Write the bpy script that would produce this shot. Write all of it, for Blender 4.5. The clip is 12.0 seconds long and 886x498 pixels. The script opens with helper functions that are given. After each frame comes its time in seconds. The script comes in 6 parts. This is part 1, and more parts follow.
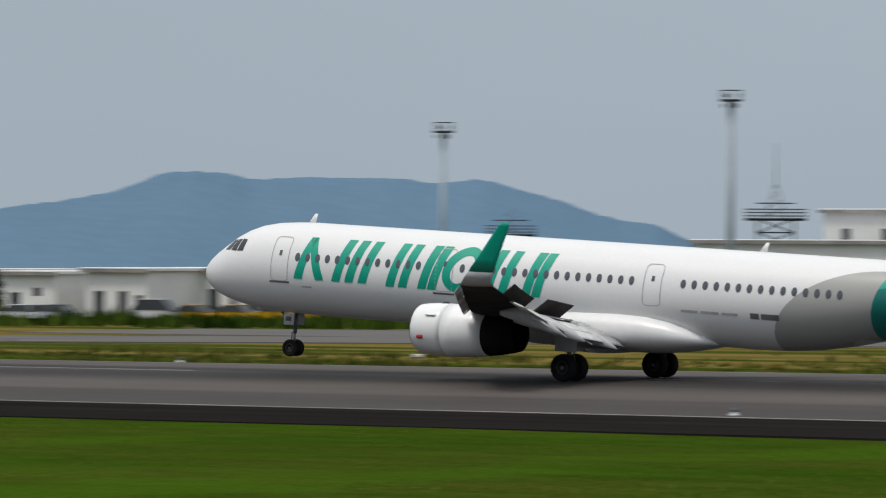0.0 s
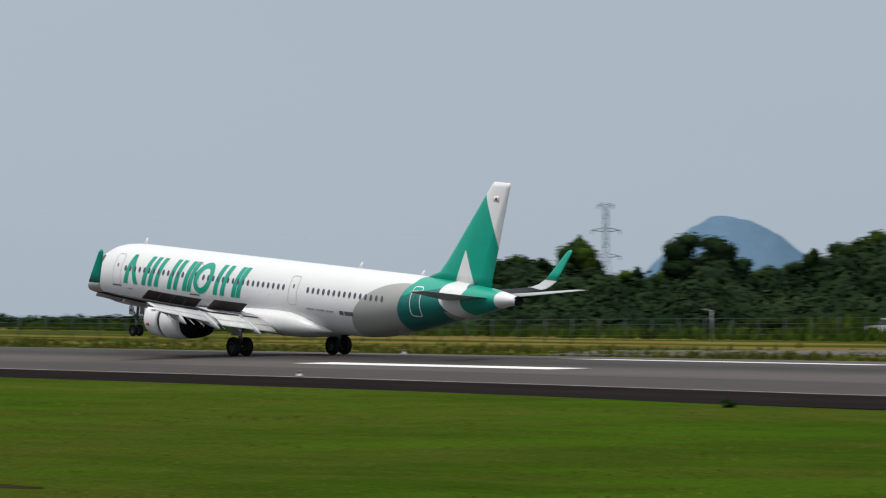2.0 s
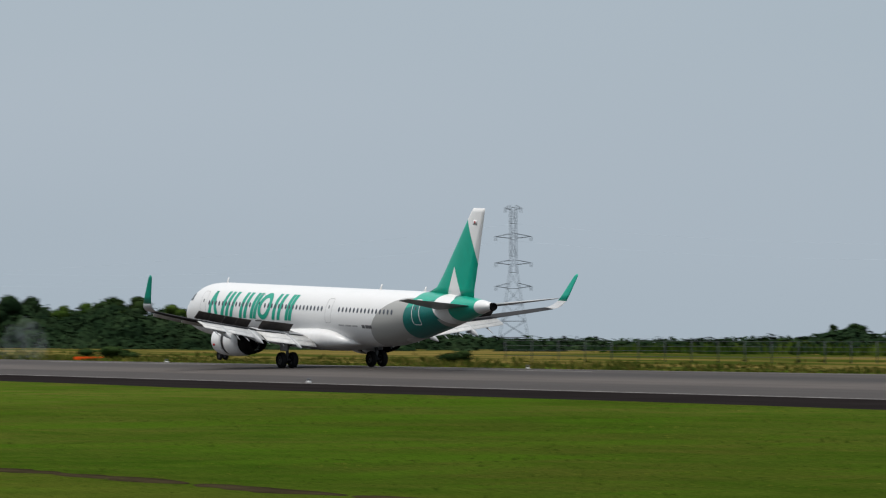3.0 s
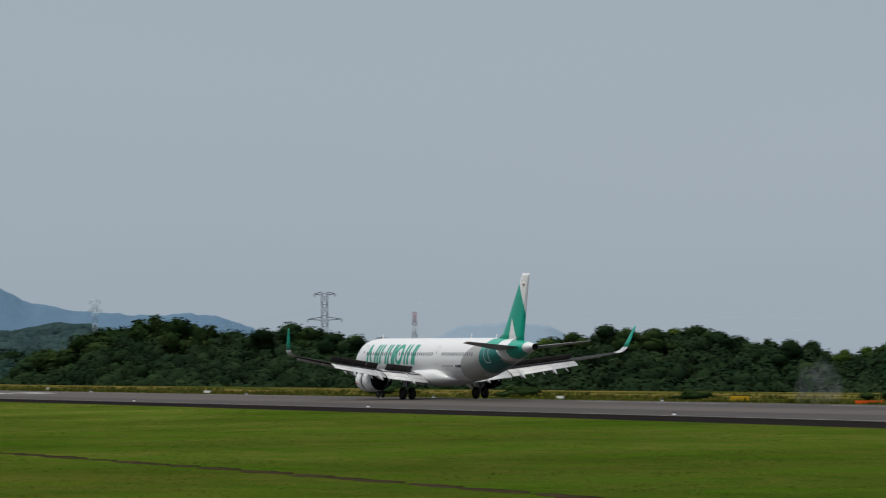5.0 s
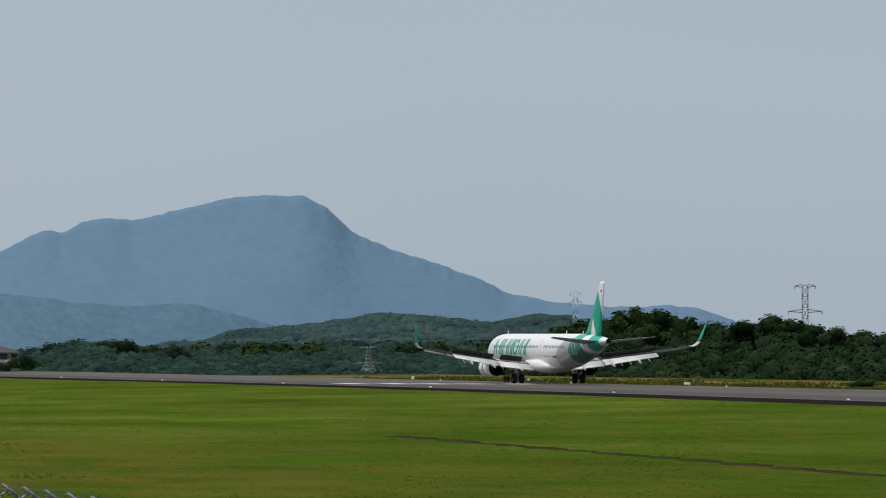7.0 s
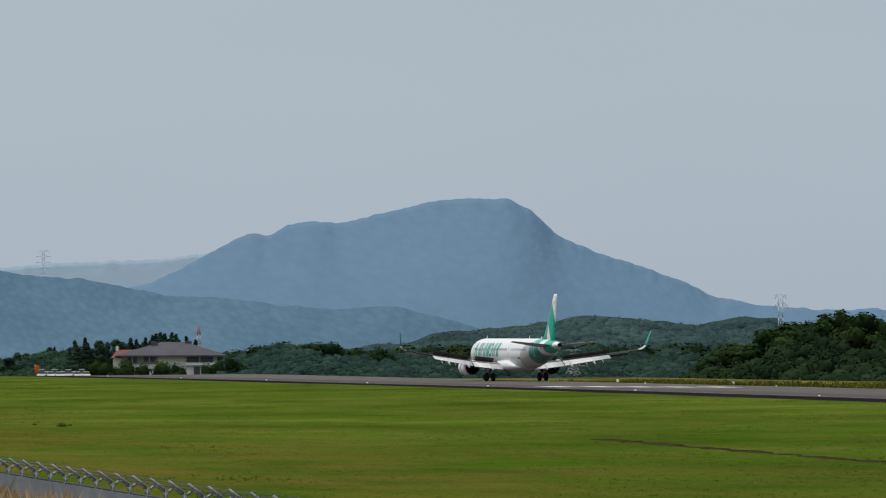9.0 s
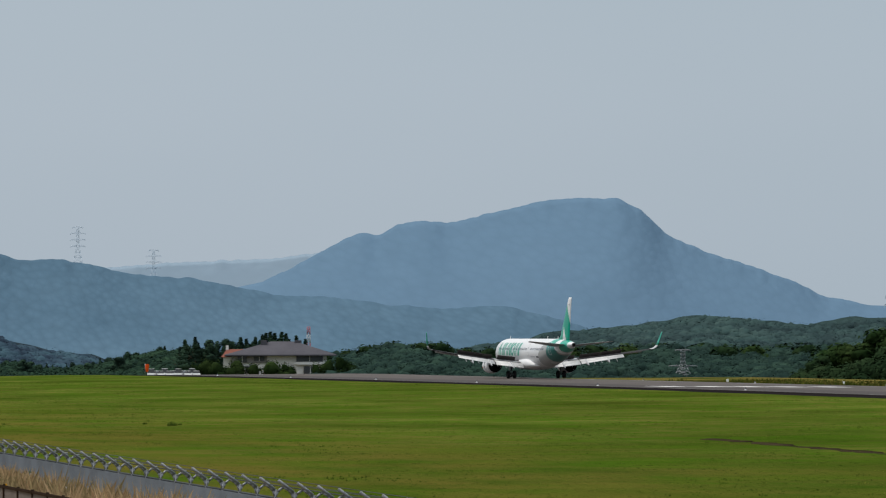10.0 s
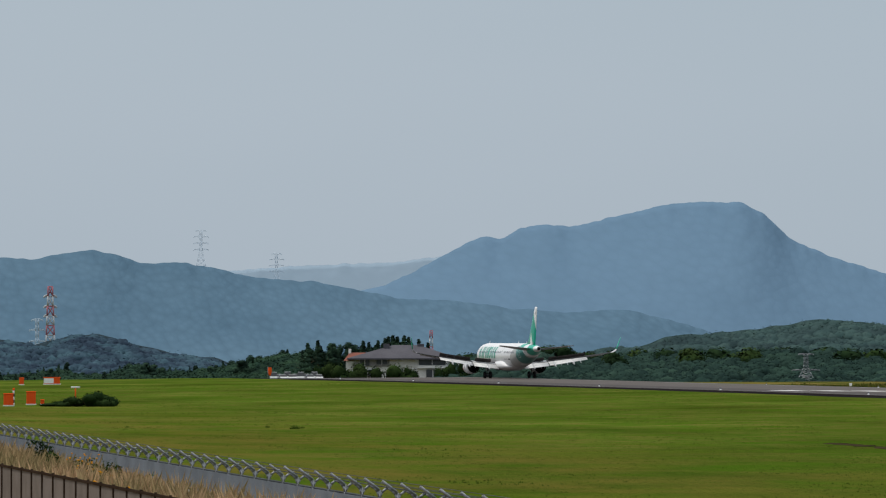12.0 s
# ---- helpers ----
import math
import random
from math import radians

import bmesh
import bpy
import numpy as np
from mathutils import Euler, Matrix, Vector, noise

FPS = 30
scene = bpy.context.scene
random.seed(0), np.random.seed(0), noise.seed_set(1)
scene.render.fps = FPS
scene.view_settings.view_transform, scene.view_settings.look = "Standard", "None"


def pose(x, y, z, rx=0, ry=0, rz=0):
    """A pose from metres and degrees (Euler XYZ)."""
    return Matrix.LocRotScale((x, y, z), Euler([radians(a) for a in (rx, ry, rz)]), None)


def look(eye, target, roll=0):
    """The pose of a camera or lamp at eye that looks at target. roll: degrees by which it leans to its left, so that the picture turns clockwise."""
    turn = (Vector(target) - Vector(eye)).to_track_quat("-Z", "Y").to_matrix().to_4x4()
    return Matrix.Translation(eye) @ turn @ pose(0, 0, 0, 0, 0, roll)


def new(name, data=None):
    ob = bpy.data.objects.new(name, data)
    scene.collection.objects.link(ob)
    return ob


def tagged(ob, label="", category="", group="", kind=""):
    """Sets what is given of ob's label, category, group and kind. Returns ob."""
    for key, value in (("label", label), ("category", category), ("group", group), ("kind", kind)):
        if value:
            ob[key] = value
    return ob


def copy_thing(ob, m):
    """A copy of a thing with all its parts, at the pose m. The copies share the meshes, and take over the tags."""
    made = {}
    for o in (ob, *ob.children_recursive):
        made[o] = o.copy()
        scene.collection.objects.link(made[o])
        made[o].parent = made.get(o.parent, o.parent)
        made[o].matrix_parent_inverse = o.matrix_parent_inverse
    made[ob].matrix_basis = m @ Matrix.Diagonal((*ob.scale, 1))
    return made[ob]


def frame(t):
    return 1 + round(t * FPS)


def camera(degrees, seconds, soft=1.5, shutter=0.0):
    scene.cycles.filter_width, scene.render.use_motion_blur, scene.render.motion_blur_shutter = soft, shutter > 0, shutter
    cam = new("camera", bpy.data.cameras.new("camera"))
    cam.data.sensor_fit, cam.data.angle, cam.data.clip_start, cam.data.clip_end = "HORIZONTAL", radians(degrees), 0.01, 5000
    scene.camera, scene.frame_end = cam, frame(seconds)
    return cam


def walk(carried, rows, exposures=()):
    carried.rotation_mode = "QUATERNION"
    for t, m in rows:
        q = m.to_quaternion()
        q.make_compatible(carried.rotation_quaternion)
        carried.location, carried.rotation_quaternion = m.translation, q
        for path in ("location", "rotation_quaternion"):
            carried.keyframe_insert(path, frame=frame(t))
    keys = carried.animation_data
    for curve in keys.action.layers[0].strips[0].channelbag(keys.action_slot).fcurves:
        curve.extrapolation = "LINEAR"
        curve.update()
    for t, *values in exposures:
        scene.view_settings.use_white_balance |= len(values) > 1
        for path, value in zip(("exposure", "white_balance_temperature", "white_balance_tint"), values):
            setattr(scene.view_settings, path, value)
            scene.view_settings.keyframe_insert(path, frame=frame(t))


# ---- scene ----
EYE = (0.0, 0.0, 6.0)
RUNWAY_Y = 183.8


def slope(s):
    """Height of the airfield along the runway; s is metres along it, to the plane's front."""
    s = max(-250.0, s)
    if s < 800:
        return -0.0023 * (s - 300)
    if s < 1500:
        return -1.15 - 0.013 * (s - 800) ** 2 / (s - 640)
    return -8.56 - 0.004 * min(s - 1500, 2500)


# seconds, yaw to the left of the line across the runway, pitch, roll
CAMERA_ROWS = [
    (0.0, 32.401, 0.004, -0.336),
    (0.3, 36.755, -0.023, -0.358),
    (0.5, 39.305, -0.021, -0.331),
    (0.8, 42.286, 0.025, -0.363),
    (1.0, 44.007, 0.031, -0.177),
    (1.5, 47.831, 0.071, -0.121),
    (2.0, 51.568, 0.135, 0.016),
    (2.5, 55.320, 0.214, 0.168),
    (4.5, 65.232, 1.025, 0.396),
    (5.0, 67.427, 0.980, 0.466),
    (5.5, 69.188, 0.965, 0.321),
    (6.0, 71.039, 0.939, 0.246),
    (6.5, 71.956, 0.933, 0.163),
    (7.0, 72.979, 0.918, 0.216),
    (7.5, 73.630, 0.927, 0.211),
    (9.5, 75.978, 0.961, 0.172),
    (10.0, 76.617, 0.959, 0.135),
    (10.5, 77.190, 0.965, 0.028),
    (11.0, 77.619, 0.964, -0.002),
    (11.5, 77.738, 0.991, 0.065),
    (12.0, 78.035, 1.004, 0.046),
]
cam = camera(10.227, 12.0, soft=1.15, shutter=0.24)
walk(cam, [(t, pose(*EYE, 90 + pitch, roll, yaw)) for t, yaw, pitch, roll in CAMERA_ROWS],
     exposures=[(0.0, -0.05), (0.5, 0.0), (1.5, 0.1), (2.5, 0.1), (4.5, -0.15), (5.5, -0.12), (6.5, 0.0), (9.5, 0.07), (12.0, 0.07)])

# ---- light ----
SUN_AZ, SUN_EL = -118.0, 66.0      # the way to the sun: degrees from +x, and up
world = bpy.data.worlds.new("overcast")
scene.world = world
world.use_nodes = True
wt = world.node_tree
for n in list(wt.nodes):
    wt.nodes.remove(n)
w_out = wt.nodes.new("ShaderNodeOutputWorld")
w_bg = wt.nodes.new("ShaderNodeBackground")
w_sky = wt.nodes.new("ShaderNodeTexSky")
w_sky.sky_type = "NISHITA"
w_sky.sun_disc = False
w_sky.sun_elevation = radians(SUN_EL)
w_sky.sun_rotation = radians(90 - SUN_AZ)
w_sky.dust_density = 4.0
w_mix = wt.nodes.new("ShaderNodeMixRGB")
w_mix.inputs[0].default_value = 0.86
w_tex = wt.nodes.new("ShaderNodeTexCoord")
w_noise = wt.nodes.new("ShaderNodeTexNoise")
w_noise.inputs["Scale"].default_value = 2.2
w_noise.inputs["Detail"].default_value = 3.0
w_map = wt.nodes.new("ShaderNodeMapping")
w_map.inputs["Scale"].default_value = (1, 1, 4)
w_ramp = wt.nodes.new("ShaderNodeValToRGB")
w_ramp.color_ramp.elements[0].position, w_ramp.color_ramp.elements[1].position = 0.3, 0.75
w_ramp.color_ramp.elements[0].color = (3.98, 4.80, 5.52, 1)
w_ramp.color_ramp.elements[1].color = (4.5, 5.22, 5.98, 1)
wt.links.new(w_tex.outputs["Generated"], w_map.inputs[0])
wt.links.new(w_map.outputs[0], w_noise.inputs["Vector"])
wt.links.new(w_noise.outputs["Fac"], w_ramp.inputs[0])
wt.links.new(w_sky.outputs[0], w_mix.inputs[1])
wt.links.new(w_ramp.outputs[0], w_mix.inputs[2])
w_sep = wt.nodes.new("ShaderNodeSeparateXYZ")
wt.links.new(w_tex.outputs["Generated"], w_sep.inputs[0])
w_up = wt.nodes.new("ShaderNodeMapRange")          # cloud is brighter overhead than at the horizon
w_up.interpolation_type = "SMOOTHSTEP"
w_up.inputs["From Min"].default_value, w_up.inputs["From Max"].default_value = 0.05, 0.9
wt.links.new(w_sep.outputs["Z"], w_up.inputs["Value"])
w_high = wt.nodes.new("ShaderNodeMixRGB")          # and less blue
w_high.inputs[1].default_value = (1.0, 1.0, 1.0, 1)
w_high.inputs[2].default_value = (2.3, 2.03, 1.82, 1)
wt.links.new(w_up.outputs[0], w_high.inputs[0])
w_gain = wt.nodes.new("ShaderNodeMixRGB")
w_gain.blend_type = "MULTIPLY"
w_gain.inputs[0].default_value = 1.0
wt.links.new(w_mix.outputs[0], w_gain.inputs[1])
wt.links.new(w_high.outputs[0], w_gain.inputs[2])
wt.links.new(w_gain.outputs[0], w_bg.inputs[0])
w_bg.inputs[1].default_value = 0.1
wt.links.new(w_bg.outputs[0], w_out.inputs[0])

sun_data = bpy.data.lights.new("sun", "SUN")
sun_data.energy, sun_data.angle, sun_data.color = 1.7, radians(12), (1.0, 0.96, 0.9)
sun = new("sun", sun_data)
az, el = radians(SUN_AZ), radians(SUN_EL)
sun.matrix_world = look((0, 0, 500), (-500 * math.cos(az) * math.cos(el), -500 * math.sin(az) * math.cos(el), 500 - 500 * math.sin(el)))

# ---- materials ----
def nodes_of(name, rough, metal=0.0):
    m = bpy.data.materials.new(name)
    m.use_nodes = True
    nt = m.node_tree
    b = nt.nodes["Principled BSDF"]
    b.inputs["Roughness"].default_value = rough
    b.inputs["Metallic"].default_value = metal
    b.inputs["Specular IOR Level"].default_value = 0.4 if rough < 0.5 else 0.0
    return m, nt, b


def value_node(nt, kind, a, b=None, c=None):
    n = nt.nodes.new("ShaderNodeMath")
    n.operation = kind
    for i, v in enumerate((a, b, c)):
        if v is None:
            continue
        if isinstance(v, (int, float)):
            n.inputs[i].default_value = v
        else:
            nt.links.new(v, n.inputs[i])
    return n.outputs[0]


def mixed(nt, fac, a, b):
    n = nt.nodes.new("ShaderNodeMixRGB")
    for i, v in enumerate((fac, a, b)):
        if isinstance(v, tuple):
            n.inputs[i].default_value = (*v, 1)
        elif isinstance(v, (int, float)):
            n.inputs[i].default_value = v
        else:
            nt.links.new(v, n.inputs[i])
    return n.outputs[0]


def place_of(nt, own, stretch=(1, 1, 1)):
    if own:
        out = nt.nodes.new("ShaderNodeTexCoord").outputs["Object"]
    else:
        out = nt.nodes.new("ShaderNodeNewGeometry").outputs["Position"]
    mp = nt.nodes.new("ShaderNodeMapping")
    mp.inputs["Scale"].default_value = stretch
    nt.links.new(out, mp.inputs[0])
    return mp.outputs[0]


def grain(nt, vec, scale, lo=0.35, hi=0.65, detail=4.0):
    n = nt.nodes.new("ShaderNodeTexNoise")
    n.inputs["Scale"].default_value = scale
    n.inputs["Detail"].default_value = detail
    nt.links.new(vec, n.inputs["Vector"])
    r = nt.nodes.new("ShaderNodeMapRange")
    r.inputs["From Min"].default_value, r.inputs["From Max"].default_value = lo, hi
    nt.links.new(n.outputs["Fac"], r.inputs["Value"])
    return r.outputs[0]


def bumped(nt, b, height, strength, distance):
    n = nt.nodes.new("ShaderNodeBump")
    n.inputs["Strength"].default_value, n.inputs["Distance"].default_value = strength, distance
    nt.links.new(height, n.inputs["Height"])
    nt.links.new(n.outputs[0], b.inputs["Normal"])


def surface(name, c1, c2, big=0.5, fine=8.0, rough=0.7, metal=0.0, bump=0.2, depth=0.02, own=True, stretch=(1, 1, 1), rnd=0.0):
    """Two colours mixed at a large and a fine scale, with relief from the fine one."""
    m, nt, b = nodes_of(name, rough, metal)
    vec = place_of(nt, own, stretch)
    g1, g2 = grain(nt, vec, big), grain(nt, vec, fine)
    f = value_node(nt, "ADD", value_node(nt, "MULTIPLY", g1, 0.6), value_node(nt, "MULTIPLY", g2, 0.4))
    col = mixed(nt, f, c1, c2)
    if rnd:
        info = nt.nodes.new("ShaderNodeObjectInfo")
        hsv = nt.nodes.new("ShaderNodeHueSaturation")
        k = value_node(nt, "MULTIPLY_ADD", info.outputs["Random"], 2 * rnd, 1 - rnd)
        nt.links.new(k, hsv.inputs["Value"])
        h = value_node(nt, "MULTIPLY_ADD", info.outputs["Random"], 0.05, 0.475)
        nt.links.new(h, hsv.inputs["Hue"])
        nt.links.new(col, hsv.inputs["Color"])
        col = hsv.outputs[0]
    nt.links.new(col, b.inputs["Base Color"])
    if bump:
        bumped(nt, b, g2, bump, depth)
    return m


TEAL = (0.0, 0.34, 0.235)
WHITE = (0.75, 0.75, 0.75)
GREY = (0.36, 0.36, 0.345)
M_WHITE = surface("aircraft_white_paint", (0.82, 0.82, 0.82), (0.74, 0.74, 0.735), 0.5, 3.0, 0.3, 0, 0.0)
M_TEAL = surface("aircraft_teal_paint", TEAL, (0.0, 0.30, 0.205), 0.5, 4.0, 0.32, 0, 0.0)
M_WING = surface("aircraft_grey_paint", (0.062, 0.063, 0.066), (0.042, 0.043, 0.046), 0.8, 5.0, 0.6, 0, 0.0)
M_TAIL = surface("tail_grey_paint", (0.46, 0.47, 0.48), (0.36, 0.37, 0.38), 0.8, 5.0, 0.4, 0, 0.0)
M_FLAP = surface("flap_white_paint", (0.66, 0.66, 0.65), (0.47, 0.47, 0.46), 1.2, 7.0, 0.45, 0, 0.0)
# the spoilers' own dark brown, with the shade of their undersides put in
M_SPOILER = surface("spoiler_brown_and_shade", (0.085, 0.075, 0.07), (0.05, 0.045, 0.045), 1.0, 6.0, 0.55, 0, 0.0)
M_DARKMETAL = surface("burnt_metal", (0.022, 0.021, 0.021), (0.045, 0.041, 0.040), 1.5, 6.0, 0.45, 0.2, 0.0)
M_SOOT = surface("sooty_metal", (0.008, 0.008, 0.008), (0.016, 0.015, 0.014), 2.0, 8.0, 0.8, 0, 0.0)
M_BARE = surface("polished_lip_metal", (0.55, 0.55, 0.56), (0.42, 0.42, 0.43), 2.0, 9.0, 0.28, 0.9, 0.0)
M_RUBBER = surface("tyre_rubber", (0.014, 0.014, 0.015), (0.025, 0.024, 0.024), 3.0, 20.0, 0.8, 0, 0.2, 0.004)
M_STEEL = surface("gear_steel", (0.20, 0.205, 0.21), (0.10, 0.10, 0.105), 3.0, 14.0, 0.45, 0.4, 0.0)
M_GLASS = surface("dark_glass", (0.02, 0.022, 0.025), (0.035, 0.037, 0.04), 2.0, 6.0, 0.08, 0, 0.0)
M_CABIN = surface("cabin_window_glass", (0.10, 0.11, 0.13), (0.07, 0.075, 0.09), 3.0, 9.0, 0.15, 0, 0.0)
M_LINE = surface("panel_line", (0.44, 0.44, 0.44), (0.34, 0.34, 0.34), 2.0, 8.0, 0.5, 0, 0.0)
M_INK = surface("dark_lettering_bar", (0.10, 0.10, 0.105), (0.16, 0.16, 0.165), 2.0, 8.0, 0.5, 0, 0.0)
M_RED = surface("red_paint", (0.45, 0.05, 0.05), (0.36, 0.05, 0.05), 1.0, 6.0, 0.5, 0, 0.0)
M_CONC = surface("pale_concrete", (0.82, 0.81, 0.79), (0.70, 0.69, 0.67), 0.15, 2.0, 0.85, 0, 0.2, 0.02, False)
M_DARK = surface("dark_opening", (0.04, 0.045, 0.05), (0.07, 0.075, 0.08), 0.6, 3.0, 0.3, 0, 0.0, 0.01, False)
M_GALV = surface("galvanised_steel", (0.27, 0.285, 0.30), (0.19, 0.20, 0.215), 2.0, 12.0, 0.45, 0.5, 0.0, 0.01, False)
M_LATTICE = surface("lattice_steel_grey", (0.15, 0.17, 0.19), (0.11, 0.125, 0.14), 0.2, 2.0, 0.6, 0.1, 0.0, 0.01, False)
# mast steel lightened and blued, with haze put into its colour
M_MAST = surface("haze_tinted_mast_steel", (0.40, 0.45, 0.49), (0.34, 0.385, 0.42), 0.3, 3.0, 0.6, 0, 0.0, 0.01, False)
# far lattice and cables: steel paled in its colour to stand for haze
M_FARLATTICE = surface("haze_tinted_lattice_steel", (0.55, 0.63, 0.70), (0.50, 0.58, 0.65), 0.2, 2.0, 0.8, 0, 0, 0.01, False)
M_DULLWIRE = surface("dull_fence_steel", (0.10, 0.11, 0.115), (0.07, 0.078, 0.08), 1.0, 6.0, 0.7, 0, 0, 0.01, False)
M_PAINTLINE = surface("runway_white_paint", (0.82, 0.82, 0.80), (0.62, 0.62, 0.60), 0.4, 3.0, 0.7, 0, 0.1, 0.01, False)
M_WORN = surface("worn_white_paint", (0.34, 0.33, 0.32), (0.16, 0.155, 0.15), 0.3, 3.0, 0.8, 0, 0.1, 0.01, False)
M_BARK = surface("bark", (0.10, 0.075, 0.05), (0.05, 0.04, 0.03), 1.0, 6.0, 0.9, 0, 0.5, 0.05)


def leaf_material(name, c1, c2, rnd=0.25, blotch=0.14, deep=0.34):
    """Foliage: each spray has its own tint, and whole crowns differ from their neighbours."""
    m, nt, b = nodes_of(name, 0.6)
    geo = nt.nodes.new("ShaderNodeNewGeometry")
    col = mixed(nt, geo.outputs["Random Per Island"], c1, c2)
    crown = grain(nt, place_of(nt, False), blotch, 0.36, 0.64, 3.0)
    info = nt.nodes.new("ShaderNodeObjectInfo")
    hsv = nt.nodes.new("ShaderNodeHueSaturation")
    own = value_node(nt, "MULTIPLY_ADD", info.outputs["Random"], 2 * rnd, 1 - rnd)
    nt.links.new(value_node(nt, "MULTIPLY", own, value_node(nt, "MULTIPLY_ADD", crown, 2 * deep, 1 - deep)), hsv.inputs["Value"])
    nt.links.new(value_node(nt, "MULTIPLY_ADD", crown, -0.035, 0.515), hsv.inputs["Hue"])
    nt.links.new(col, hsv.inputs["Color"])
    nt.links.new(hsv.outputs[0], b.inputs["Base Color"])
    return m


M_LEAF = leaf_material("broadleaf_foliage", (0.015, 0.030, 0.010), (0.024, 0.044, 0.014))
M_LEAF_DARK = leaf_material("dark_foliage", (0.013, 0.026, 0.012), (0.020, 0.038, 0.016))
M_LEAF_LIGHT = leaf_material("bamboo_foliage", (0.028, 0.058, 0.010), (0.052, 0.088, 0.018))
M_TUFT = leaf_material("grass_tuft", (0.030, 0.060, 0.008), (0.060, 0.095, 0.015))
M_STRAW = leaf_material("dry_grass", (0.25, 0.175, 0.085), (0.56, 0.42, 0.22))


# ---- tools ----
def finish(bm, smooth=True):
    bmesh.ops.recalc_face_normals(bm, faces=bm.faces)
    for f in bm.faces:
        f.smooth = smooth
    return bm


def mesh_of(name, bm, material):
    me = bpy.data.meshes.new(name)
    bm.to_mesh(me)
    bm.free()
    me.materials.append(material)
    return me


def part(name, bm, material, parent=None, label="", smooth=True, at=None):
    ob = new(name, mesh_of(name, finish(bm, smooth), material))
    ob.parent = parent
    if at is not None:
        ob.matrix_basis = at
    if label:
        tagged(ob, label)
    return ob


def thing(name, label, category, group="", kind="", at=None):
    ob = new(name)
    ob.empty_display_size = 0.2
    if at is not None:
        ob.matrix_basis = at
    return tagged(ob, label, category, group, kind)


def box(bm, x0, x1, y0, y1, z0, z1, bev=0.0):
    m = Matrix.LocRotScale(((x0 + x1) / 2, (y0 + y1) / 2, (z0 + z1) / 2), None, (abs(x1 - x0), abs(y1 - y0), abs(z1 - z0)))
    got = bmesh.ops.create_cube(bm, size=1, matrix=m)
    if bev:
        es = list({e for v in got["verts"] for e in v.link_edges})
        bmesh.ops.bevel(bm, geom=es, offset=bev, segments=1, affect="EDGES")
    return bm


def rod(bm, a, b, r, r2=None, seg=8):
    a, b = Vector(a), Vector(b)
    d = b - a
    m = Matrix.Translation((a + b) / 2) @ d.to_track_quat("Z", "Y").to_matrix().to_4x4()
    bmesh.ops.create_cone(bm, cap_ends=True, segments=seg, radius1=r, radius2=r if r2 is None else r2, depth=d.length, matrix=m)
    return bm


def rings(bm, loops, closed=True, cap=True):
    """Skin through loops of points."""
    vs = [[bm.verts.new(p) for p in lp] for lp in loops]
    n = len(vs[0])
    for a, b in zip(vs, vs[1:]):
        for i in range(n if closed else n - 1):
            j = (i + 1) % n
            bm.faces.new((a[i], a[j], b[j], b[i]))
    if cap:
        bm.faces.new(vs[0])
        bm.faces.new(vs[-1])
    return bm


def lathe(bm, profile, centre, axis="x", seg=24, cap=False):
    """Turn (along, radius) about an axis through centre."""
    cx, cy, cz = centre
    loops = []
    for u, r in profile:
        lp = []
        for i in range(seg):
            a = 2 * math.pi * i / seg
            c, s = r * math.cos(a), r * math.sin(a)
            lp.append((cx + u, cy + c, cz + s) if axis == "x" else (cx + c, cy + u, cz + s) if axis == "y" else (cx + c, cy + s, cz + u))
        loops.append(lp)
    return rings(bm, loops, True, cap)


def spread(table, x):
    """Straight interpolation in rows (x, a, b, ...)."""
    if x <= table[0][0]:
        return table[0][1:]
    for p, q in zip(table, table[1:]):
        if x <= q[0]:
            k = (x - p[0]) / (q[0] - p[0])
            return tuple(a + (b - a) * k for a, b in zip(p[1:], q[1:]))
    return table[-1][1:]


def polar(a, r, z=0.0):
    """The place r metres off at a degrees to the left of the line across the runway."""
    return (-r * math.sin(radians(a)), r * math.cos(radians(a)), z)

# ---- ground ----
# metres along the runway: how far its far edge hangs below an even camber, and the height of the lawn's rim
FAR_FALL = [(100, 0.0), (200, -0.10), (320, -0.32), (700, -0.42), (800, -0.55), (950, -0.50)]
LAWN_RIM = [(60, -0.02), (90, -0.04), (115, -0.10), (150, -0.16), (178, -0.03), (203, 0.0), (248, -0.03), (304, 0.03), (333, 0.0), (385, -0.02), (430, -0.06), (485, -0.12), (537, -0.22), (590, -0.36), (620, -0.48), (700, -0.68), (850, -1.3)]


def deck(s, y):
    """Height of the runway's surface, with its camber."""
    d = abs(y - RUNWAY_Y)
    z = slope(s) - 0.012 * (d - 3.8)
    if y > RUNWAY_Y + 3.8:
        z += spread(FAR_FALL, s)[0] * (d - 3.8) / 23.7
    elif y < RUNWAY_Y - 3.8:                     # the near half lifts to meet the lawn
        z += max(0.0, spread(LAWN_RIM, s)[0] - 0.04 - slope(s) + 0.47) * (d - 3.8) / 39.2 * max(0.0, min(1.0, (900 - s) / 60))
    return z


NEAR_EDGE, FAR_EDGE = RUNWAY_Y - 43.0, RUNWAY_Y + 27.5


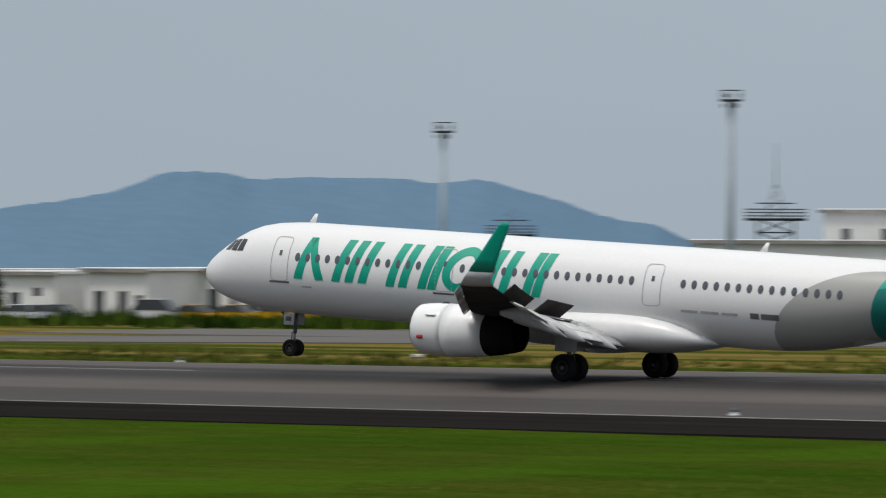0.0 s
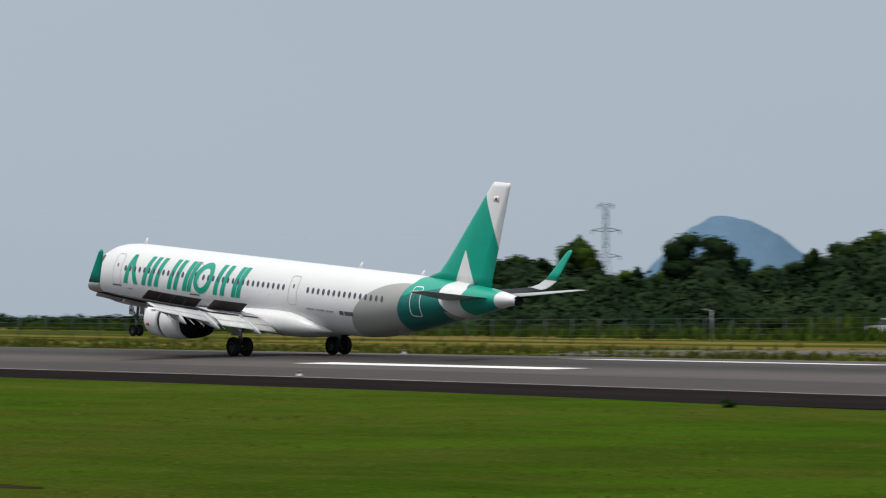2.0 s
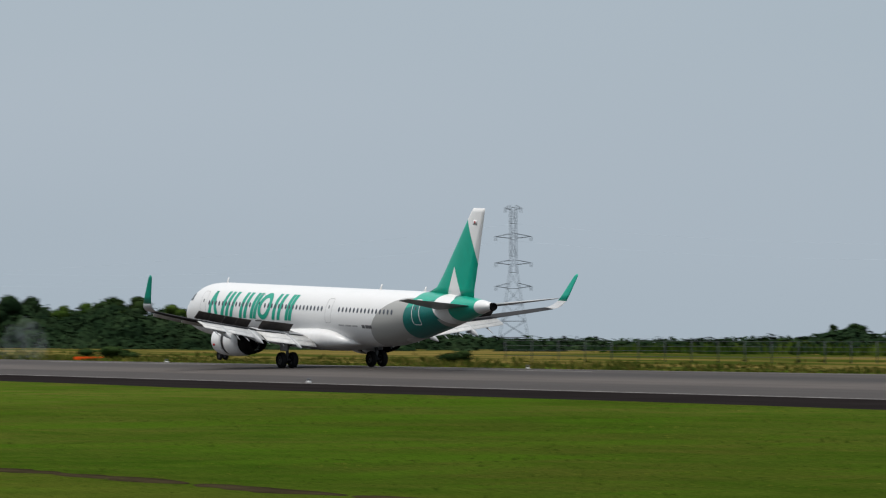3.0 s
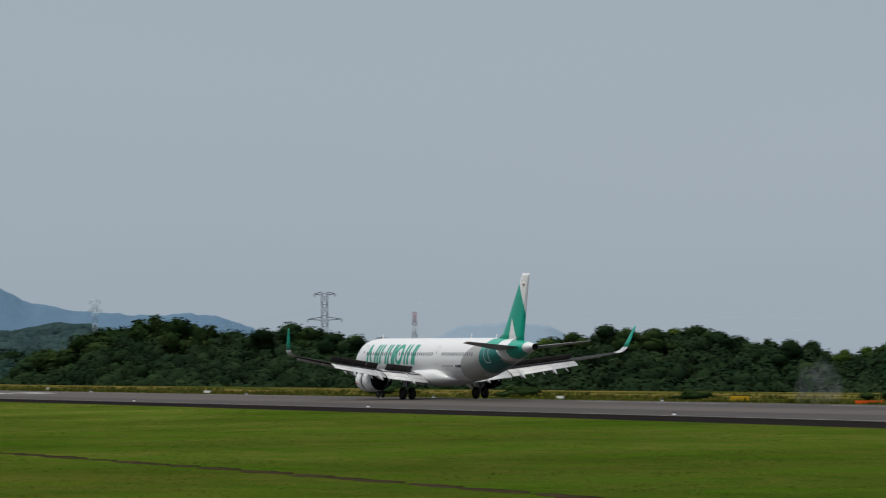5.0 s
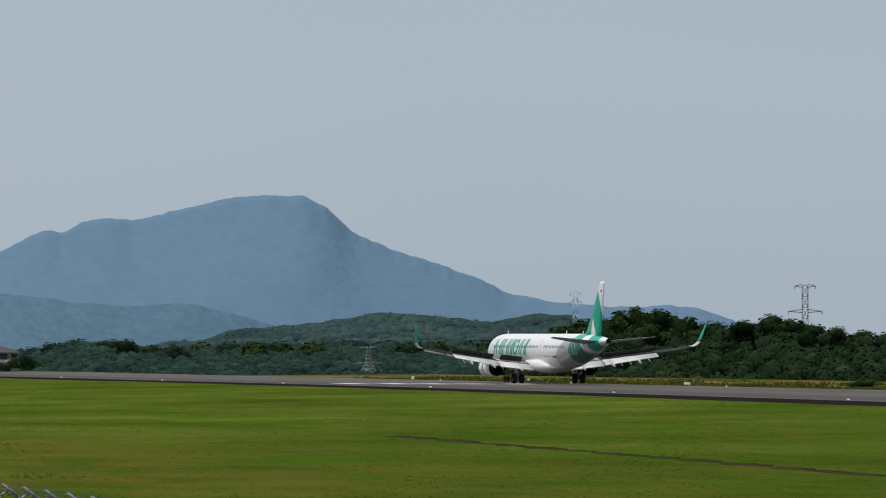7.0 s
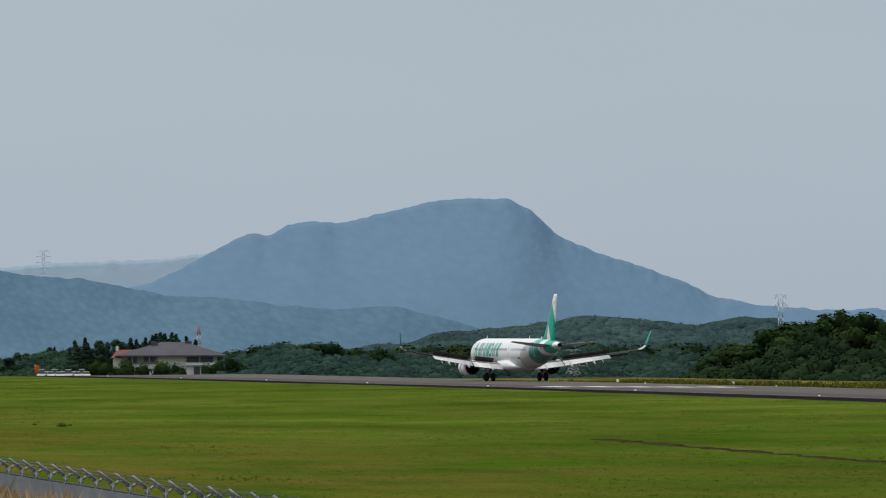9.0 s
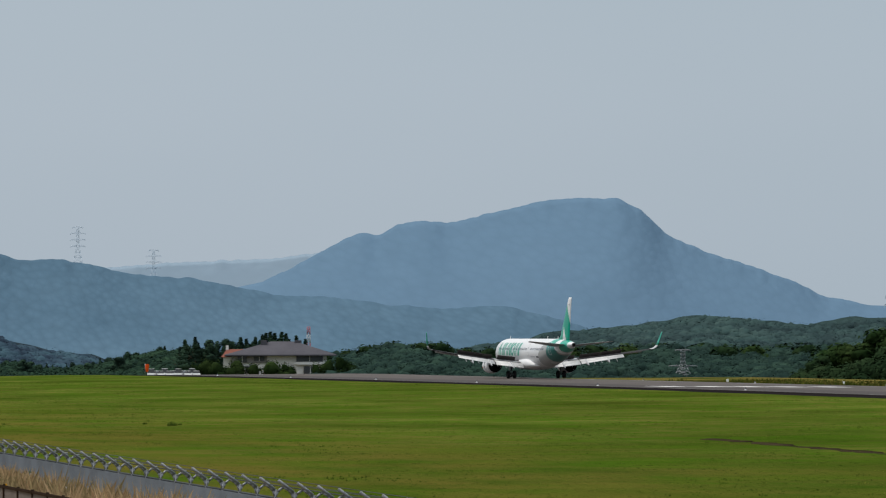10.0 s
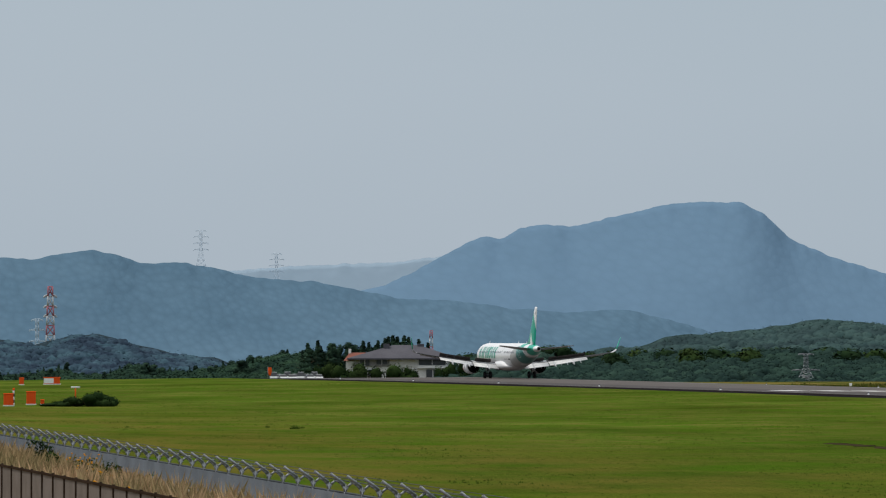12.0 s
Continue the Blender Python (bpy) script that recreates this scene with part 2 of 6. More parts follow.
def ground_height(x, y):
    s = -x
    z = slope(s)
    d = abs(y - RUNWAY_Y)
    if NEAR_EDGE < y < FAR_EDGE:
        return deck(s, y) - 0.25
    z -= 0.40 * max(0.0, 1 - max(0.0, d - 120) / 300)
    if y >= FAR_EDGE:
        z += spread(FAR_FALL, s)[0] * max(0.0, 1 - max(0.0, d - 75) / 80)
    if y <= NEAR_EDGE and s < 850:               # the lawn rises to a low rim beside the runway
        k = min(1.0, max(0.0, y - 85) / 50)
        z += (spread(LAWN_RIM, s)[0] - z) * k
    if y < 32:                                   # the bank up to the viewing ground
        z += spread([(4, 4.4), (8, 3.5), (12, 2.3), (15.2, 1.65), (20, 1.2), (24.0, 0.9), (24.6, 0.3), (26, 0.05), (30, 0.0)], y)[0]
    if s > 850:                                  # beyond the runway's end
        z -= 1.0 * min(1.0, (s - 850) / 80)
    if y > 260:                                  # the plateau ends and the land falls away
        z -= min(70.0, 0.022 * max(0.0, math.hypot(x, y) - 520)) * min(1.0, (y - 260) / 100)
    if y > 300:
        z += 0.25 * (noise.noise((x * 0.01, y * 0.01, 0.3)))
    elif y < 145 and y > 30:
        z += 0.05 * noise.noise((x * 0.06, y * 0.12, 0.0))
    return z


def grass_material():
    m, nt, b = nodes_of("airfield_grass", 0.85)
    pos = place_of(nt, False)
    band = place_of(nt, False, (0.6, 1, 1))
    sep = nt.nodes.new("ShaderNodeSeparateXYZ")
    nt.links.new(pos, sep.inputs[0])
    y = sep.outputs["Y"]
    g_big, g_mid = grain(nt, band, 0.07, 0.38, 0.62), grain(nt, band, 0.45, 0.35, 0.65)
    g_fine = grain(nt, pos, 2.5, 0.35, 0.68, 6.0)
    g_patch = grain(nt, place_of(nt, False, (0.3, 0.5, 1)), 0.5, 0.45, 0.6, 3.0)
    col = mixed(nt, g_mid, (0.026, 0.056, 0.0040), (0.044, 0.079, 0.0070))
    col = mixed(nt, value_node(nt, "MULTIPLY", g_big, 0.60), col, (0.076, 0.070, 0.014))
    g_row = grain(nt, place_of(nt, False, (0.3, 1, 1)), 0.3, 0.46, 0.62, 5.0)
    col = mixed(nt, value_node(nt, "MULTIPLY", g_row, 0.35), col, (0.022, 0.050, 0.0035))
    col = mixed(nt, value_node(nt, "MULTIPLY", g_patch, 0.45), col, (0.034, 0.074, 0.004))
    col = mixed(nt, value_node(nt, "MULTIPLY", g_fine, 0.62), col, (0.024, 0.047, 0.0045))
    worn = nt.nodes.new("ShaderNodeMapRange")            # yellower and brighter towards the far end
    worn.inputs["From Min"].default_value, worn.inputs["From Max"].default_value = -95.0, -350.0
    worn.inputs["To Max"].default_value = 0.95
    nt.links.new(sep.outputs["X"], worn.inputs["Value"])
    g_dry = grain(nt, place_of(nt, False, (0.7, 1, 1)), 0.05, 0.28, 0.66, 6.0)
    g_lush = grain(nt, place_of(nt, False, (1, 0.8, 1)), 0.09, 0.50, 0.62, 5.0)
    col = mixed(nt, value_node(nt, "MULTIPLY", worn.outputs[0], g_dry), col, mixed(nt, g_mid, (0.071, 0.130, 0.013), (0.128, 0.128, 0.026)))
    col = mixed(nt, value_node(nt, "MULTIPLY", g_lush, 0.55), col, (0.046, 0.098, 0.006))
    parched = nt.nodes.new("ShaderNodeMapRange")         # browner in front of the perimeter fence
    parched.inputs["From Min"].default_value, parched.inputs["From Max"].default_value = 78.0, 46.0
    parched.inputs["To Max"].default_value = 0.75
    nt.links.new(y, parched.inputs["Value"])
    g_brown = grain(nt, place_of(nt, False, (0.5, 1, 1)), 0.11, 0.38, 0.60, 5.0)
    col = mixed(nt, value_node(nt, "MULTIPLY", parched.outputs[0], g_brown), col, (0.118, 0.098, 0.020))
    # dry, unmown verge beyond the runway
    far = nt.nodes.new("ShaderNodeMapRange")
    far.inputs["From Min"].default_value, far.inputs["From Max"].default_value = RUNWAY_Y + 37, RUNWAY_Y + 41
    nt.links.new(y, far.inputs["Value"])
    dry = mixed(nt, grain(nt, place_of(nt, False, (0.12, 1, 1)), 0.16, 0.42, 0.58), (0.050, 0.066, 0.011), (0.190, 0.140, 0.042))
    dry = mixed(nt, value_node(nt, "MULTIPLY", g_fine, 0.4), dry, (0.026, 0.040, 0.008))
    col = mixed(nt, far.outputs[0], col, dry)
    floor = nt.nodes.new("ShaderNodeMapRange")
    floor.inputs["From Min"].default_value, floor.inputs["From Max"].default_value = 375.0, 400.0
    nt.links.new(y, floor.inputs["Value"])
    col = mixed(nt, floor.outputs[0], col, (0.020, 0.032, 0.010))
    # straw on the bank
    near = nt.nodes.new("ShaderNodeMapRange")
    near.inputs["From Min"].default_value, near.inputs["From Max"].default_value = 26.0, 23.5
    nt.links.new(y, near.inputs["Value"])
    straw = mixed(nt, g_fine, (0.30, 0.215, 0.105), (0.19, 0.145, 0.06))
    col = mixed(nt, near.outputs[0], col, straw)
    nt.links.new(col, b.inputs["Base Color"])
    bumped(nt, b, g_fine, 0.8, 0.16)
    return m


def build_ground():
    xs = [-4900, -4000, -3200, -2600, -2200, -1900, -1600, -1400, -1250, -1150, -1070, -1000, -960]
    xs += list(range(-930, 300, 10)) + [320, 360, 420, 520, 700, 1000, 1600, 2600, 3800, 4900]
    lo, hi = NEAR_EDGE, FAR_EDGE
    ys = [-4900, -3000, -1500, -700, -300, -120, -50, -20, 0, 6, 9, 12, 14, 15.2, 17, 20, 22.5, 24.0, 24.6, 26, 30, 32]
    ys += [36 + 6 * i for i in range(17)] + [138, lo, lo + 0.3, RUNWAY_Y - 20, RUNWAY_Y - 3.8, RUNWAY_Y + 3.8, RUNWAY_Y + 20, hi - 0.3, hi]
    ys += [hi + 6 + 8 * i for i in range(23)] + [420, 460, 520, 600, 700, 850, 1050, 1300, 1700, 2300, 3100, 4000, 4900]
    verts = [(x, y, ground_height(x, y)) for x in xs for y in ys]
    k = len(ys)
    faces = [(i * k + j, (i + 1) * k + j, (i + 1) * k + j + 1, i * k + j + 1) for i in range(len(xs) - 1) for j in range(k - 1)]
    me = bpy.data.meshes.new("ground")
    me.from_pydata(verts, [], faces)
    me.polygons.foreach_set("use_smooth", [True] * len(faces))
    me.materials.append(grass_material())
    me.update()
    return tagged(new("ground", me), "mown green airfield grass with dry yellow verge", "ground", kind="structure")


build_ground()


def asphalt(name, c1, c2, rubber):
    m, nt, b = nodes_of(name, 0.72)
    b.inputs["Specular IOR Level"].default_value = 0.10 if rubber else 0.0
    pos = place_of(nt, False)
    streak = place_of(nt, False, (0.02, 1, 1))
    g1, g2, g3 = grain(nt, streak, 0.5, 0.3, 0.7), grain(nt, pos, 0.12), grain(nt, pos, 6.0)
    f = value_node(nt, "ADD", value_node(nt, "MULTIPLY", g1, 0.45), value_node(nt, "ADD", value_node(nt, "MULTIPLY", g2, 0.3), value_node(nt, "MULTIPLY", g3, 0.25)))
    col = mixed(nt, f, c1, c2)
    if rubber:
        sep = nt.nodes.new("ShaderNodeSeparateXYZ")
        nt.links.new(pos, sep.inputs[0])
        d = value_node(nt, "ABSOLUTE", value_node(nt, "SUBTRACT", value_node(nt, "ABSOLUTE", value_node(nt, "SUBTRACT", sep.outputs["Y"], RUNWAY_Y)), 4.5))
        k = nt.nodes.new("ShaderNodeMapRange")
        k.inputs["From Min"].default_value, k.inputs["From Max"].default_value = 8.0, 2.0
        nt.links.new(d, k.inputs["Value"])
        along = nt.nodes.new("ShaderNodeMapRange")      # tyre marks thin out along the landing run
        along.inputs["From Min"].default_value, along.inputs["From Max"].default_value = -620.0, -150.0
        nt.links.new(sep.outputs["X"], along.inputs["Value"])
        old = nt.nodes.new("ShaderNodeMapRange")        # an older, darker lane by the near edge
        old.inputs["From Min"].default_value, old.inputs["From Max"].default_value = RUNWAY_Y - 19.0, RUNWAY_Y - 21.0
        nt.links.new(sep.outputs["Y"], old.inputs["Value"])
        col = mixed(nt, value_node(nt, "MULTIPLY", old.outputs[0], value_node(nt, "MULTIPLY_ADD", g1, 0.4, 0.45)), col, (0.034, 0.029, 0.027))
        w = value_node(nt, "MULTIPLY", value_node(nt, "MULTIPLY", k.outputs[0], along.outputs[0]), value_node(nt, "MULTIPLY_ADD", g1, 0.35, 0.6))
        col = mixed(nt, w, col, (0.014, 0.013, 0.0135))
    nt.links.new(col, b.inputs["Base Color"])
    bumped(nt, b, g3, 0.3, 0.02)
    return m


M_RUNWAY = asphalt("runway_asphalt", (0.060, 0.050, 0.044), (0.100, 0.085, 0.077), True)
M_SHOULDER = asphalt("shoulder_asphalt", (0.011, 0.0095, 0.0095), (0.022, 0.019, 0.019), False)
M_TAXI = asphalt("taxiway_asphalt", (0.105, 0.10, 0.10), (0.15, 0.145, 0.14), False)


def pavement(name, label, category, x0, x1, ys, lift, material, step=20.0):
    """A strip that follows the airfield's slope and the runway's camber, with a thickness at its edges."""
    n = max(2, int(abs(x1 - x0) / step) + 1)
    loops = []
    for i in range(n):
        x = x0 + (x1 - x0) * i / (n - 1)
        top = []
        for y in ys:
            d = abs(y - RUNWAY_Y)
            h = deck(-x, y) if d <= 43.1 else ground_height(x, y)
            top.append((x, y, h + lift))
        loops.append(top + [(x, ys[-1], top[-1][2] - 0.2), (x, ys[0], top[0][2] - 0.2)])
    ob = part(name, rings(bmesh.new(), loops), material, smooth=False)
    return tagged(ob, label, category, kind="structure")


R = RUNWAY_Y
pavement("runway", "grey asphalt runway with dark tyre marks", "runway", 220, -850, [R - 32, R - 20, R - 12, R - 3.8, R, R + 3.8, R + 12, R + 20, R + 26], 0.0, M_RUNWAY)
pavement("runway_shoulder", "dark asphalt shoulder beside the runway", "pavement", 220, -850, [R - 43.0, R - 32], -0.004, M_SHOULDER)
pavement("runway_shoulder", "pale asphalt shoulder beside the runway", "pavement", 220, -850, [R + 26, R + 27.5], -0.004, M_TAXI)
for y in (R - 31.9, R + 25.2):
    pavement("edge_line", "thin worn white runway edge line", "marking", 220, -848, [y, y + 0.35], 0.006, M_WORN)


def stripe(x0, x1, y0, y1, label="white painted runway marking"):
    return tagged(pavement("runway_marking", label, "marking", x0, x1, [y0, y1], 0.007, M_PAINTLINE), group="runway markings")


# touchdown and aiming point markings either side of the centre line
for x0, x1, a, b in ((-205, -228, 11.0, 13.8), (-200, -227, -8.5, -5.0), (-551, -560, 3.5, 6.5), (-551, -560, 8.5, 11.5), (-552, -561, 13.0, 16.0), (-553, -562, 17.5, 20.5), (-554, -563, 22.5, 25.5)):
    stripe(x0, x1, R - b, R - a, "broad white touchdown marking")
for i in range(19):
    x = 120 - 50 * i
    if not -250 < x - 15 < -190:
        tagged(pavement("centre_line", "worn dashed runway centre line", "marking", x, x - 30, [R - 0.2, R + 0.25], 0.007, M_WORN), group="runway centre line")

# parallel taxiway beyond the verge
pavement("taxiway", "pale grey asphalt taxiway", "taxiway", 220, -222, [290, 298, 306, 314], 0.05, M_TAXI)


def exit_taxiway(line, width):
    """A slanting strip from the runway to the parallel taxiway."""
    bm = bmesh.new()
    loops = []
    n = 24
    for i in range(n + 1):
        q = line[0][0] + (line[-1][0] - line[0][0]) * i / n
        y = spread(line, q)[0]
        y2 = spread(line, q + 1)[0] if q + 1 < line[-1][0] else y - (spread(line, q - 1)[0] - y)
        side = Vector((-1.0, y2 - y, 0)).normalized().cross(Vector((0, 0, 1))) * width / 2
        top = [(-q + side.x * k, y + side.y * k) for k in (-1, -0.4, 0.4, 1)]
        pts = [(a, b, ground_height(a, b) + 0.06) for a, b in top]
        loops.append(pts + [(pts[-1][0], pts[-1][1], pts[-1][2] - 0.3), (pts[0][0], pts[0][1], pts[0][2] - 0.3)])
    ob = part("exit_taxiway", rings(bm, loops), M_TAXI, smooth=False)
    return tagged(ob, "pale grey asphalt exit taxiway", "taxiway", kind="structure")


exit_taxiway([(100, 304), (170, 287), (212, 265), (246, 243), (268, 224)], 23)


# ---- distant hills ----
def hill_material(name, c1, c2, scale, crown=11.0, relief=0.35):
    """Wooded slope: broad drifts of colour, and single crowns as small domes with shade painted between."""
    m, nt, b = nodes_of(name, 0.95)
    vec = place_of(nt, False)
    dome = nt.nodes.new("ShaderNodeTexVoronoi")
    dome.inputs["Scale"].default_value = 1.0 / crown
    nt.links.new(place_of(nt, False, (0.28, 1, 1.2)), dome.inputs["Vector"])
    g1, g2 = grain(nt, vec, scale, 0.3, 0.7), grain(nt, place_of(nt, False, (0.3, 1, 1)), 0.35 / crown, 0.3, 0.7, 6.0)
    col = mixed(nt, value_node(nt, "ADD", value_node(nt, "MULTIPLY", g1, 0.75), value_node(nt, "MULTIPLY", g2, 0.25)), c1, c2)
    gap_shade = value_node(nt, "MULTIPLY", dome.outputs["Distance"], relief * 0.8)
    col = mixed(nt, gap_shade, col, tuple(v * 0.45 for v in c2))
    nt.links.new(col, b.inputs["Base Color"])
    bumped(nt, b, value_node(nt, "SUBTRACT", value_node(nt, "MULTIPLY", g2, 0.6), dome.outputs["Distance"]), relief, crown * 0.35)
    return m


# distance haze is mixed into these base colours, bluer and paler further off
M_MTN = hill_material("haze_tinted_mountain", (0.120, 0.198, 0.280), (0.104, 0.175, 0.250), 0.004, 9.0, 0.16)
M_PALE = hill_material("haze_tinted_ridge", (0.245, 0.322, 0.392), (0.23, 0.302, 0.37), 0.004, 12.0, 0.05)
M_FOOT = hill_material("haze_tinted_foothill", (0.100, 0.170, 0.232), (0.072, 0.130, 0.184), 0.006, 5.5, 0.36)
M_DIM = hill_material("haze_tinted_wooded_hill", (0.040, 0.068, 0.066), (0.024, 0.044, 0.044), 0.02, 7.0, 0.5)


def ridge(name, label, profile, r_far, r_near, base, material, lump, size, step=0.03, rows=34):
    """A hill whose skyline rises to the given heights (degrees above the eye) along the given bearings."""
    a0, a1 = profile[0][0], profile[-1][0]
    n = int((a1 - a0) / step) + 1
    loops = []
    for i in range(n):
        a = a0 + (a1 - a0) * i / (n - 1)
        line = []
        for k in range(rows + 5):
            u = k / rows
            w = 0.03 + 0.9 * max(0.0, 1 - u) ** 1.5 * min(1.0, (a1 - a0) / 6)
            e = sum(spread(profile, a + d * w)[0] for d in (-1, -0.5, 0, 0.5, 1)) / 5
            r = r_near + (r_far - r_near) * u
            top = EYE[2] + r_far * math.tan(radians(e))
            rise = u ** 0.8 if u <= 1 else 1 - 1.5 * (u - 1)
            z = base + (top - base) * rise
            x, y, _ = polar(a, r)
            ax, up = radians(a) * r_far / size, z / size
            half = lump * 0.5
            flank = math.sin(math.pi * min(u, 1.0))
            warp = 1.6 * noise.noise((ax / 6, up / 6, 1.7))
            rough = noise.fractal((ax / 2, up / 2, 0.7), 0.8, 2.1, 3)
            gully = abs(noise.noise((ax / 3.2 + warp + up / 9, up / 12, 3.1)))
            spur = noise.noise((ax / 5 - up / 7 + warp, up / 9, 8.3))
            low = min(1.0, (top - base) / (9 * lump))
            z += half * rough * (0.5 - 0.3 * min(1, u)) + half * (1.8 * spur - 1.5 * gully) * flank ** 0.8 * low
            if u > 0.94:                         # single trees along the skyline
                z += (0.00035 if r_far > 2500 else 0.0006) * r_far * (0.7 * noise.noise((ax * size / 6, 0.5 * k, 4.4)) + 0.7 * noise.noise((ax * size / 19, 0.5 * k, 9.1)))
            line.append((x, y, z))
        loops.append(line)
    ob = part(name, rings(bmesh.new(), loops, False, False), material)
    return tagged(ob, label, "mountain" if r_far > 2500 else "hill", kind="structure")


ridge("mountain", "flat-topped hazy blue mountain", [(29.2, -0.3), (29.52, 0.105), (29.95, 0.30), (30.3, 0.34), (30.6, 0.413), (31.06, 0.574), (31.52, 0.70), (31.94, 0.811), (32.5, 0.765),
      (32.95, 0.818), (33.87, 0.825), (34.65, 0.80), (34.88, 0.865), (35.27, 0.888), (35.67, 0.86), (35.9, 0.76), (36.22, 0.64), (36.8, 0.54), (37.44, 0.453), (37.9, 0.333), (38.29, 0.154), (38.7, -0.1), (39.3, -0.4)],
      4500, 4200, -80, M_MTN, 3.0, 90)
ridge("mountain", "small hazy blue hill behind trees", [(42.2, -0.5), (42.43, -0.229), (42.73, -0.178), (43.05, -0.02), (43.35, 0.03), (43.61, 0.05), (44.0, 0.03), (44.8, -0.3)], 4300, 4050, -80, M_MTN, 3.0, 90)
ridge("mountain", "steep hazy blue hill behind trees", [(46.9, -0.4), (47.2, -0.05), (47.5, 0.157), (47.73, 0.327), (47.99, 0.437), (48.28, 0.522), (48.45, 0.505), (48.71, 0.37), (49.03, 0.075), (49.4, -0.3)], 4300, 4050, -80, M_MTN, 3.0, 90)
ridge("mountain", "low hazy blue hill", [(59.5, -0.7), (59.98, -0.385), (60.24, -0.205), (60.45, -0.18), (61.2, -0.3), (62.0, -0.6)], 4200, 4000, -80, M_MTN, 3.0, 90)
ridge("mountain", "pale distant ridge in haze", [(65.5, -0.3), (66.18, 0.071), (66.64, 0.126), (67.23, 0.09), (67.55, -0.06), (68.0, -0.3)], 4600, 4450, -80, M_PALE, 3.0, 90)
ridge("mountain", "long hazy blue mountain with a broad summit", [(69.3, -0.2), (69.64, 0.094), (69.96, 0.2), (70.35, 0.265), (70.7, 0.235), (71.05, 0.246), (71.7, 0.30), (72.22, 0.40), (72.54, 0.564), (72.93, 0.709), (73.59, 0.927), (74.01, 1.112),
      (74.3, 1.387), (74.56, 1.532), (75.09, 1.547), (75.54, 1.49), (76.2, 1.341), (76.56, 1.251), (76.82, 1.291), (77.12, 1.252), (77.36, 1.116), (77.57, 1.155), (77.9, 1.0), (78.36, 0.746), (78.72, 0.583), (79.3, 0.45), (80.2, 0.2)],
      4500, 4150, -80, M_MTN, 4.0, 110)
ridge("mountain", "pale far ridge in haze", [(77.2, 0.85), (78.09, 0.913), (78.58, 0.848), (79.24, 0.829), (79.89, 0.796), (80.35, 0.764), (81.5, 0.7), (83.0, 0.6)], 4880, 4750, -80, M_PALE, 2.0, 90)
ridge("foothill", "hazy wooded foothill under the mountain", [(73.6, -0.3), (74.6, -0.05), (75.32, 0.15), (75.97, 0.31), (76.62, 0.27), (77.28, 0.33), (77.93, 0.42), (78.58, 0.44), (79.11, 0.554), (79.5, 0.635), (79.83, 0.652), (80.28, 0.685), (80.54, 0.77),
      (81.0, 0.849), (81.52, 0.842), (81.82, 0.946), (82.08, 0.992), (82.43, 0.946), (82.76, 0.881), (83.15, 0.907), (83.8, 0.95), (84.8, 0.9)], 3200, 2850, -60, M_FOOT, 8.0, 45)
# the farther hill's colour has more blue haze put into it
M_DIMBLUE = hill_material("haze_tinted_blue_hill", (0.034, 0.052, 0.062), (0.024, 0.038, 0.048), 0.03, 7.0, 0.5)
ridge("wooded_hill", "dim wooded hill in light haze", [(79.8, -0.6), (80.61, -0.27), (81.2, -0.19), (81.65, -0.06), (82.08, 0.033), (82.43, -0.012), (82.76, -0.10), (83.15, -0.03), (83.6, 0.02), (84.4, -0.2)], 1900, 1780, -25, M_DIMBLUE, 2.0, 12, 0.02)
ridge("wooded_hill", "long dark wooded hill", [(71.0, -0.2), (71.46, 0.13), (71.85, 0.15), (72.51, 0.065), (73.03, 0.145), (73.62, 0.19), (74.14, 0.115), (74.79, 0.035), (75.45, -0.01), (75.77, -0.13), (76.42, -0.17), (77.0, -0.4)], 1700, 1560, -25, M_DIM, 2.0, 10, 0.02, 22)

# ---- the airliner ----
# local space: x ahead of the main wheels, y to its left, z up from the ground
NOSE_X = 21.95
# metres behind the nose: half width, top, bottom
BODY = [(0.22, 0.02, 3.38, 3.34), (0.27, 0.22, 3.60, 3.12), (0.40, 0.42, 3.80, 2.91), (0.68, 0.70, 4.07, 2.66), (1.12, 1.02, 4.40, 2.41), (1.68, 1.29, 4.78, 2.21), (2.25, 1.48, 5.16, 2.07), (2.75, 1.60, 5.41, 1.98),
        (3.4, 1.74, 5.64, 1.89), (4.2, 1.85, 5.79, 1.83), (5.2, 1.93, 5.87, 1.79), (6.2, 1.97, 5.90, 1.77), (7.0, 1.975, 5.90, 1.76), (29.0, 1.975, 5.90, 1.76), (30.5, 1.975, 5.90, 1.80), (32.0, 1.965, 5.90, 1.94), (33.5, 1.93, 5.90, 2.19),
        (35.0, 1.86, 5.89, 2.52), (37.0, 1.70, 5.86, 2.99), (39.0, 1.44, 5.80, 3.47), (41.0, 1.08, 5.69, 3.98), (42.4, 0.79, 5.56, 4.36), (43.3, 0.56, 5.44, 4.60), (44.0, 0.38, 5.32, 4.76), (44.4, 0.30, 5.26, 4.82)]


def skin(x, z, side=1, off=0.0):
    """The point of the fuselage's skin at x ahead and height z."""
    hw, top, bot = spread(BODY, NOSE_X - x)
    c, h = (top + bot) / 2, (top - bot) / 2
    k = max(-0.999, min(0.999, (z - c) / h))
    y = hw * math.sqrt(1 - k * k)
    n = Vector((0, math.sqrt(1 - k * k) / hw, k / h)).normalized() * off
    return Vector((x, side * (y + n.y), z + n.z))


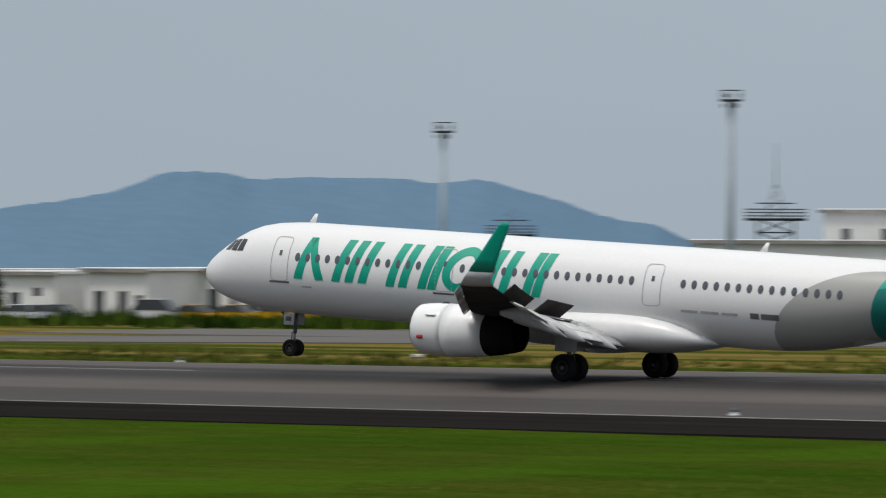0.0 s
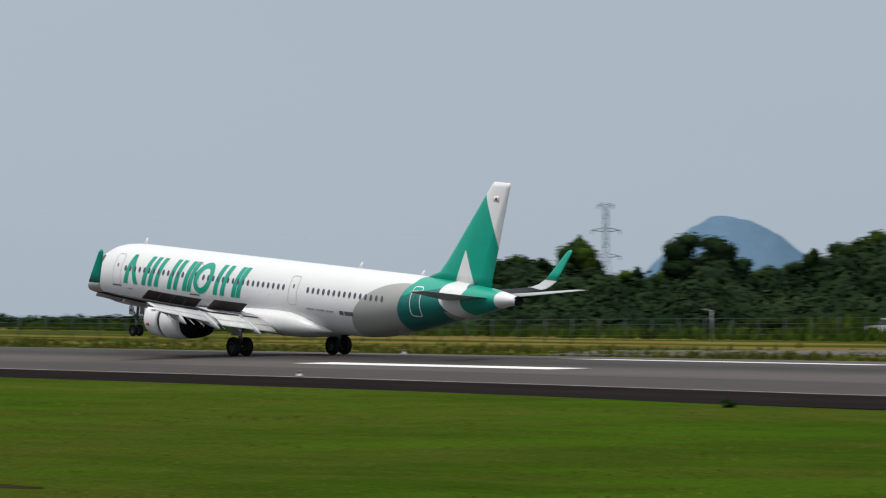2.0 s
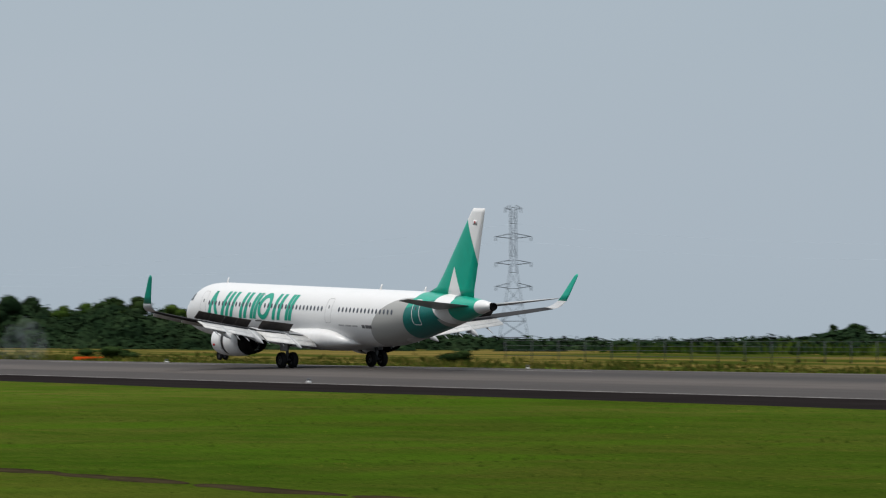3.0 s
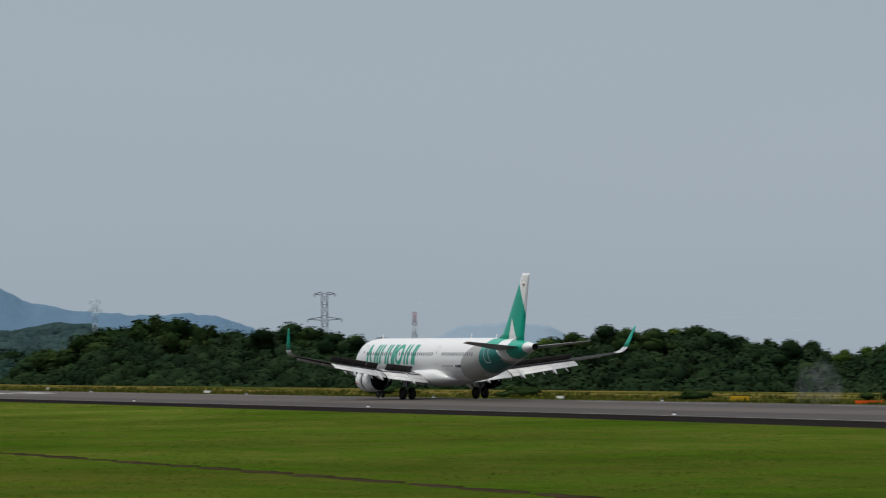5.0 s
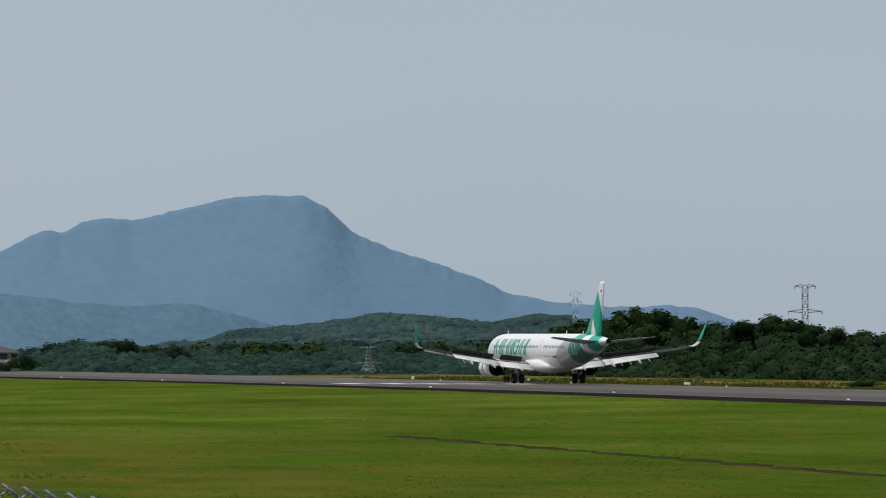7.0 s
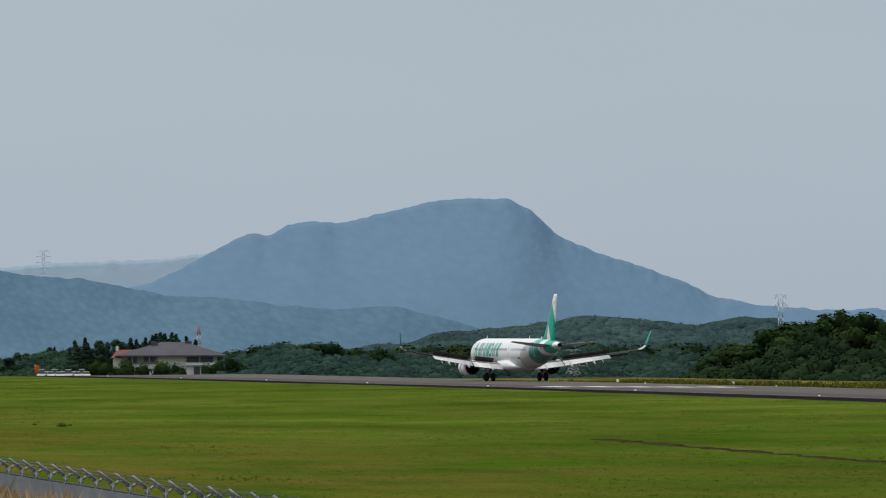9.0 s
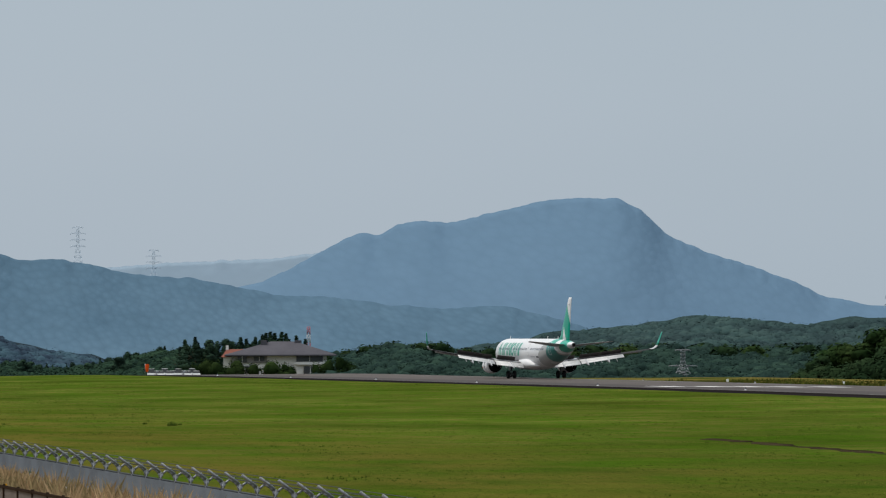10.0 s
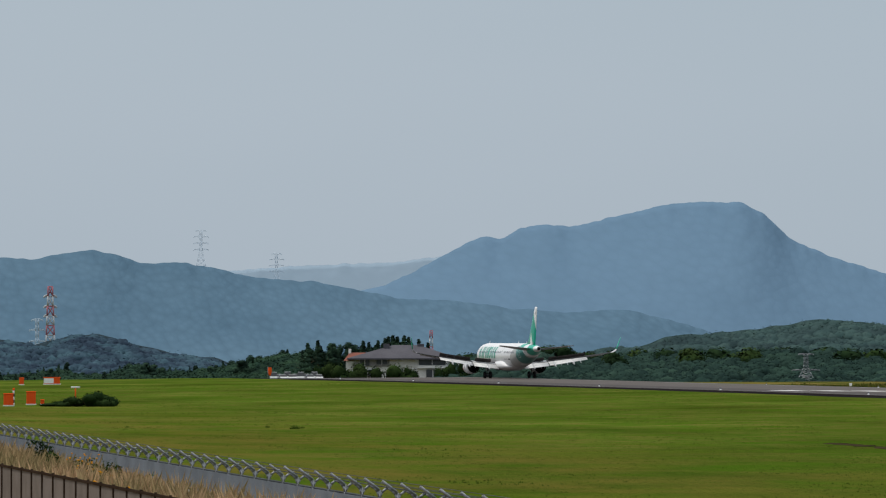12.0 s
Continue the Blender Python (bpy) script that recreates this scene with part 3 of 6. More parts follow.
def livery():
    m, nt, b = nodes_of("fuselage_livery_paint", 0.3)
    co = nt.nodes.new("ShaderNodeTexCoord").outputs["Object"]
    sep = nt.nodes.new("ShaderNodeSeparateXYZ")
    nt.links.new(co, sep.inputs[0])
    X, Z = sep.outputs["X"], sep.outputs["Z"]

    def inside(cx, cz, a, c, tilt=0.0):
        u = value_node(nt, "SUBTRACT", X, cx)
        w = value_node(nt, "SUBTRACT", Z, cz)
        ct, st = math.cos(radians(tilt)), math.sin(radians(tilt))
        p = value_node(nt, "ADD", value_node(nt, "MULTIPLY", u, ct / a), value_node(nt, "MULTIPLY", w, st / a))
        q = value_node(nt, "SUBTRACT", value_node(nt, "MULTIPLY", w, ct / c), value_node(nt, "MULTIPLY", u, st / c))
        d = value_node(nt, "ADD", value_node(nt, "MULTIPLY", p, p), value_node(nt, "MULTIPLY", q, q))
        return value_node(nt, "LESS_THAN", d, 1.0)

    vec = place_of(nt, True)
    dirt = grain(nt, place_of(nt, True, (0.35, 1, 1)), 1.6, 0.35, 0.7)
    fine = grain(nt, vec, 9.0)
    col = mixed(nt, value_node(nt, "MULTIPLY", dirt, 0.4), WHITE, (0.70, 0.70, 0.69))
    col = mixed(nt, inside(-13.6, 2.0, 5.1, 3.45), col, GREY)
    col = mixed(nt, inside(-12.6, 1.55, 1.25, 1.0), col, (0.56, 0.56, 0.55))
    both = value_node(nt, "MAXIMUM", inside(-15.1, 3.0, 2.0, 3.1), value_node(nt, "MULTIPLY", inside(-17.5, 6.0, 3.6, 2.0), value_node(nt, "LESS_THAN", X, -13.2)))
    rear = value_node(nt, "MULTIPLY", value_node(nt, "LESS_THAN", X, -16.2), value_node(nt, "LESS_THAN", Z, 4.55))
    col = mixed(nt, rear, col, GREY)
    col = mixed(nt, both, col, TEAL)
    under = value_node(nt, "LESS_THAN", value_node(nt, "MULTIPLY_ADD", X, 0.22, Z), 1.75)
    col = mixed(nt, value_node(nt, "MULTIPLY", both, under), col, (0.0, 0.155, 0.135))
    col = mixed(nt, inside(-17.9, 4.75, 1.5, 0.95, 38), col, WHITE)
    col = mixed(nt, inside(-18.9, 3.6, 0.7, 0.9, 20), col, (0.62, 0.62, 0.61))
    col = mixed(nt, inside(-19.75, 4.85, 1.35, 1.35), col, TEAL)
    col = mixed(nt, value_node(nt, "LESS_THAN", X, -20.95), col, WHITE)
    col = mixed(nt, value_node(nt, "MULTIPLY", fine, 0.06), col, (0.3, 0.3, 0.3))
    nt.links.new(col, b.inputs["Base Color"])
    return m


def fin_paint():
    m, nt, b = nodes_of("fin_livery_paint", 0.32)
    co = nt.nodes.new("ShaderNodeTexCoord").outputs["Object"]
    sep = nt.nodes.new("ShaderNodeSeparateXYZ")
    nt.links.new(co, sep.inputs[0])
    X, Z = sep.outputs["X"], sep.outputs["Z"]

    def beyond(p, q):
        """One where the point lies to the left of the line p to q."""
        dx, dz = q[0] - p[0], q[1] - p[1]
        d = value_node(nt, "SUBTRACT", value_node(nt, "MULTIPLY", value_node(nt, "SUBTRACT", Z, p[1]), dx), value_node(nt, "MULTIPLY", value_node(nt, "SUBTRACT", X, p[0]), dz))
        return value_node(nt, "GREATER_THAN", d, 0.0)

    g = grain(nt, place_of(nt, True), 2.0)
    teal = mixed(nt, value_node(nt, "MULTIPLY", g, 0.5), TEAL, (0.0, 0.30, 0.205))
    top = beyond((-20.75, 7.2), (-19.15, 11.0))
    a, p, q = (-17.55, 7.75), (-16.6, 5.6), (-18.4, 5.6)
    tri = value_node(nt, "MULTIPLY", beyond(p, a), beyond(a, q))
    col = mixed(nt, top, teal, WHITE)
    col = mixed(nt, tri, col, WHITE)
    nt.links.new(col, b.inputs["Base Color"])
    return m


FOIL = [(0, 0), (0.012, 0.017), (0.05, 0.034), (0.15, 0.052), (0.32, 0.060), (0.55, 0.050), (0.78, 0.028), (1, 0.002),
        (1, -0.002), (0.78, -0.016), (0.55, -0.030), (0.32, -0.040), (0.15, -0.036), (0.05, -0.025), (0.012, -0.014)]


def foil_loop(le, te, up, thick=1.0):
    le, te, up = Vector(le), Vector(te), Vector(up)
    c = (te - le).length
    return [le + (te - le) * u + up * (w * c * thick) for u, w in FOIL]


def foil_body(sections):
    return rings(bmesh.new(), [foil_loop(*s) for s in sections])


def wing_at(y):
    """Leading edge x, trailing edge x and height of the wing at y."""
    le = 6.1 - (y - 1.9) * 0.585
    te = 0.0 - 0.03 * (y - 1.9) if y < 6.6 else -0.14 - (y - 6.6) * 0.40
    z = 2.35 + (y - 1.9) * 0.092 + 0.0028 * (y - 1.9) ** 2
    return le, te, z


def decal(outline, side=1, off=0.012, steps=6):
    """A painted patch on the skin: outline is four (x, z) corners, bottom left and right, top left and right."""
    bm = bmesh.new()
    bl, br, tl, tr = outline
    loops = []
    for i in range(steps + 1):
        k = i / steps
        a = (bl[0] + (tl[0] - bl[0]) * k, bl[1] + (tl[1] - bl[1]) * k)
        c = (br[0] + (tr[0] - br[0]) * k, br[1] + (tr[1] - br[1]) * k)
        loops.append([skin(a[0] + (c[0] - a[0]) * j / 3, a[1] + (c[1] - a[1]) * j / 3, side, off) for j in range(4)])
    return rings(bm, loops, False, False)


def outline_ring(x, z, w, h, t, side=1, off=0.012, rad=0.18):
    """A rounded rectangular line of width t on the skin."""
    bm = bmesh.new()
    pts = []
    for cx, cz, a0 in ((w / 2 - rad, h / 2 - rad, 0), (-w / 2 + rad, h / 2 - rad, 90), (-w / 2 + rad, -h / 2 + rad, 180), (w / 2 - rad, -h / 2 + rad, 270)):
        for k in range(4):
            a = radians(a0 + 30 * k)
            pts.append((cx + rad * math.cos(a), cz + rad * math.sin(a), math.cos(a), math.sin(a)))
    fine = []
    n = len(pts)
    for i in range(n):
        p, q = pts[i], pts[(i + 1) % n]
        m = 8 if i % 4 == 3 else 1
        fine += [tuple(u + (v - u) * k / m for u, v in zip(p, q)) for k in range(m)]
    loops = [[skin(x + px + nx * d, z + pz + nz * d, side, off) for px, pz, nx, nz in fine] for d in (-t / 2, t / 2)]
    return rings(bm, loops, True, False)


def blob(bm, cx, cy, cz, rx, ry, rz, seg=16, cut=10):
    bmesh.ops.create_uvsphere(bm, u_segments=seg, v_segments=cut, radius=1, matrix=Matrix.LocRotScale((cx, cy, cz), None, (rx, ry, rz)))
    return bm


def wheel(parent, y, z, r, w):
    t = bmesh.new()
    lathe(t, [(-w * 0.30, r * 0.56), (-w * 0.48, r * 0.66), (-w * 0.5, r * 0.84), (-w * 0.36, r * 0.97), (-w * 0.1, r), (w * 0.1, r), (w * 0.36, r * 0.97), (w * 0.5, r * 0.84), (w * 0.48, r * 0.66), (w * 0.30, r * 0.56)], (0, 0, 0), "y", 28)
    wh = part("wheel", t, M_RUBBER, parent, "black rubber tyre", at=pose(0, y, z))
    lathe(t := bmesh.new(), [(-w * 0.30, r * 0.57), (-w * 0.34, r * 0.45), (-w * 0.2, r * 0.3), (-w * 0.36, r * 0.14), (w * 0.36, r * 0.14), (w * 0.2, r * 0.3), (w * 0.34, r * 0.45), (w * 0.30, r * 0.57)], (0, 0, 0), "y", 20, True)
    part("rim", t, M_DARKMETAL, wh, "dark metal wheel rim")
    return wh


def build_airliner():
    plane = thing("airliner", "white twin-engine jet airliner with teal tail landing on the runway", "airplane")
    # fuselage
    loops = []
    for xn, hw, top, bot in BODY:
        c, h = (top + bot) / 2, (top - bot) / 2
        loops.append([(NOSE_X - xn, hw * math.cos(2 * math.pi * i / 48), c + h * math.sin(2 * math.pi * i / 48)) for i in range(48)])
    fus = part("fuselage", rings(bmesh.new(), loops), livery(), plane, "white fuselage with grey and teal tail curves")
    lathe(b := bmesh.new(), [(0.10, 0.285), (-0.12, 0.28), (-0.14, 0.23), (-0.05, 0.21), (-0.04, 0.01)], (-22.45, 0, 5.04), "x", 20, True)
    part("exhaust_pipe", b, M_SOOT, plane, "dark metal tail exhaust")
    # belly fairing
    b = bmesh.new()
    prof = [(8.6, 0.2, 2.0, 1.9), (8.0, 1.1, 2.25, 1.62), (6.8, 1.75, 2.6, 1.45), (5.0, 2.08, 2.9, 1.34), (2.0, 2.2, 3.05, 1.28), (-1.0, 2.26, 3.15, 1.26), (-2.4, 2.24, 3.1, 1.30), (-3.5, 2.14, 2.9, 1.42), (-4.3, 1.95, 2.62, 1.56), (-4.9, 1.6, 2.35, 1.70), (-5.3, 1.0, 2.1, 1.8), (-5.5, 0.3, 1.95, 1.86)]
    rings(b, [[(x, hw * math.copysign(abs(math.cos(a)) ** 0.75, math.cos(a)), (t + o) / 2 + (t - o) / 2 * math.copysign(abs(math.sin(a)) ** 0.8, math.sin(a))) for a in [2 * math.pi * i / 32 for i in range(32)]] for x, hw, t, o in prof])
    part("belly_fairing", b, M_WHITE, plane, "white belly fairing")

    # cockpit glass
    for side in (1, -1):
        for q in (((19.62, 4.47), (19.24, 4.45), (19.38, 4.95), (19.12, 4.98)), ((19.16, 4.46), (18.78, 4.48), (19.04, 5.0), (18.74, 4.98)), ((20.1, 4.45), (19.7, 4.47), (19.72, 4.9), (19.46, 4.94))):
            part("cockpit_window", decal(q, side, 0.02), M_GLASS, plane, "dark cockpit glass")
    # cabin windows
    w = bmesh.new()
    loop = [(0.115 * math.cos(a), 0, 0.175 * math.sin(a)) for a in [2 * math.pi * i / 14 for i in range(14)]]
    rings(w, [[(x * 1.18, -0.004, z * 1.12) for x, _, z in loop], [(x, 0.004, z) for x, _, z in loop]])
    win = mesh_of("cabin_window", finish(w, False), M_CABIN)
    z = 4.38
    xs = [15.55 - 0.535 * i for i in range(13)] + [6.85 - 0.535 * i for i in range(17)] + [-4.25 - 0.535 * i for i in range(15)]
    for side in (1, -1):
        for x in xs:
            p = skin(x, z, side, 0.008)
            hw, top, bot = spread(BODY, NOSE_X - x)
            k = (z - (top + bot) / 2) / ((top - bot) / 2)
            o = new("cabin_window", win)
            o.parent = plane
            o.matrix_basis = pose(*p, side * math.degrees(math.asin(k)) * 0.95)
    # doors
    for side in (1, -1):
        for x, zc, wd, h, ring in ((16.5, 4.25, 0.92, 1.95, M_LINE), (7.75, 4.25, 0.86, 1.85, M_LINE), (-2.75, 4.25, 0.86, 1.75, M_LINE), (-14.75, 4.45, 0.85, 1.75, M_WHITE)):
            d = part("door", outline_ring(x, zc, wd, h, 0.03 if ring is M_LINE else 0.06, side), ring, plane, "outlined cabin door")
            part("door_window", decal(((x - 0.07, zc + 0.16), (x + 0.07, zc + 0.16), (x - 0.07, zc + 0.38), (x + 0.07, zc + 0.38)), side, 0.014, 2), M_CABIN, d)
            if x > 0:
                part("door_sill", decal(((x - 0.55, zc - 1.06), (x + 0.55, zc - 1.06), (x - 0.55, zc - 0.98), (x + 0.55, zc - 0.98)), side, 0.02, 2), M_INK, d, "dark sill strip")
    # name marks drawn as plain slanted strokes in teal, and small dark bars
    s = 0.30
    marks = [(14.9, 1.25), (13.15, 0.62), (12.1, 1.15), (9.95, 1.1), (8.35, 0.95), (6.85, 1.3), (4.85, 1.2), (3.0, 0.95)]
    for k, (x, wd) in enumerate(marks):
        lo, hi, t = 3.42 - 0.05 * (k > 2), 5.28, 0.44
        if k == 0:                               # a chevron
            strokes = [((x + 0.80, lo), (x + 0.34, lo), (x + 0.20, hi), (x - 0.16, hi)), ((x - 0.36, lo), (x - 0.82, lo), (x + 0.20, hi), (x - 0.16, hi))]
        elif k == 5:                             # a ring
            strokes = []
            loops = []
            for d in (0.0, 0.5, 1.0):
                a, c = wd / 2 + 0.32 - t * d, (hi - lo) / 2 + 0.04 - t * 0.85 * d
                loops.append([skin(x + a * math.cos(q) - s * 0.8 * math.sin(q), (lo + hi) / 2 + c * math.sin(q), 1, 0.012) for q in [2 * math.pi * i / 40 for i in range(40)]])
            part("livery_ring", rings(bmesh.new(), loops, True, False), M_TEAL, plane, "teal painted ring")
        else:
            n = 1 if wd < 0.7 else 2
            strokes = []
            for j in range(n):
                a = x + wd / 2 - t / 2 - (wd - t) * (j / max(1, n - 1) if n > 1 else 0.5)
                strokes.append(((a + t / 2 + s, lo), (a - t / 2 + s, lo), (a + t / 2 - s, hi), (a - t / 2 - s, hi)))
        for q in strokes:
            part("livery_stroke", decal(q, 1, 0.012, 10), M_TEAL, plane, "teal slanted painted stroke")
    for x0, x1, z0, z1 in ((-4.2, -5.02, 3.19, 3.30), (-5.16, -6.04, 3.19, 3.30), (-6.18, -6.95, 3.19, 3.30), (15.3, 14.75, 3.05, 3.12)):
        part("lettering_bar", decal(((x0, z0), (x1, z0), (x0, z1), (x1, z1)), 1, 0.012, 2), M_LINE, plane, "small grey bar of lettering")
    for x0, x1 in ((-7.55, -7.98), (-8.06, -8.92)):
        part("lettering_bar", decal(((x0, 3.12), (x1, 3.12), (x0, 3.36), (x1, 3.36)), 1, 0.012, 2), M_INK, plane, "dark bar of lettering")
    # aerials
    for x, h in ((16.1, 0.42), (-7.0, 0.42), (-13.2, 0.36)):
        part("aerial", foil_body([((x + 0.25, 0, 5.86), (x - 0.15, 0, 5.86), (0, 1, 0), 0.8), ((x - 0.1, 0, 5.88 + h), (x - 0.25, 0, 5.88 + h), (0, 1, 0), 0.8)]), M_WHITE, plane)
    part("aerial", foil_body([((9.2, 0, 1.8), (8.9, 0, 1.8), (0, 1, 0)), ((8.95, 0, 1.5), (8.8, 0, 1.5), (0, 1, 0))]), M_LINE, plane)

    # tail fin and tailplane
    b = foil_body([((-13.6, 0, 5.80), (-19.9, 0, 5.5), (0, 1, 0), 0.6), ((-14.9, 0, 6.25), (-19.95, 0, 6.2), (0, 1, 0), 0.75), ((-15.75, 0, 7.1), (-20.2, 0, 7.1), (0, 1, 0), 0.85), ((-19.45, 0, 11.6), (-21.25, 0, 11.6), (0, 1, 0), 0.85), ((-19.75, 0, 11.9), (-21.3, 0, 11.88), (0, 1, 0), 0.5)])
    part("tail_fin", b, fin_paint(), plane, "teal tail fin with white tip and white triangle")
    b = box(bmesh.new(), -20.35, -19.85, 0.098, 0.104, 10.72, 11.06)
    flag = part("flag_panel", b, M_WHITE, plane, "small white flag panel")
    lathe(b := bmesh.new(), [(0, 0.001), (0, 0.1), (0.004, 0.1), (0.004, 0.001)], (-20.1, 0.104, 10.89), "y", 14)
    part("flag_disc", b, M_RED, flag, "red and dark disc")
    for side in (1, -1):
        b = foil_body([((-16.4, side * 0.6, 4.66), (-20.4, side * 0.6, 5.06), (0, 0, 1), 0.8), ((-19.8, side * 6.05, 5.42), (-21.3, side * 6.05, 5.57), (0, 0, 1), 0.7), ((-20.2, side * 6.24, 5.46), (-21.35, side * 6.24, 5.58), (0, 0, 1), 0.4)])
        part("tailplane", b, M_TAIL, plane, "pale grey tailplane")

    # wings
    for side in (1, -1):
        secs = []
        for y in (0.5, 1.9, 4.0, 6.6, 9.0, 12.0, 15.0, 16.6):
            le, te, zz = wing_at(max(y, 1.2))
            secs.append(((le, side * y, zz), (te, side * y, zz - 0.02 * (le - te)), (0, 0, 1), 1.15 if y < 7 else 0.95))
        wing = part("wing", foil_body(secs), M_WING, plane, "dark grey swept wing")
        le, te, zz = wing_at(16.6)
        sh = []
        for u, (dy, dz, back, chord) in enumerate(((0, 0, 0, 1.0), (0.35, 0.08, 0.26, 0.90), (0.66, 0.28, 0.55, 0.80), (0.86, 0.58, 0.9, 0.72), (1.0, 1.1, 1.35, 0.60), (1.28, 2.45, 2.45, 0.32), (1.32, 2.62, 2.72, 0.14))):
            ang = (0, 20, 45, 68, 78, 79, 79)[u]
            up = (0, -side * math.sin(radians(ang)), math.cos(radians(ang)))
            c = (le - te) * chord
            sh.append(((le - back, side * (16.6 + dy), zz + dz), (le - back - c, side * (16.6 + dy), zz + dz), up, 0.9))
        part("sharklet_root", foil_body(sh[:4]), M_TAIL, plane, "grey curved winglet root")
        part("sharklet", foil_body(sh[3:]), M_TEAL, plane, "teal upswept winglet")
        # slats
        for ya, yb in ((2.6, 5.0), (6.9, 9.6), (9.7, 12.5), (12.6, 15.8)):
            ss = []
            for y in (ya, yb):
                l2, t2, z2 = wing_at(y)
                c = (l2 - t2) * 0.13
                ss.append(((l2 + 0.30, side * y, z2 - 0.26), (l2 + 0.30 - c, side * y, z2 + 0.06), (0.35, 0, 0.94), 1.0))
            part("slat", foil_body(ss), M_FLAP, wing, "extended white leading edge slat")
        # flaps in two segments, lowered
        for ya, yb, ca, cb in ((2.25, 6.45, 1.55, 1.45), (6.6, 12.6, 1.35, 0.95)):
            for lev, (dx, dz, drop, f) in enumerate(((0.3, -0.06, 15, 1.0), (-1.0, -0.42, 27, 0.5))):
                ss = []
                for y, c in ((ya, ca), (yb, cb)):
                    l2, t2, z2 = wing_at(y)
                    k = c / 1.5
                    p = Vector((t2 + dx * k, side * y, z2 + dz * k - 0.04))
                    q = p + Vector((-c * f * math.cos(radians(drop)), 0, -c * f * math.sin(radians(drop))))
                    ss.append((p, q, (-math.sin(radians(drop)), 0, math.cos(radians(drop))), 1.1))
                part("flap", foil_body(ss), M_FLAP, wing, "lowered white trailing flap")
        # pale upper panels behind the spoilers
        for ya, yb, reach in ((2.3, 6.4, 1.3),):
            ss = []
            for y in (ya, yb):
                l2, t2, z2 = wing_at(y)
                ss.append(((t2 + reach, side * y, z2 + 0.17), (t2 - 0.06, side * y, z2 - 0.01), (0, 0, 1), 0.25))
            part("upper_panel", foil_body(ss), M_TAIL, wing, "pale grey upper wing panel")
        # small hinge fairings along the flaps
        for y in (2.9, 5.1, 6.3, 8.4, 9.4, 11.5):
            l2, t2, z2 = wing_at(y)
            b = rod(bmesh.new(), (t2 - 0.55, side * y, z2 - 0.42), (t2 - 1.75, side * y, z2 - 0.98), 0.10, 0.02, 6)
            part("hinge_fairing", b, M_TAIL, wing)
        # raised spoilers
        for ya, yb in ((3.1, 5.9), (6.75, 8.15), (8.2, 9.6), (9.65, 11.05), (11.1, 12.5)):
            b = bmesh.new()
            lp = []
            for y in (ya, yb):
                l2, t2, z2 = wing_at(y)
                c = 0.95 if y < 6.6 else 0.85
                h = Vector((t2 + 0.28 * (l2 - t2) * (0.75 if y < 6.6 else 1), side * y, z2 + 0.14))
                t = h + Vector((-c * math.cos(radians(38)), 0, c * math.sin(radians(38))))
                n = Vector((math.sin(radians(38)), 0, math.cos(radians(38)))) * 0.03
                lp.append([h - n, t - n * 0.5, t + n * 0.5, h + n])
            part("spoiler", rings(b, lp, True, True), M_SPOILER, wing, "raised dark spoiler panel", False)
        # flap track fairings
        for y, ln in ((3.9, 3.35), (7.4, 3.5), (10.4, 3.0)):
            l2, t2, z2 = wing_at(y)
            b = bmesh.new()
            lp = []
            for k in range(9):
                u = k / 8
                r = 0.27 * math.sin(math.pi * min(0.98, 0.06 + u * 0.93)) ** 0.7
                cx = t2 + 1.1 - ln * u
                cz = z2 - 0.34 - 1.10 * max(0.0, u - 0.35) ** 1.2
                lp.append([(cx, side * y + r * 0.75 * math.cos(a), cz + r * 1.2 * math.sin(a)) for a in [2 * math.pi * i / 12 for i in range(12)]])
            part("flap_track_fairing", rings(b, lp), M_TAIL, wing, "white drooped canoe fairing")
        # engine
        cy, cz = side * 5.75, 1.88
        b = lathe(bmesh.new(), [(5.4, 0.92), (5.85, 0.86), (6.1, 0.88), (6.25, 0.94), (6.28, 0.98), (6.22, 1.02)], (0, cy, cz), "x", 40)
        eng = part("engine_inlet_lip", b, M_BARE, plane, "bare metal inlet lip")
        b = lathe(bmesh.new(), [(6.22, 1.02), (5.95, 1.07), (5.5, 1.11), (5.0, 1.13), (4.72, 1.13), (4.72, 0.9), (5.6, 0.9)], (0, cy, cz), "x", 40)
        cowl = part("engine_cowl", b, M_WHITE, plane, "white engine fan cowl")
        part("cowl_mark", box(bmesh.new(), 5.55, 5.85, cy + side * 1.03, cy + side * 1.075, cz - 0.40, cz - 0.25), M_RED, cowl, "small red warning mark")
        lathe(b := bmesh.new(), [(5.3, 0.02), (5.2, 0.2), (4.95, 0.34), (4.85, 0.9)], (0, cy, cz), "x", 24)
        part("fan", b, M_DARKMETAL, cowl, "dark fan and spinner")
        lathe(b := bmesh.new(), [(4.74, 1.05), (4.2, 1.045), (3.6, 0.95)], (0, cy, cz), "x", 32)
        part("reverser_cascade", b, M_DARKMETAL, plane, "dark reverser cascade")
        b = lathe(bmesh.new(), [(4.70, 1.09), (4.70, 1.13), (4.2, 1.12), (3.4, 1.06), (2.75, 0.98), (2.75, 0.85), (4.2, 1.08)], (0, cy, cz), "x", 40)
        sleeve = part("reverser_sleeve", b, M_WHITE, plane, "white sliding reverser sleeve")
        b = lathe(bmesh.new(), [(2.77, 0.975), (2.2, 0.90), (1.7, 0.80), (1.3, 0.70), (1.3, 0.66), (2.2, 0.74)], (0, cy, cz), "x", 40)
        part("exhaust_nozzle", b, M_SOOT, sleeve, "dark burnt exhaust nozzle")
        SLEEVES.append(sleeve)
        lathe(b := bmesh.new(), [(2.2, 0.74), (1.6, 0.35), (1.2, 0.05)], (0, cy, cz), "x", 24)
        part("exhaust_cone", b, M_SOOT, plane)
        b = bmesh.new()
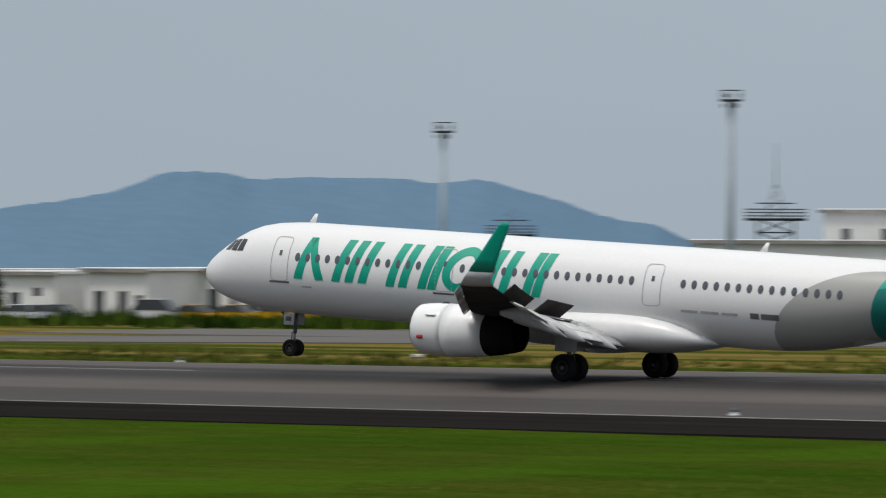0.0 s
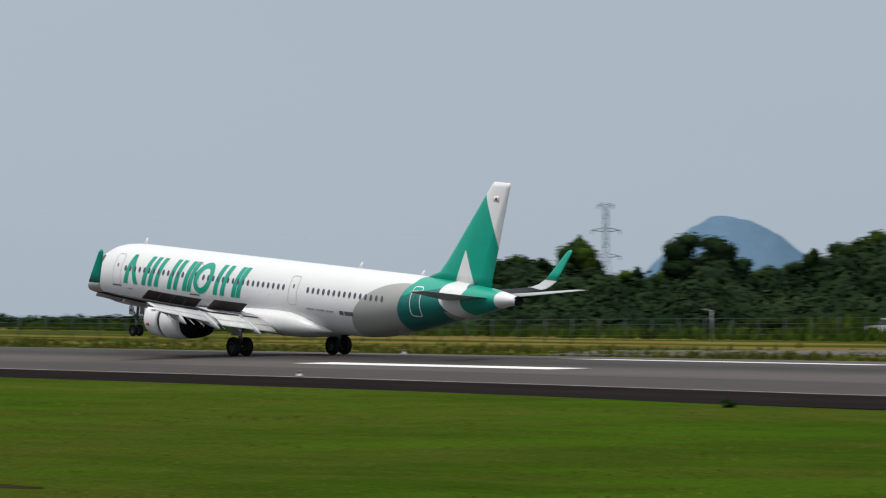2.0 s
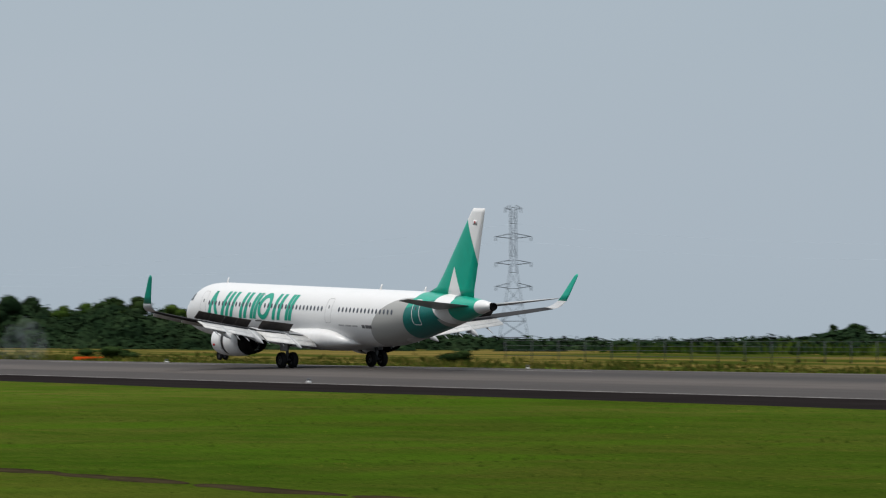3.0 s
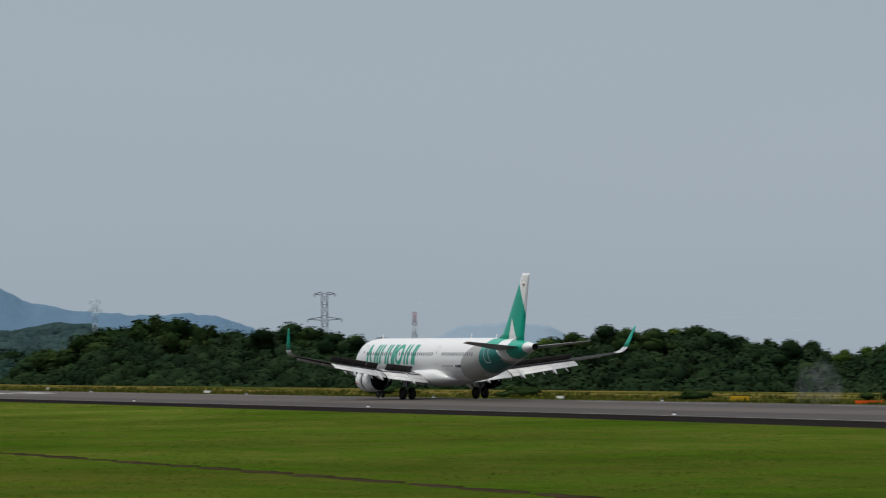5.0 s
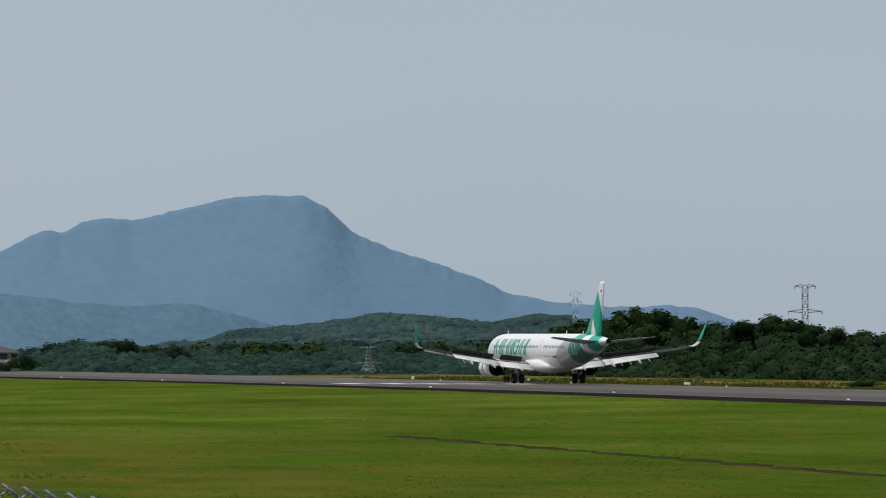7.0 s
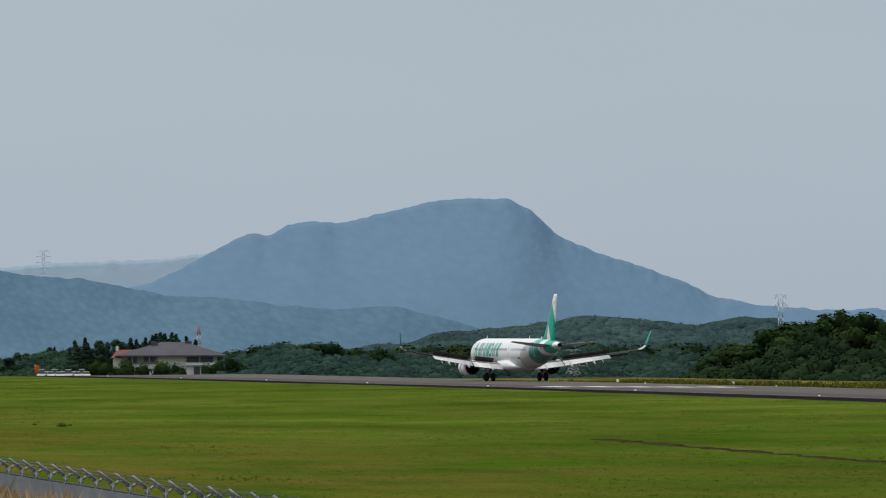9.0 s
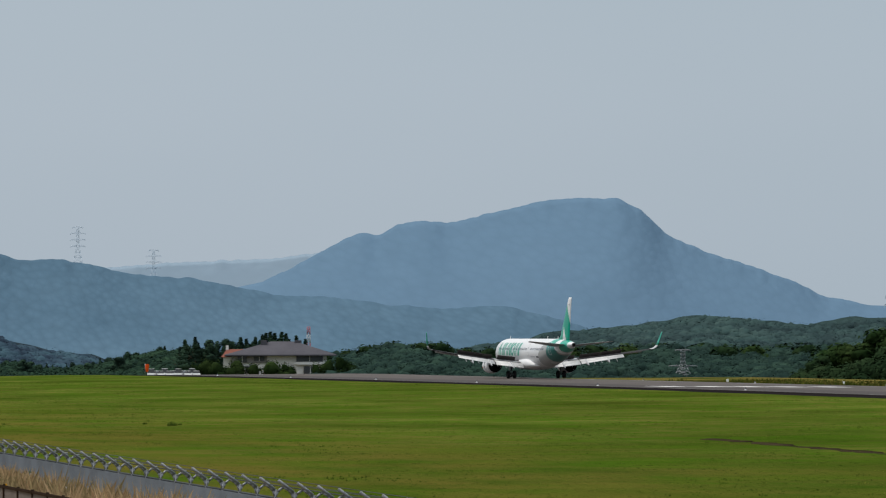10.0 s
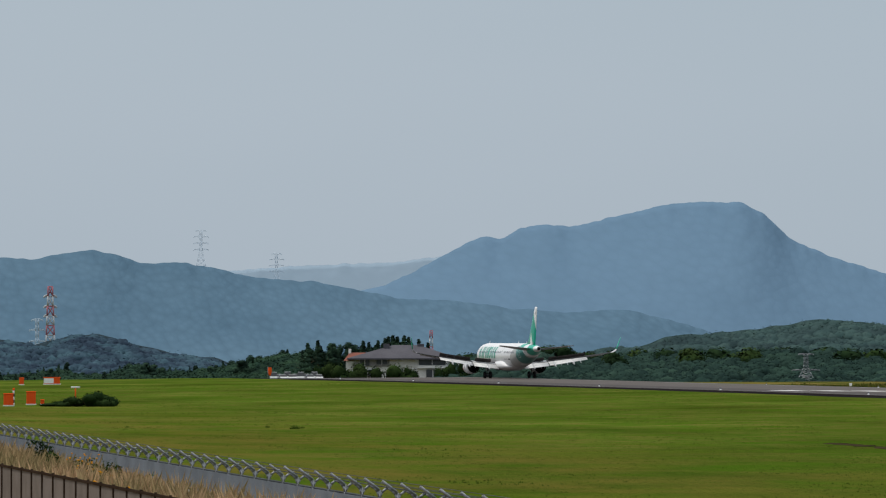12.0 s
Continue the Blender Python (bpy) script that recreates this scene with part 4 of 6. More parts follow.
        box(b, 5.5, 5.0, cy + side * 0.80, cy + side * 1.02, cz + 0.60, cz + 0.66)
        part("nacelle_strake", b, M_WHITE, cowl)
        le, te, zz = wing_at(5.75)
        b = rings(bmesh.new(), [[(5.4, cy - 0.12, cz + 1.05), (5.4, cy + 0.12, cz + 1.05), (5.1, cy + 0.14, cz + 1.18), (5.1, cy - 0.14, cz + 1.18)],
                               [(4.2, cy - 0.24, cz + 0.9), (4.2, cy + 0.24, cz + 0.9), (4.2, cy + 0.22, zz + 0.1), (4.2, cy - 0.22, zz + 0.1)],
                               [(2.2, cy - 0.22, cz + 0.6), (2.2, cy + 0.22, cz + 0.6), (2.2, cy + 0.2, zz - 0.1), (2.2, cy - 0.2, zz - 0.1)],
                               [(0.5, cy - 0.05, zz - 0.5), (0.5, cy + 0.05, zz - 0.5), (0.5, cy + 0.05, zz - 0.2), (0.5, cy - 0.05, zz - 0.2)]])
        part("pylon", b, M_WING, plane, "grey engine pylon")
        # main gear
        gy = side * 3.80
        b = rod(bmesh.new(), (0, gy, 0.58), (0.1, gy * 0.99, 1.5), 0.10, 0.10, 12)
        rod(b, (0.1, gy * 0.99, 1.4), (0.25, gy * 0.97, 2.6), 0.16, 0.17, 12)
        rod(b, (0, gy - 0.62, 0.58), (0, gy + 0.62, 0.58), 0.08)
        rod(b, (0.1, gy, 1.5), (0.15, side * 2.1, 2.2), 0.06)
        rod(b, (-0.25, gy, 0.9), (-0.1, gy, 1.5), 0.035)
        leg = part("main_gear_leg", b, M_STEEL, plane, "grey steel main landing gear leg")
        b = box(bmesh.new(), -0.45, 0.62, gy + side * 0.22, gy + side * 0.27, 1.25, 2.55, 0.02)
        part("gear_door", b, M_TAIL, leg, "pale gear door")
        for dy in (-0.465, 0.465):
            wheel(plane, gy + dy, 0.585, 0.585, 0.43)
    # nose gear
    nx = 16.85
    b = rod(bmesh.new(), (nx, 0, 0.385), (nx - 0.05, 0, 1.1), 0.06)
    rod(b, (nx - 0.05, 0, 1.05), (nx - 0.1, 0, 2.0), 0.09)
    rod(b, (nx, -0.33, 0.385), (nx, 0.33, 0.385), 0.05)
    rod(b, (nx - 0.05, 0, 1.2), (nx + 0.7, 0, 1.95), 0.05)
    rod(b, (nx + 0.12, 0, 0.6), (nx + 0.1, 0, 1.1), 0.03)
    leg = part("nose_gear_leg", b, M_STEEL, plane, "grey steel nose landing gear leg")
    NOSE_GEAR.append((leg, (0, 0, 0)))
    for side in (1, -1):
        b = box(bmesh.new(), nx - 0.25, nx + 0.3, side * 0.40, side * 0.43, 1.42, 1.95, 0.01)
        part("gear_door", b, M_TAIL, leg, "white nose gear door")
        wh = wheel(plane, side * 0.25, 0.385, 0.385, 0.22)
        wh.matrix_basis = pose(nx, side * 0.25, 0.385)
        NOSE_GEAR.append((wh, (nx, side * 0.25, 0.385)))
    part("lettering_bar", box(bmesh.new(), nx - 0.12, nx + 0.2, 0.43, 0.436, 1.6, 1.8), M_INK, leg, "dark bar of lettering")
    return plane


SLEEVES, NOSE_GEAR = [], []
AIRLINER = build_airliner()

# seconds, metres along the runway, nose-up degrees
PLANE_ROWS = [
    (0.0, 107.85, 2.98),
    (0.3, 128.89, 3.11),
    (0.5, 142.91, 3.37),
    (0.8, 163.91, 4.03),
    (1.0, 177.87, 4.26),
    (1.5, 212.61, 4.24),
    (2.0, 247.02, 3.88),
    (2.5, 281.00, 3.14),
    (3.0, 314.48, 1.40),
    (3.4, 340.85, 0.00),
    (4.5, 411.17, 0.00),
    (5.0, 441.99, 0.00),
    (5.5, 472.06, 0.00),
    (6.0, 501.36, 0.00),
    (6.5, 529.91, 0.00),
    (7.0, 557.73, 0.00),
    (7.5, 584.86, 0.00),
    (8.5, 637.28, 0.00),
    (9.5, 687.83, 0.00),
    (10.0, 712.70, 0.00),
    (10.5, 737.48, 0.00),
    (11.0, 762.35, 0.00),
    (11.5, 787.49, 0.00),
    (12.0, 813.12, 0.00),
]

# ---- trees ----
def clumps(bm, centre, radii, count, size, rng):
    """Small leaf sprays over an uneven lobe."""
    for _ in range(count):
        v = Vector((rng.gauss(0, 1), rng.gauss(0, 1), rng.gauss(0.15, 1))).normalized()
        k = rng.uniform(0.72, 1.08)
        p = Vector(centre) + Vector((v.x * radii[0], v.y * radii[1], v.z * radii[2])) * k
        n = (v + Vector((rng.uniform(-0.7, 0.7), rng.uniform(-0.7, 0.7), rng.uniform(-0.3, 0.9)))).normalized()
        a = n.orthogonal().normalized()
        c = n.cross(a)
        ang = rng.uniform(0, 6.28)
        u, w = a * math.cos(ang) + c * math.sin(ang), c * math.cos(ang) - a * math.sin(ang)
        s = size * rng.uniform(0.6, 1.3)
        q = [p + u * s, p + w * s * 0.55 + n * s * 0.15, p - u * s * 0.9, p - w * s * 0.5 - n * s * 0.1]
        bm.faces.new([bm.verts.new(x) for x in q])


BALL = bmesh.new()
bmesh.ops.create_icosphere(BALL, subdivisions=2, radius=1)
BALL_POINTS = [v.co.copy() for v in BALL.verts]
BALL_FACES = [[v.index for v in f.verts] for f in BALL.faces]
BALL.free()


class Leaves:
    """Rounded lobes set with small leaf sprays, shaded as the round mass that they make."""

    def __init__(self):
        self.verts, self.faces, self.normals = [], [], []

    def core(self, centre, radii, rng):
        n = len(self.verts)
        for v in BALL_POINTS:
            k = rng.uniform(0.76, 1.08)
            self.verts.append((centre[0] + v.x * radii[0] * k, centre[1] + v.y * radii[1] * k, centre[2] + v.z * radii[2] * k))
            self.normals.append((v.x, v.y, v.z))
        self.faces += [[n + q for q in t] for t in BALL_FACES]

    def spray(self, centre, radii, count, size, rng, shift=0.0):
        for _ in range(count):
            v = Vector((rng.gauss(0, 1), rng.gauss(shift, 1), rng.gauss(0.3, 0.9))).normalized()
            k = rng.uniform(0.78, 1.08)
            p = Vector((centre[0] + v.x * radii[0] * k, centre[1] + v.y * radii[1] * k, centre[2] + v.z * radii[2] * k))
            m = (v + Vector((rng.uniform(-0.6, 0.6), rng.uniform(-0.6, 0.6), rng.uniform(0.0, 0.7)))).normalized()
            o = m.orthogonal().normalized()
            c = m.cross(o)
            t = rng.uniform(0, 6.28)
            f, g = o * math.cos(t) + c * math.sin(t), c * math.cos(t) - o * math.sin(t)
            w = size * rng.uniform(0.6, 1.35)
            n = len(self.verts)
            self.verts += [p + f * w, p + g * w * 0.6 + m * w * 0.15, p - f * w * 0.9, p - g * w * 0.55]
            self.faces.append((n, n + 1, n + 2, n + 3))
            face = tuple((v * 0.85 + m * 0.25).normalized())
            self.normals += [face] * 4

    def mesh(self, name, material):
        me = bpy.data.meshes.new(name)
        me.from_pydata([tuple(v) for v in self.verts], [], self.faces)
        me.polygons.foreach_set("use_smooth", [True] * len(self.faces))
        me.normals_split_custom_set_from_vertices(self.normals)
        me.materials.append(material)
        me.update()
        return me


def foliage(name, leaves, material, parent):
    ob = new(name, leaves.mesh(name, material))
    ob.parent = parent
    return ob


def tree_kind(kind, seed):
    """A tree ten metres high: broad, tall, conifer or shrub."""
    rng = random.Random(seed)
    leaf = Leaves()
    lobes = []
    if kind == "conifer":
        for i in range(9):
            u = i / 8
            z, r = 1.2 + 8.2 * u, 1.9 * (1 - u) ** 0.8 + 0.22
            lobes.append(((rng.uniform(-0.2, 0.2), rng.uniform(-0.2, 0.2), z), (r, r, 0.95)))
    elif kind == "tall":
        for i in range(11):
            u = i / 10
            a, d = rng.uniform(0, 6.28), rng.uniform(0.2, 1.3) * (1 - 0.55 * u)
            lobes.append(((d * math.cos(a), d * math.sin(a), 1.3 + 7.6 * u), (rng.uniform(1.0, 1.5) * (1 - 0.45 * u), rng.uniform(1.0, 1.5) * (1 - 0.45 * u), rng.uniform(0.9, 1.3))))
    else:
        for i in range(13):
            a = rng.uniform(0, 6.28)
            z = rng.uniform(1.2, 8.4)
            d = rng.uniform(0.6, 2.7) * (1 - 0.07 * abs(z - 4.5))
            lobes.append(((d * math.cos(a), d * math.sin(a), z), (rng.uniform(1.1, 1.8), rng.uniform(1.1, 1.8), rng.uniform(0.9, 1.5))))
        lobes.append(((0.2, 0, 8.7), (1.3, 1.3, 1.1)))
    for c, r in lobes:
        leaf.core(c, [x * 0.84 for x in r], rng)
        leaf.spray(c, r, 110 if kind != "conifer" else 80, 0.27, rng)
    trunk = bmesh.new()
    rod(trunk, (0, 0, -0.6), (0.1, 0.05, 4.5), 0.24, 0.16, 8)
    rod(trunk, (0.1, 0.05, 4.3), (0, 0, 8.6), 0.16, 0.05, 6)
    for i in range(5):
        a, z = rng.uniform(0, 6.28), rng.uniform(2.4, 6.0)
        rod(trunk, (0.08, 0.03, z), (1.6 * math.cos(a), 1.6 * math.sin(a), z + 1.3), 0.08, 0.03, 5)
    return leaf, trunk


TREES = {}


def tree_model(key, kind, seed, material, label):
    top = thing("tree", label, "tree", "trees along the airfield")
    leaf, trunk = tree_kind(kind, seed)
    foliage("crown", leaf, material, top)
    part("trunk", trunk, M_BARK, top)
    top.matrix_basis = pose(*polar(50, 640, -1.0))
    TREES[key] = top


tree_model("a", "broad", 3, M_LEAF, "broad green leafy tree at the airfield's edge")
tree_model("b", "broad", 8, M_LEAF_DARK, "broad dark green leafy tree")
tree_model("c", "tall", 5, M_LEAF_DARK, "tall dark green leafy tree")
tree_model("d", "tall", 12, M_LEAF, "tall green leafy tree")
tree_model("e", "broad", 21, M_LEAF_LIGHT, "light green leafy tree in front of darker ones")
tree_model("f", "conifer", 4, M_LEAF_DARK, "dark pointed conifer tree")
# trees far off: the haze before them is put into the foliage colour
M_HAZETREE = leaf_material("haze_tinted_tree_foliage", (0.022, 0.042, 0.030), (0.030, 0.056, 0.036), 0.2, 0.2, 0.25)
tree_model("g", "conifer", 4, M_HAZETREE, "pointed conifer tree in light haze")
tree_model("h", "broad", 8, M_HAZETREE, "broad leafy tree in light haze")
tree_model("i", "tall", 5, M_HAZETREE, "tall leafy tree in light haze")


rng0 = random.Random(77)
bush_top = thing("bush", "low rounded green bush on the grass", "bush", "bushes", at=pose(-196, 140.6, -0.4))
bush_leaf = Leaves()
for i in range(9):
    a, d = rng0.uniform(0, 6.28), rng0.uniform(0.0, 0.85)
    c, r = (d * math.cos(a), d * math.sin(a), rng0.uniform(0.25, 0.7) * (1.15 - 0.4 * d)), [rng0.uniform(0.32, 0.5) for _ in range(3)]
    bush_leaf.core(c, [q * 0.78 for q in r], rng0)
    bush_leaf.spray(c, r, 120, 0.07, rng0)
foliage("foliage", bush_leaf, M_LEAF, bush_top)
bush_stem = bmesh.new()
for i in range(5):
    rod(bush_stem, (0, 0, -0.1), (0.4 * math.cos(i * 1.3), 0.4 * math.sin(i * 1.3), 0.5), 0.03, 0.012, 5)
part("stems", bush_stem, M_BARK, bush_top)
bush_top.matrix_basis = pose(-262, 338, ground_height(-262, 338))


clump_top = thing("grass_clump", "tall green grass clump in the mown lawn", "grass", "grass clumps", at=pose(-340, 61.5, ground_height(-340, 61.5)))
clump_blades = bmesh.new()
for i in range(130):
    a, d = rng0.uniform(0, 6.28), rng0.uniform(0.0, 1.0) ** 0.7
    x, y, h, l = d * math.cos(a), d * math.sin(a), rng0.uniform(0.5, 1.0) * (1.1 - 0.5 * d), rng0.uniform(0.05, 0.4)
    c = rng0.uniform(0, 6.28)
    u, w = Vector((math.cos(c), math.sin(c), 0)) * 0.05, Vector((math.cos(a), math.sin(a), 0)) * l
    clump_blades.faces.new([clump_blades.verts.new(q) for q in (Vector((x, y, -0.05)) - u, Vector((x, y, -0.05)) + u, Vector((x, y, h)) + w)])
part("blades", clump_blades, leaf_material("clump_grass", (0.055, 0.105, 0.012), (0.085, 0.135, 0.022)), clump_top, smooth=False)

clump_top.matrix_basis = Matrix.LocRotScale((-340, 61.5, ground_height(-340, 61.5)), None, (0.35, 0.35, 0.4))


def plant(key, a, r, top_el, lean=1.0, ground=None, rng=random):
    """A tree on bearing a at r metres whose top stands top_el degrees above the eye."""
    x, y, _ = polar(a, r)
    g = ground_height(x, y) if ground is None else ground
    h = max(1.6, EYE[2] + r * math.tan(radians(top_el)) - g) / 10.0
    w = max(h, 0.45) * lean * rng.uniform(0.85, 1.2)
    m = Matrix.LocRotScale((x, y, g), Euler((0, 0, rng.uniform(0, 6.28))), (w, w, h))
    return copy_thing(TREES[key], m)


def canopy(name, label, profile, reach, depth, crown, density, material, seed, floor=-0.72, fan=150, size=0.32):
    """A wood seen as many crowns, from its edge up to the skyline, in one mesh."""
    rng = random.Random(seed)
    a0, a1 = profile[0][0], profile[-1][0]
    leaves = Leaves()
    for _ in range(int((a1 - a0) * density)):
        a = rng.uniform(a0, a1)
        e_top = min(spread(profile, a + d)[0] for d in (-0.1, 0.0, 0.1))
        if e_top <= floor + 0.05:
            continue
        u = rng.random() ** 0.8
        e = floor + (e_top - floor) * u
        near = spread(reach, a)[0]
        r = near * (1 + depth * u)
        rad = crown * rng.uniform(0.65, 1.25)
        x, y, _ = polar(a, r)
        z = EYE[2] + r * math.tan(radians(e)) - rad * 0.85
        rx, ry, rz = rad * rng.uniform(0.85, 1.2), rad * rng.uniform(0.85, 1.2), rad * rng.uniform(0.8, 1.15)
        leaves.core((x, y, z), (rx * 0.88, ry * 0.88, rz * 0.88), rng)
        leaves.spray((x, y, z), (rx, ry, rz), fan, size, rng, -0.4)
    me = leaves.mesh(name, material)
    return tagged(new(name, me), label, "wood", kind="stuff")


def wood(profile, reach, kinds, step, seed, crown, density, depth, material, drop=0.0, fan=84, size=0.38, floor=-0.72, sink=0.0):
    """Single trees that make the skyline, over a mass of crowns below and in front."""
    rng = random.Random(seed)
    a = profile[0][0] + 0.5 * step
    while a < profile[-1][0]:
        r = spread(reach, a)[0] * (1 + depth * 0.8) * rng.uniform(0.98, 1.05)
        e = min(spread(profile, a + d)[0] for d in (-0.05, 0.05)) + 0.015 - sink * rng.random()
        if e > -0.5:
            plant(kinds[rng.randrange(len(kinds))], a, r, e, 1.15, rng=rng)
        a += step * rng.uniform(0.7, 1.3)
    canopy("woodland", "dense green broadleaf woodland at the airfield's edge", [(q, e - drop) for q, e in profile], reach, depth, crown, density, material, seed + 50, floor, fan, size)


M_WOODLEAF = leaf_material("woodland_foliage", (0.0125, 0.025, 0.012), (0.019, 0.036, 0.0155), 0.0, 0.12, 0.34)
# far woods: these two foliage colours include the haze of distance
M_HAZELEAF = leaf_material("haze_tinted_woodland_foliage", (0.018, 0.038, 0.028), (0.027, 0.052, 0.032), 0.0, 0.1, 0.35)
M_FARLEAF = leaf_material("haze_tinted_far_foliage", (0.018, 0.036, 0.031), (0.026, 0.049, 0.039), 0.0, 0.1, 0.3)


wood([(38.3, -0.3), (38.6, 0.16), (38.84, 0.24), (39.1, 0.31), (39.4, 0.16), (39.66, 0.08), (40.05, 0.13), (40.44, 0.15), (40.83, -0.07), (41.35, -0.14), (41.67, -0.30), (41.95, -0.18), (42.3, -0.19), (42.66, -0.36), (43.4, -0.36),
      (43.64, -0.10), (43.94, 0.14), (44.23, 0.37), (44.5, 0.28), (44.9, 0.37), (45.3, 0.48), (45.65, 0.56), (46.03, 0.51), (46.45, 0.42), (46.81, 0.26), (47.27, 0.20), (47.6, -0.03), (47.92, -0.05), (48.18, 0.14), (48.5, 0.40), (48.8, 0.34), (49.0, 0.05), (49.4, -0.1)],
     [(38, 500), (42, 490), (47, 450), (50, 440)], "abbcdbe", 0.27, 11, 1.9, 64, 0.12, M_WOODLEAF, 0.12)
wood([(49.3, -0.12), (49.8, -0.05), (50.39, 0.04), (50.71, 0.09), (51.17, -0.02), (51.62, -0.18), (52.08, -0.30), (52.6, -0.31), (53.0, -0.44), (53.3, -0.53), (53.6, -0.47), (53.9, -0.47), (54.3, -0.58), (55.5, -0.60), (57.5, -0.57), (58.74, -0.455), (59.27, -0.518),
      (59.8, -0.484), (60.18, -0.35), (60.7, -0.28), (61.09, -0.225), (61.68, -0.20), (61.93, -0.10), (62.26, -0.11), (62.78, -0.227), (63.17, -0.08), (63.57, -0.09), (64.09, -0.02), (64.48, 0.09), (64.81, 0.05), (65.2, 0.05), (65.53, 0.12), (65.92, 0.02), (66.5, -0.1)],
     [(49, 440), (53, 470), (58, 520), (62, 570), (66.5, 640)], "aabbde", 0.30, 12, 2.0, 84, 0.2, M_WOODLEAF, 0.06)
wood([(66.0, 0.0), (66.6, -0.12), (67.23, -0.118), (67.55, -0.077), (68.07, -0.027), (68.66, 0.04), (69.12, 0.178), (69.51, 0.11), (69.7, 0.07), (70.15, 0.149), (70.48, 0.248), (70.81, 0.249), (71.27, 0.15), (71.7, 0.0), (72.1, -0.2), (72.5, -0.35)],
     [(66, 640), (69, 720), (72.5, 860)], "aabbd", 0.3, 13, 2.4, 95, 0.3, M_WOODLEAF, 0.05)
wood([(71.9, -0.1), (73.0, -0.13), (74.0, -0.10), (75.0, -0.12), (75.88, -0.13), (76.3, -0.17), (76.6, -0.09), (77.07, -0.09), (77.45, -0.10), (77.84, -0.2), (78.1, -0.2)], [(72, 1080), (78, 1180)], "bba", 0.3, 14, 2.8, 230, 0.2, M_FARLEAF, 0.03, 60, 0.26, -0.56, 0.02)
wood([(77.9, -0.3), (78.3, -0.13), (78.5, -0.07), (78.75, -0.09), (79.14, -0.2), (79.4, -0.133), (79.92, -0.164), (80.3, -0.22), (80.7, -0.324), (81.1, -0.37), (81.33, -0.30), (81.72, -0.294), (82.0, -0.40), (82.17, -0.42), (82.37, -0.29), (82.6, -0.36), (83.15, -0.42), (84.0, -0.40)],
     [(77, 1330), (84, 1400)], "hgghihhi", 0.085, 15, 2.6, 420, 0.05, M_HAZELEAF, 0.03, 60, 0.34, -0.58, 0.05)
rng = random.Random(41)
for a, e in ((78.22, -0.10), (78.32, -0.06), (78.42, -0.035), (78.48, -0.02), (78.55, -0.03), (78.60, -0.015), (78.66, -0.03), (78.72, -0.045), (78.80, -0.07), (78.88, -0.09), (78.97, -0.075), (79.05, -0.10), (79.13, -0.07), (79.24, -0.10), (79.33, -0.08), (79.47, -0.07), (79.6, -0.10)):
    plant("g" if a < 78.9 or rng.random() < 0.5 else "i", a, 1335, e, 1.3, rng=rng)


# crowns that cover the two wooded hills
# haze over the hills is painted into both foliage colours
M_HILLWOOD = leaf_material("haze_tinted_hill_foliage", (0.032, 0.057, 0.058), (0.041, 0.069, 0.068), 0.0, 0.07, 0.24)
M_HILLBLUE = leaf_material("haze_tinted_blue_hill_foliage", (0.033, 0.057, 0.080), (0.041, 0.067, 0.092), 0.0, 0.1, 0.32)
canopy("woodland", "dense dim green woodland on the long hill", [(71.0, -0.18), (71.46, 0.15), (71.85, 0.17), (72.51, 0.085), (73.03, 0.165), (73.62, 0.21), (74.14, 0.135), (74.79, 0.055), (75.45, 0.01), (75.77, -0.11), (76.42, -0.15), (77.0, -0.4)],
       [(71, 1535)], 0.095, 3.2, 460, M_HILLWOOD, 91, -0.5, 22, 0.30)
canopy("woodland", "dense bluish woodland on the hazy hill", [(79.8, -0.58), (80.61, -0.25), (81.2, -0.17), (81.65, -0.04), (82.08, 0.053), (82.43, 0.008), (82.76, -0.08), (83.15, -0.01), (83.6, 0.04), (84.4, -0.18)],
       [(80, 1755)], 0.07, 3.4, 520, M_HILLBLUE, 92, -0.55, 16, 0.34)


# ---- scrub and tall grass ----
def tufts(name, label, category, spots, material, height, width, seed, blades=5, bend=0.45, facing=None):
    """Many blades of grass in one mesh; spots gives a place for each tuft."""
    rng = random.Random(seed)
    verts, faces = [], []
    for x, y, k in spots:
        z = ground_height(x, y)
        for _ in range(blades):
            a, h, w = rng.uniform(0, 6.28), height * k * rng.uniform(0.6, 1.25), width * rng.uniform(0.6, 1.4)
            bx, by = x + rng.uniform(-1, 1) * width * 4, y + rng.uniform(-1, 1) * width * 4
            dx, dy = math.cos(a), math.sin(a)
            lean = rng.uniform(0.1, 1.0) * bend * h
            n = len(verts)
            verts += [(bx - dy * w, by + dx * w, z - 0.03), (bx + dy * w, by - dx * w, z - 0.03), (bx + dx * lean * 0.4 + dy * w * 0.6, by + dy * lean * 0.4 - dx * w * 0.6, z + h * 0.6), (bx + dx * lean, by + dy * lean, z + h)]
            nx, ny = dx, dy                      # the side that the blade turns up
            turned = facing is not None and nx * facing[0] + ny * facing[1] > 0
            faces += [(n + 2, n + 1, n), (n + 3, n + 2, n)] if turned else [(n, n + 1, n + 2), (n, n + 2, n + 3)]
    me = bpy.data.meshes.new(name)
    me.from_pydata(verts, [], faces)
    me.materials.append(material)
    me.update()
    return tagged(new(name, me), label, category, kind="stuff")


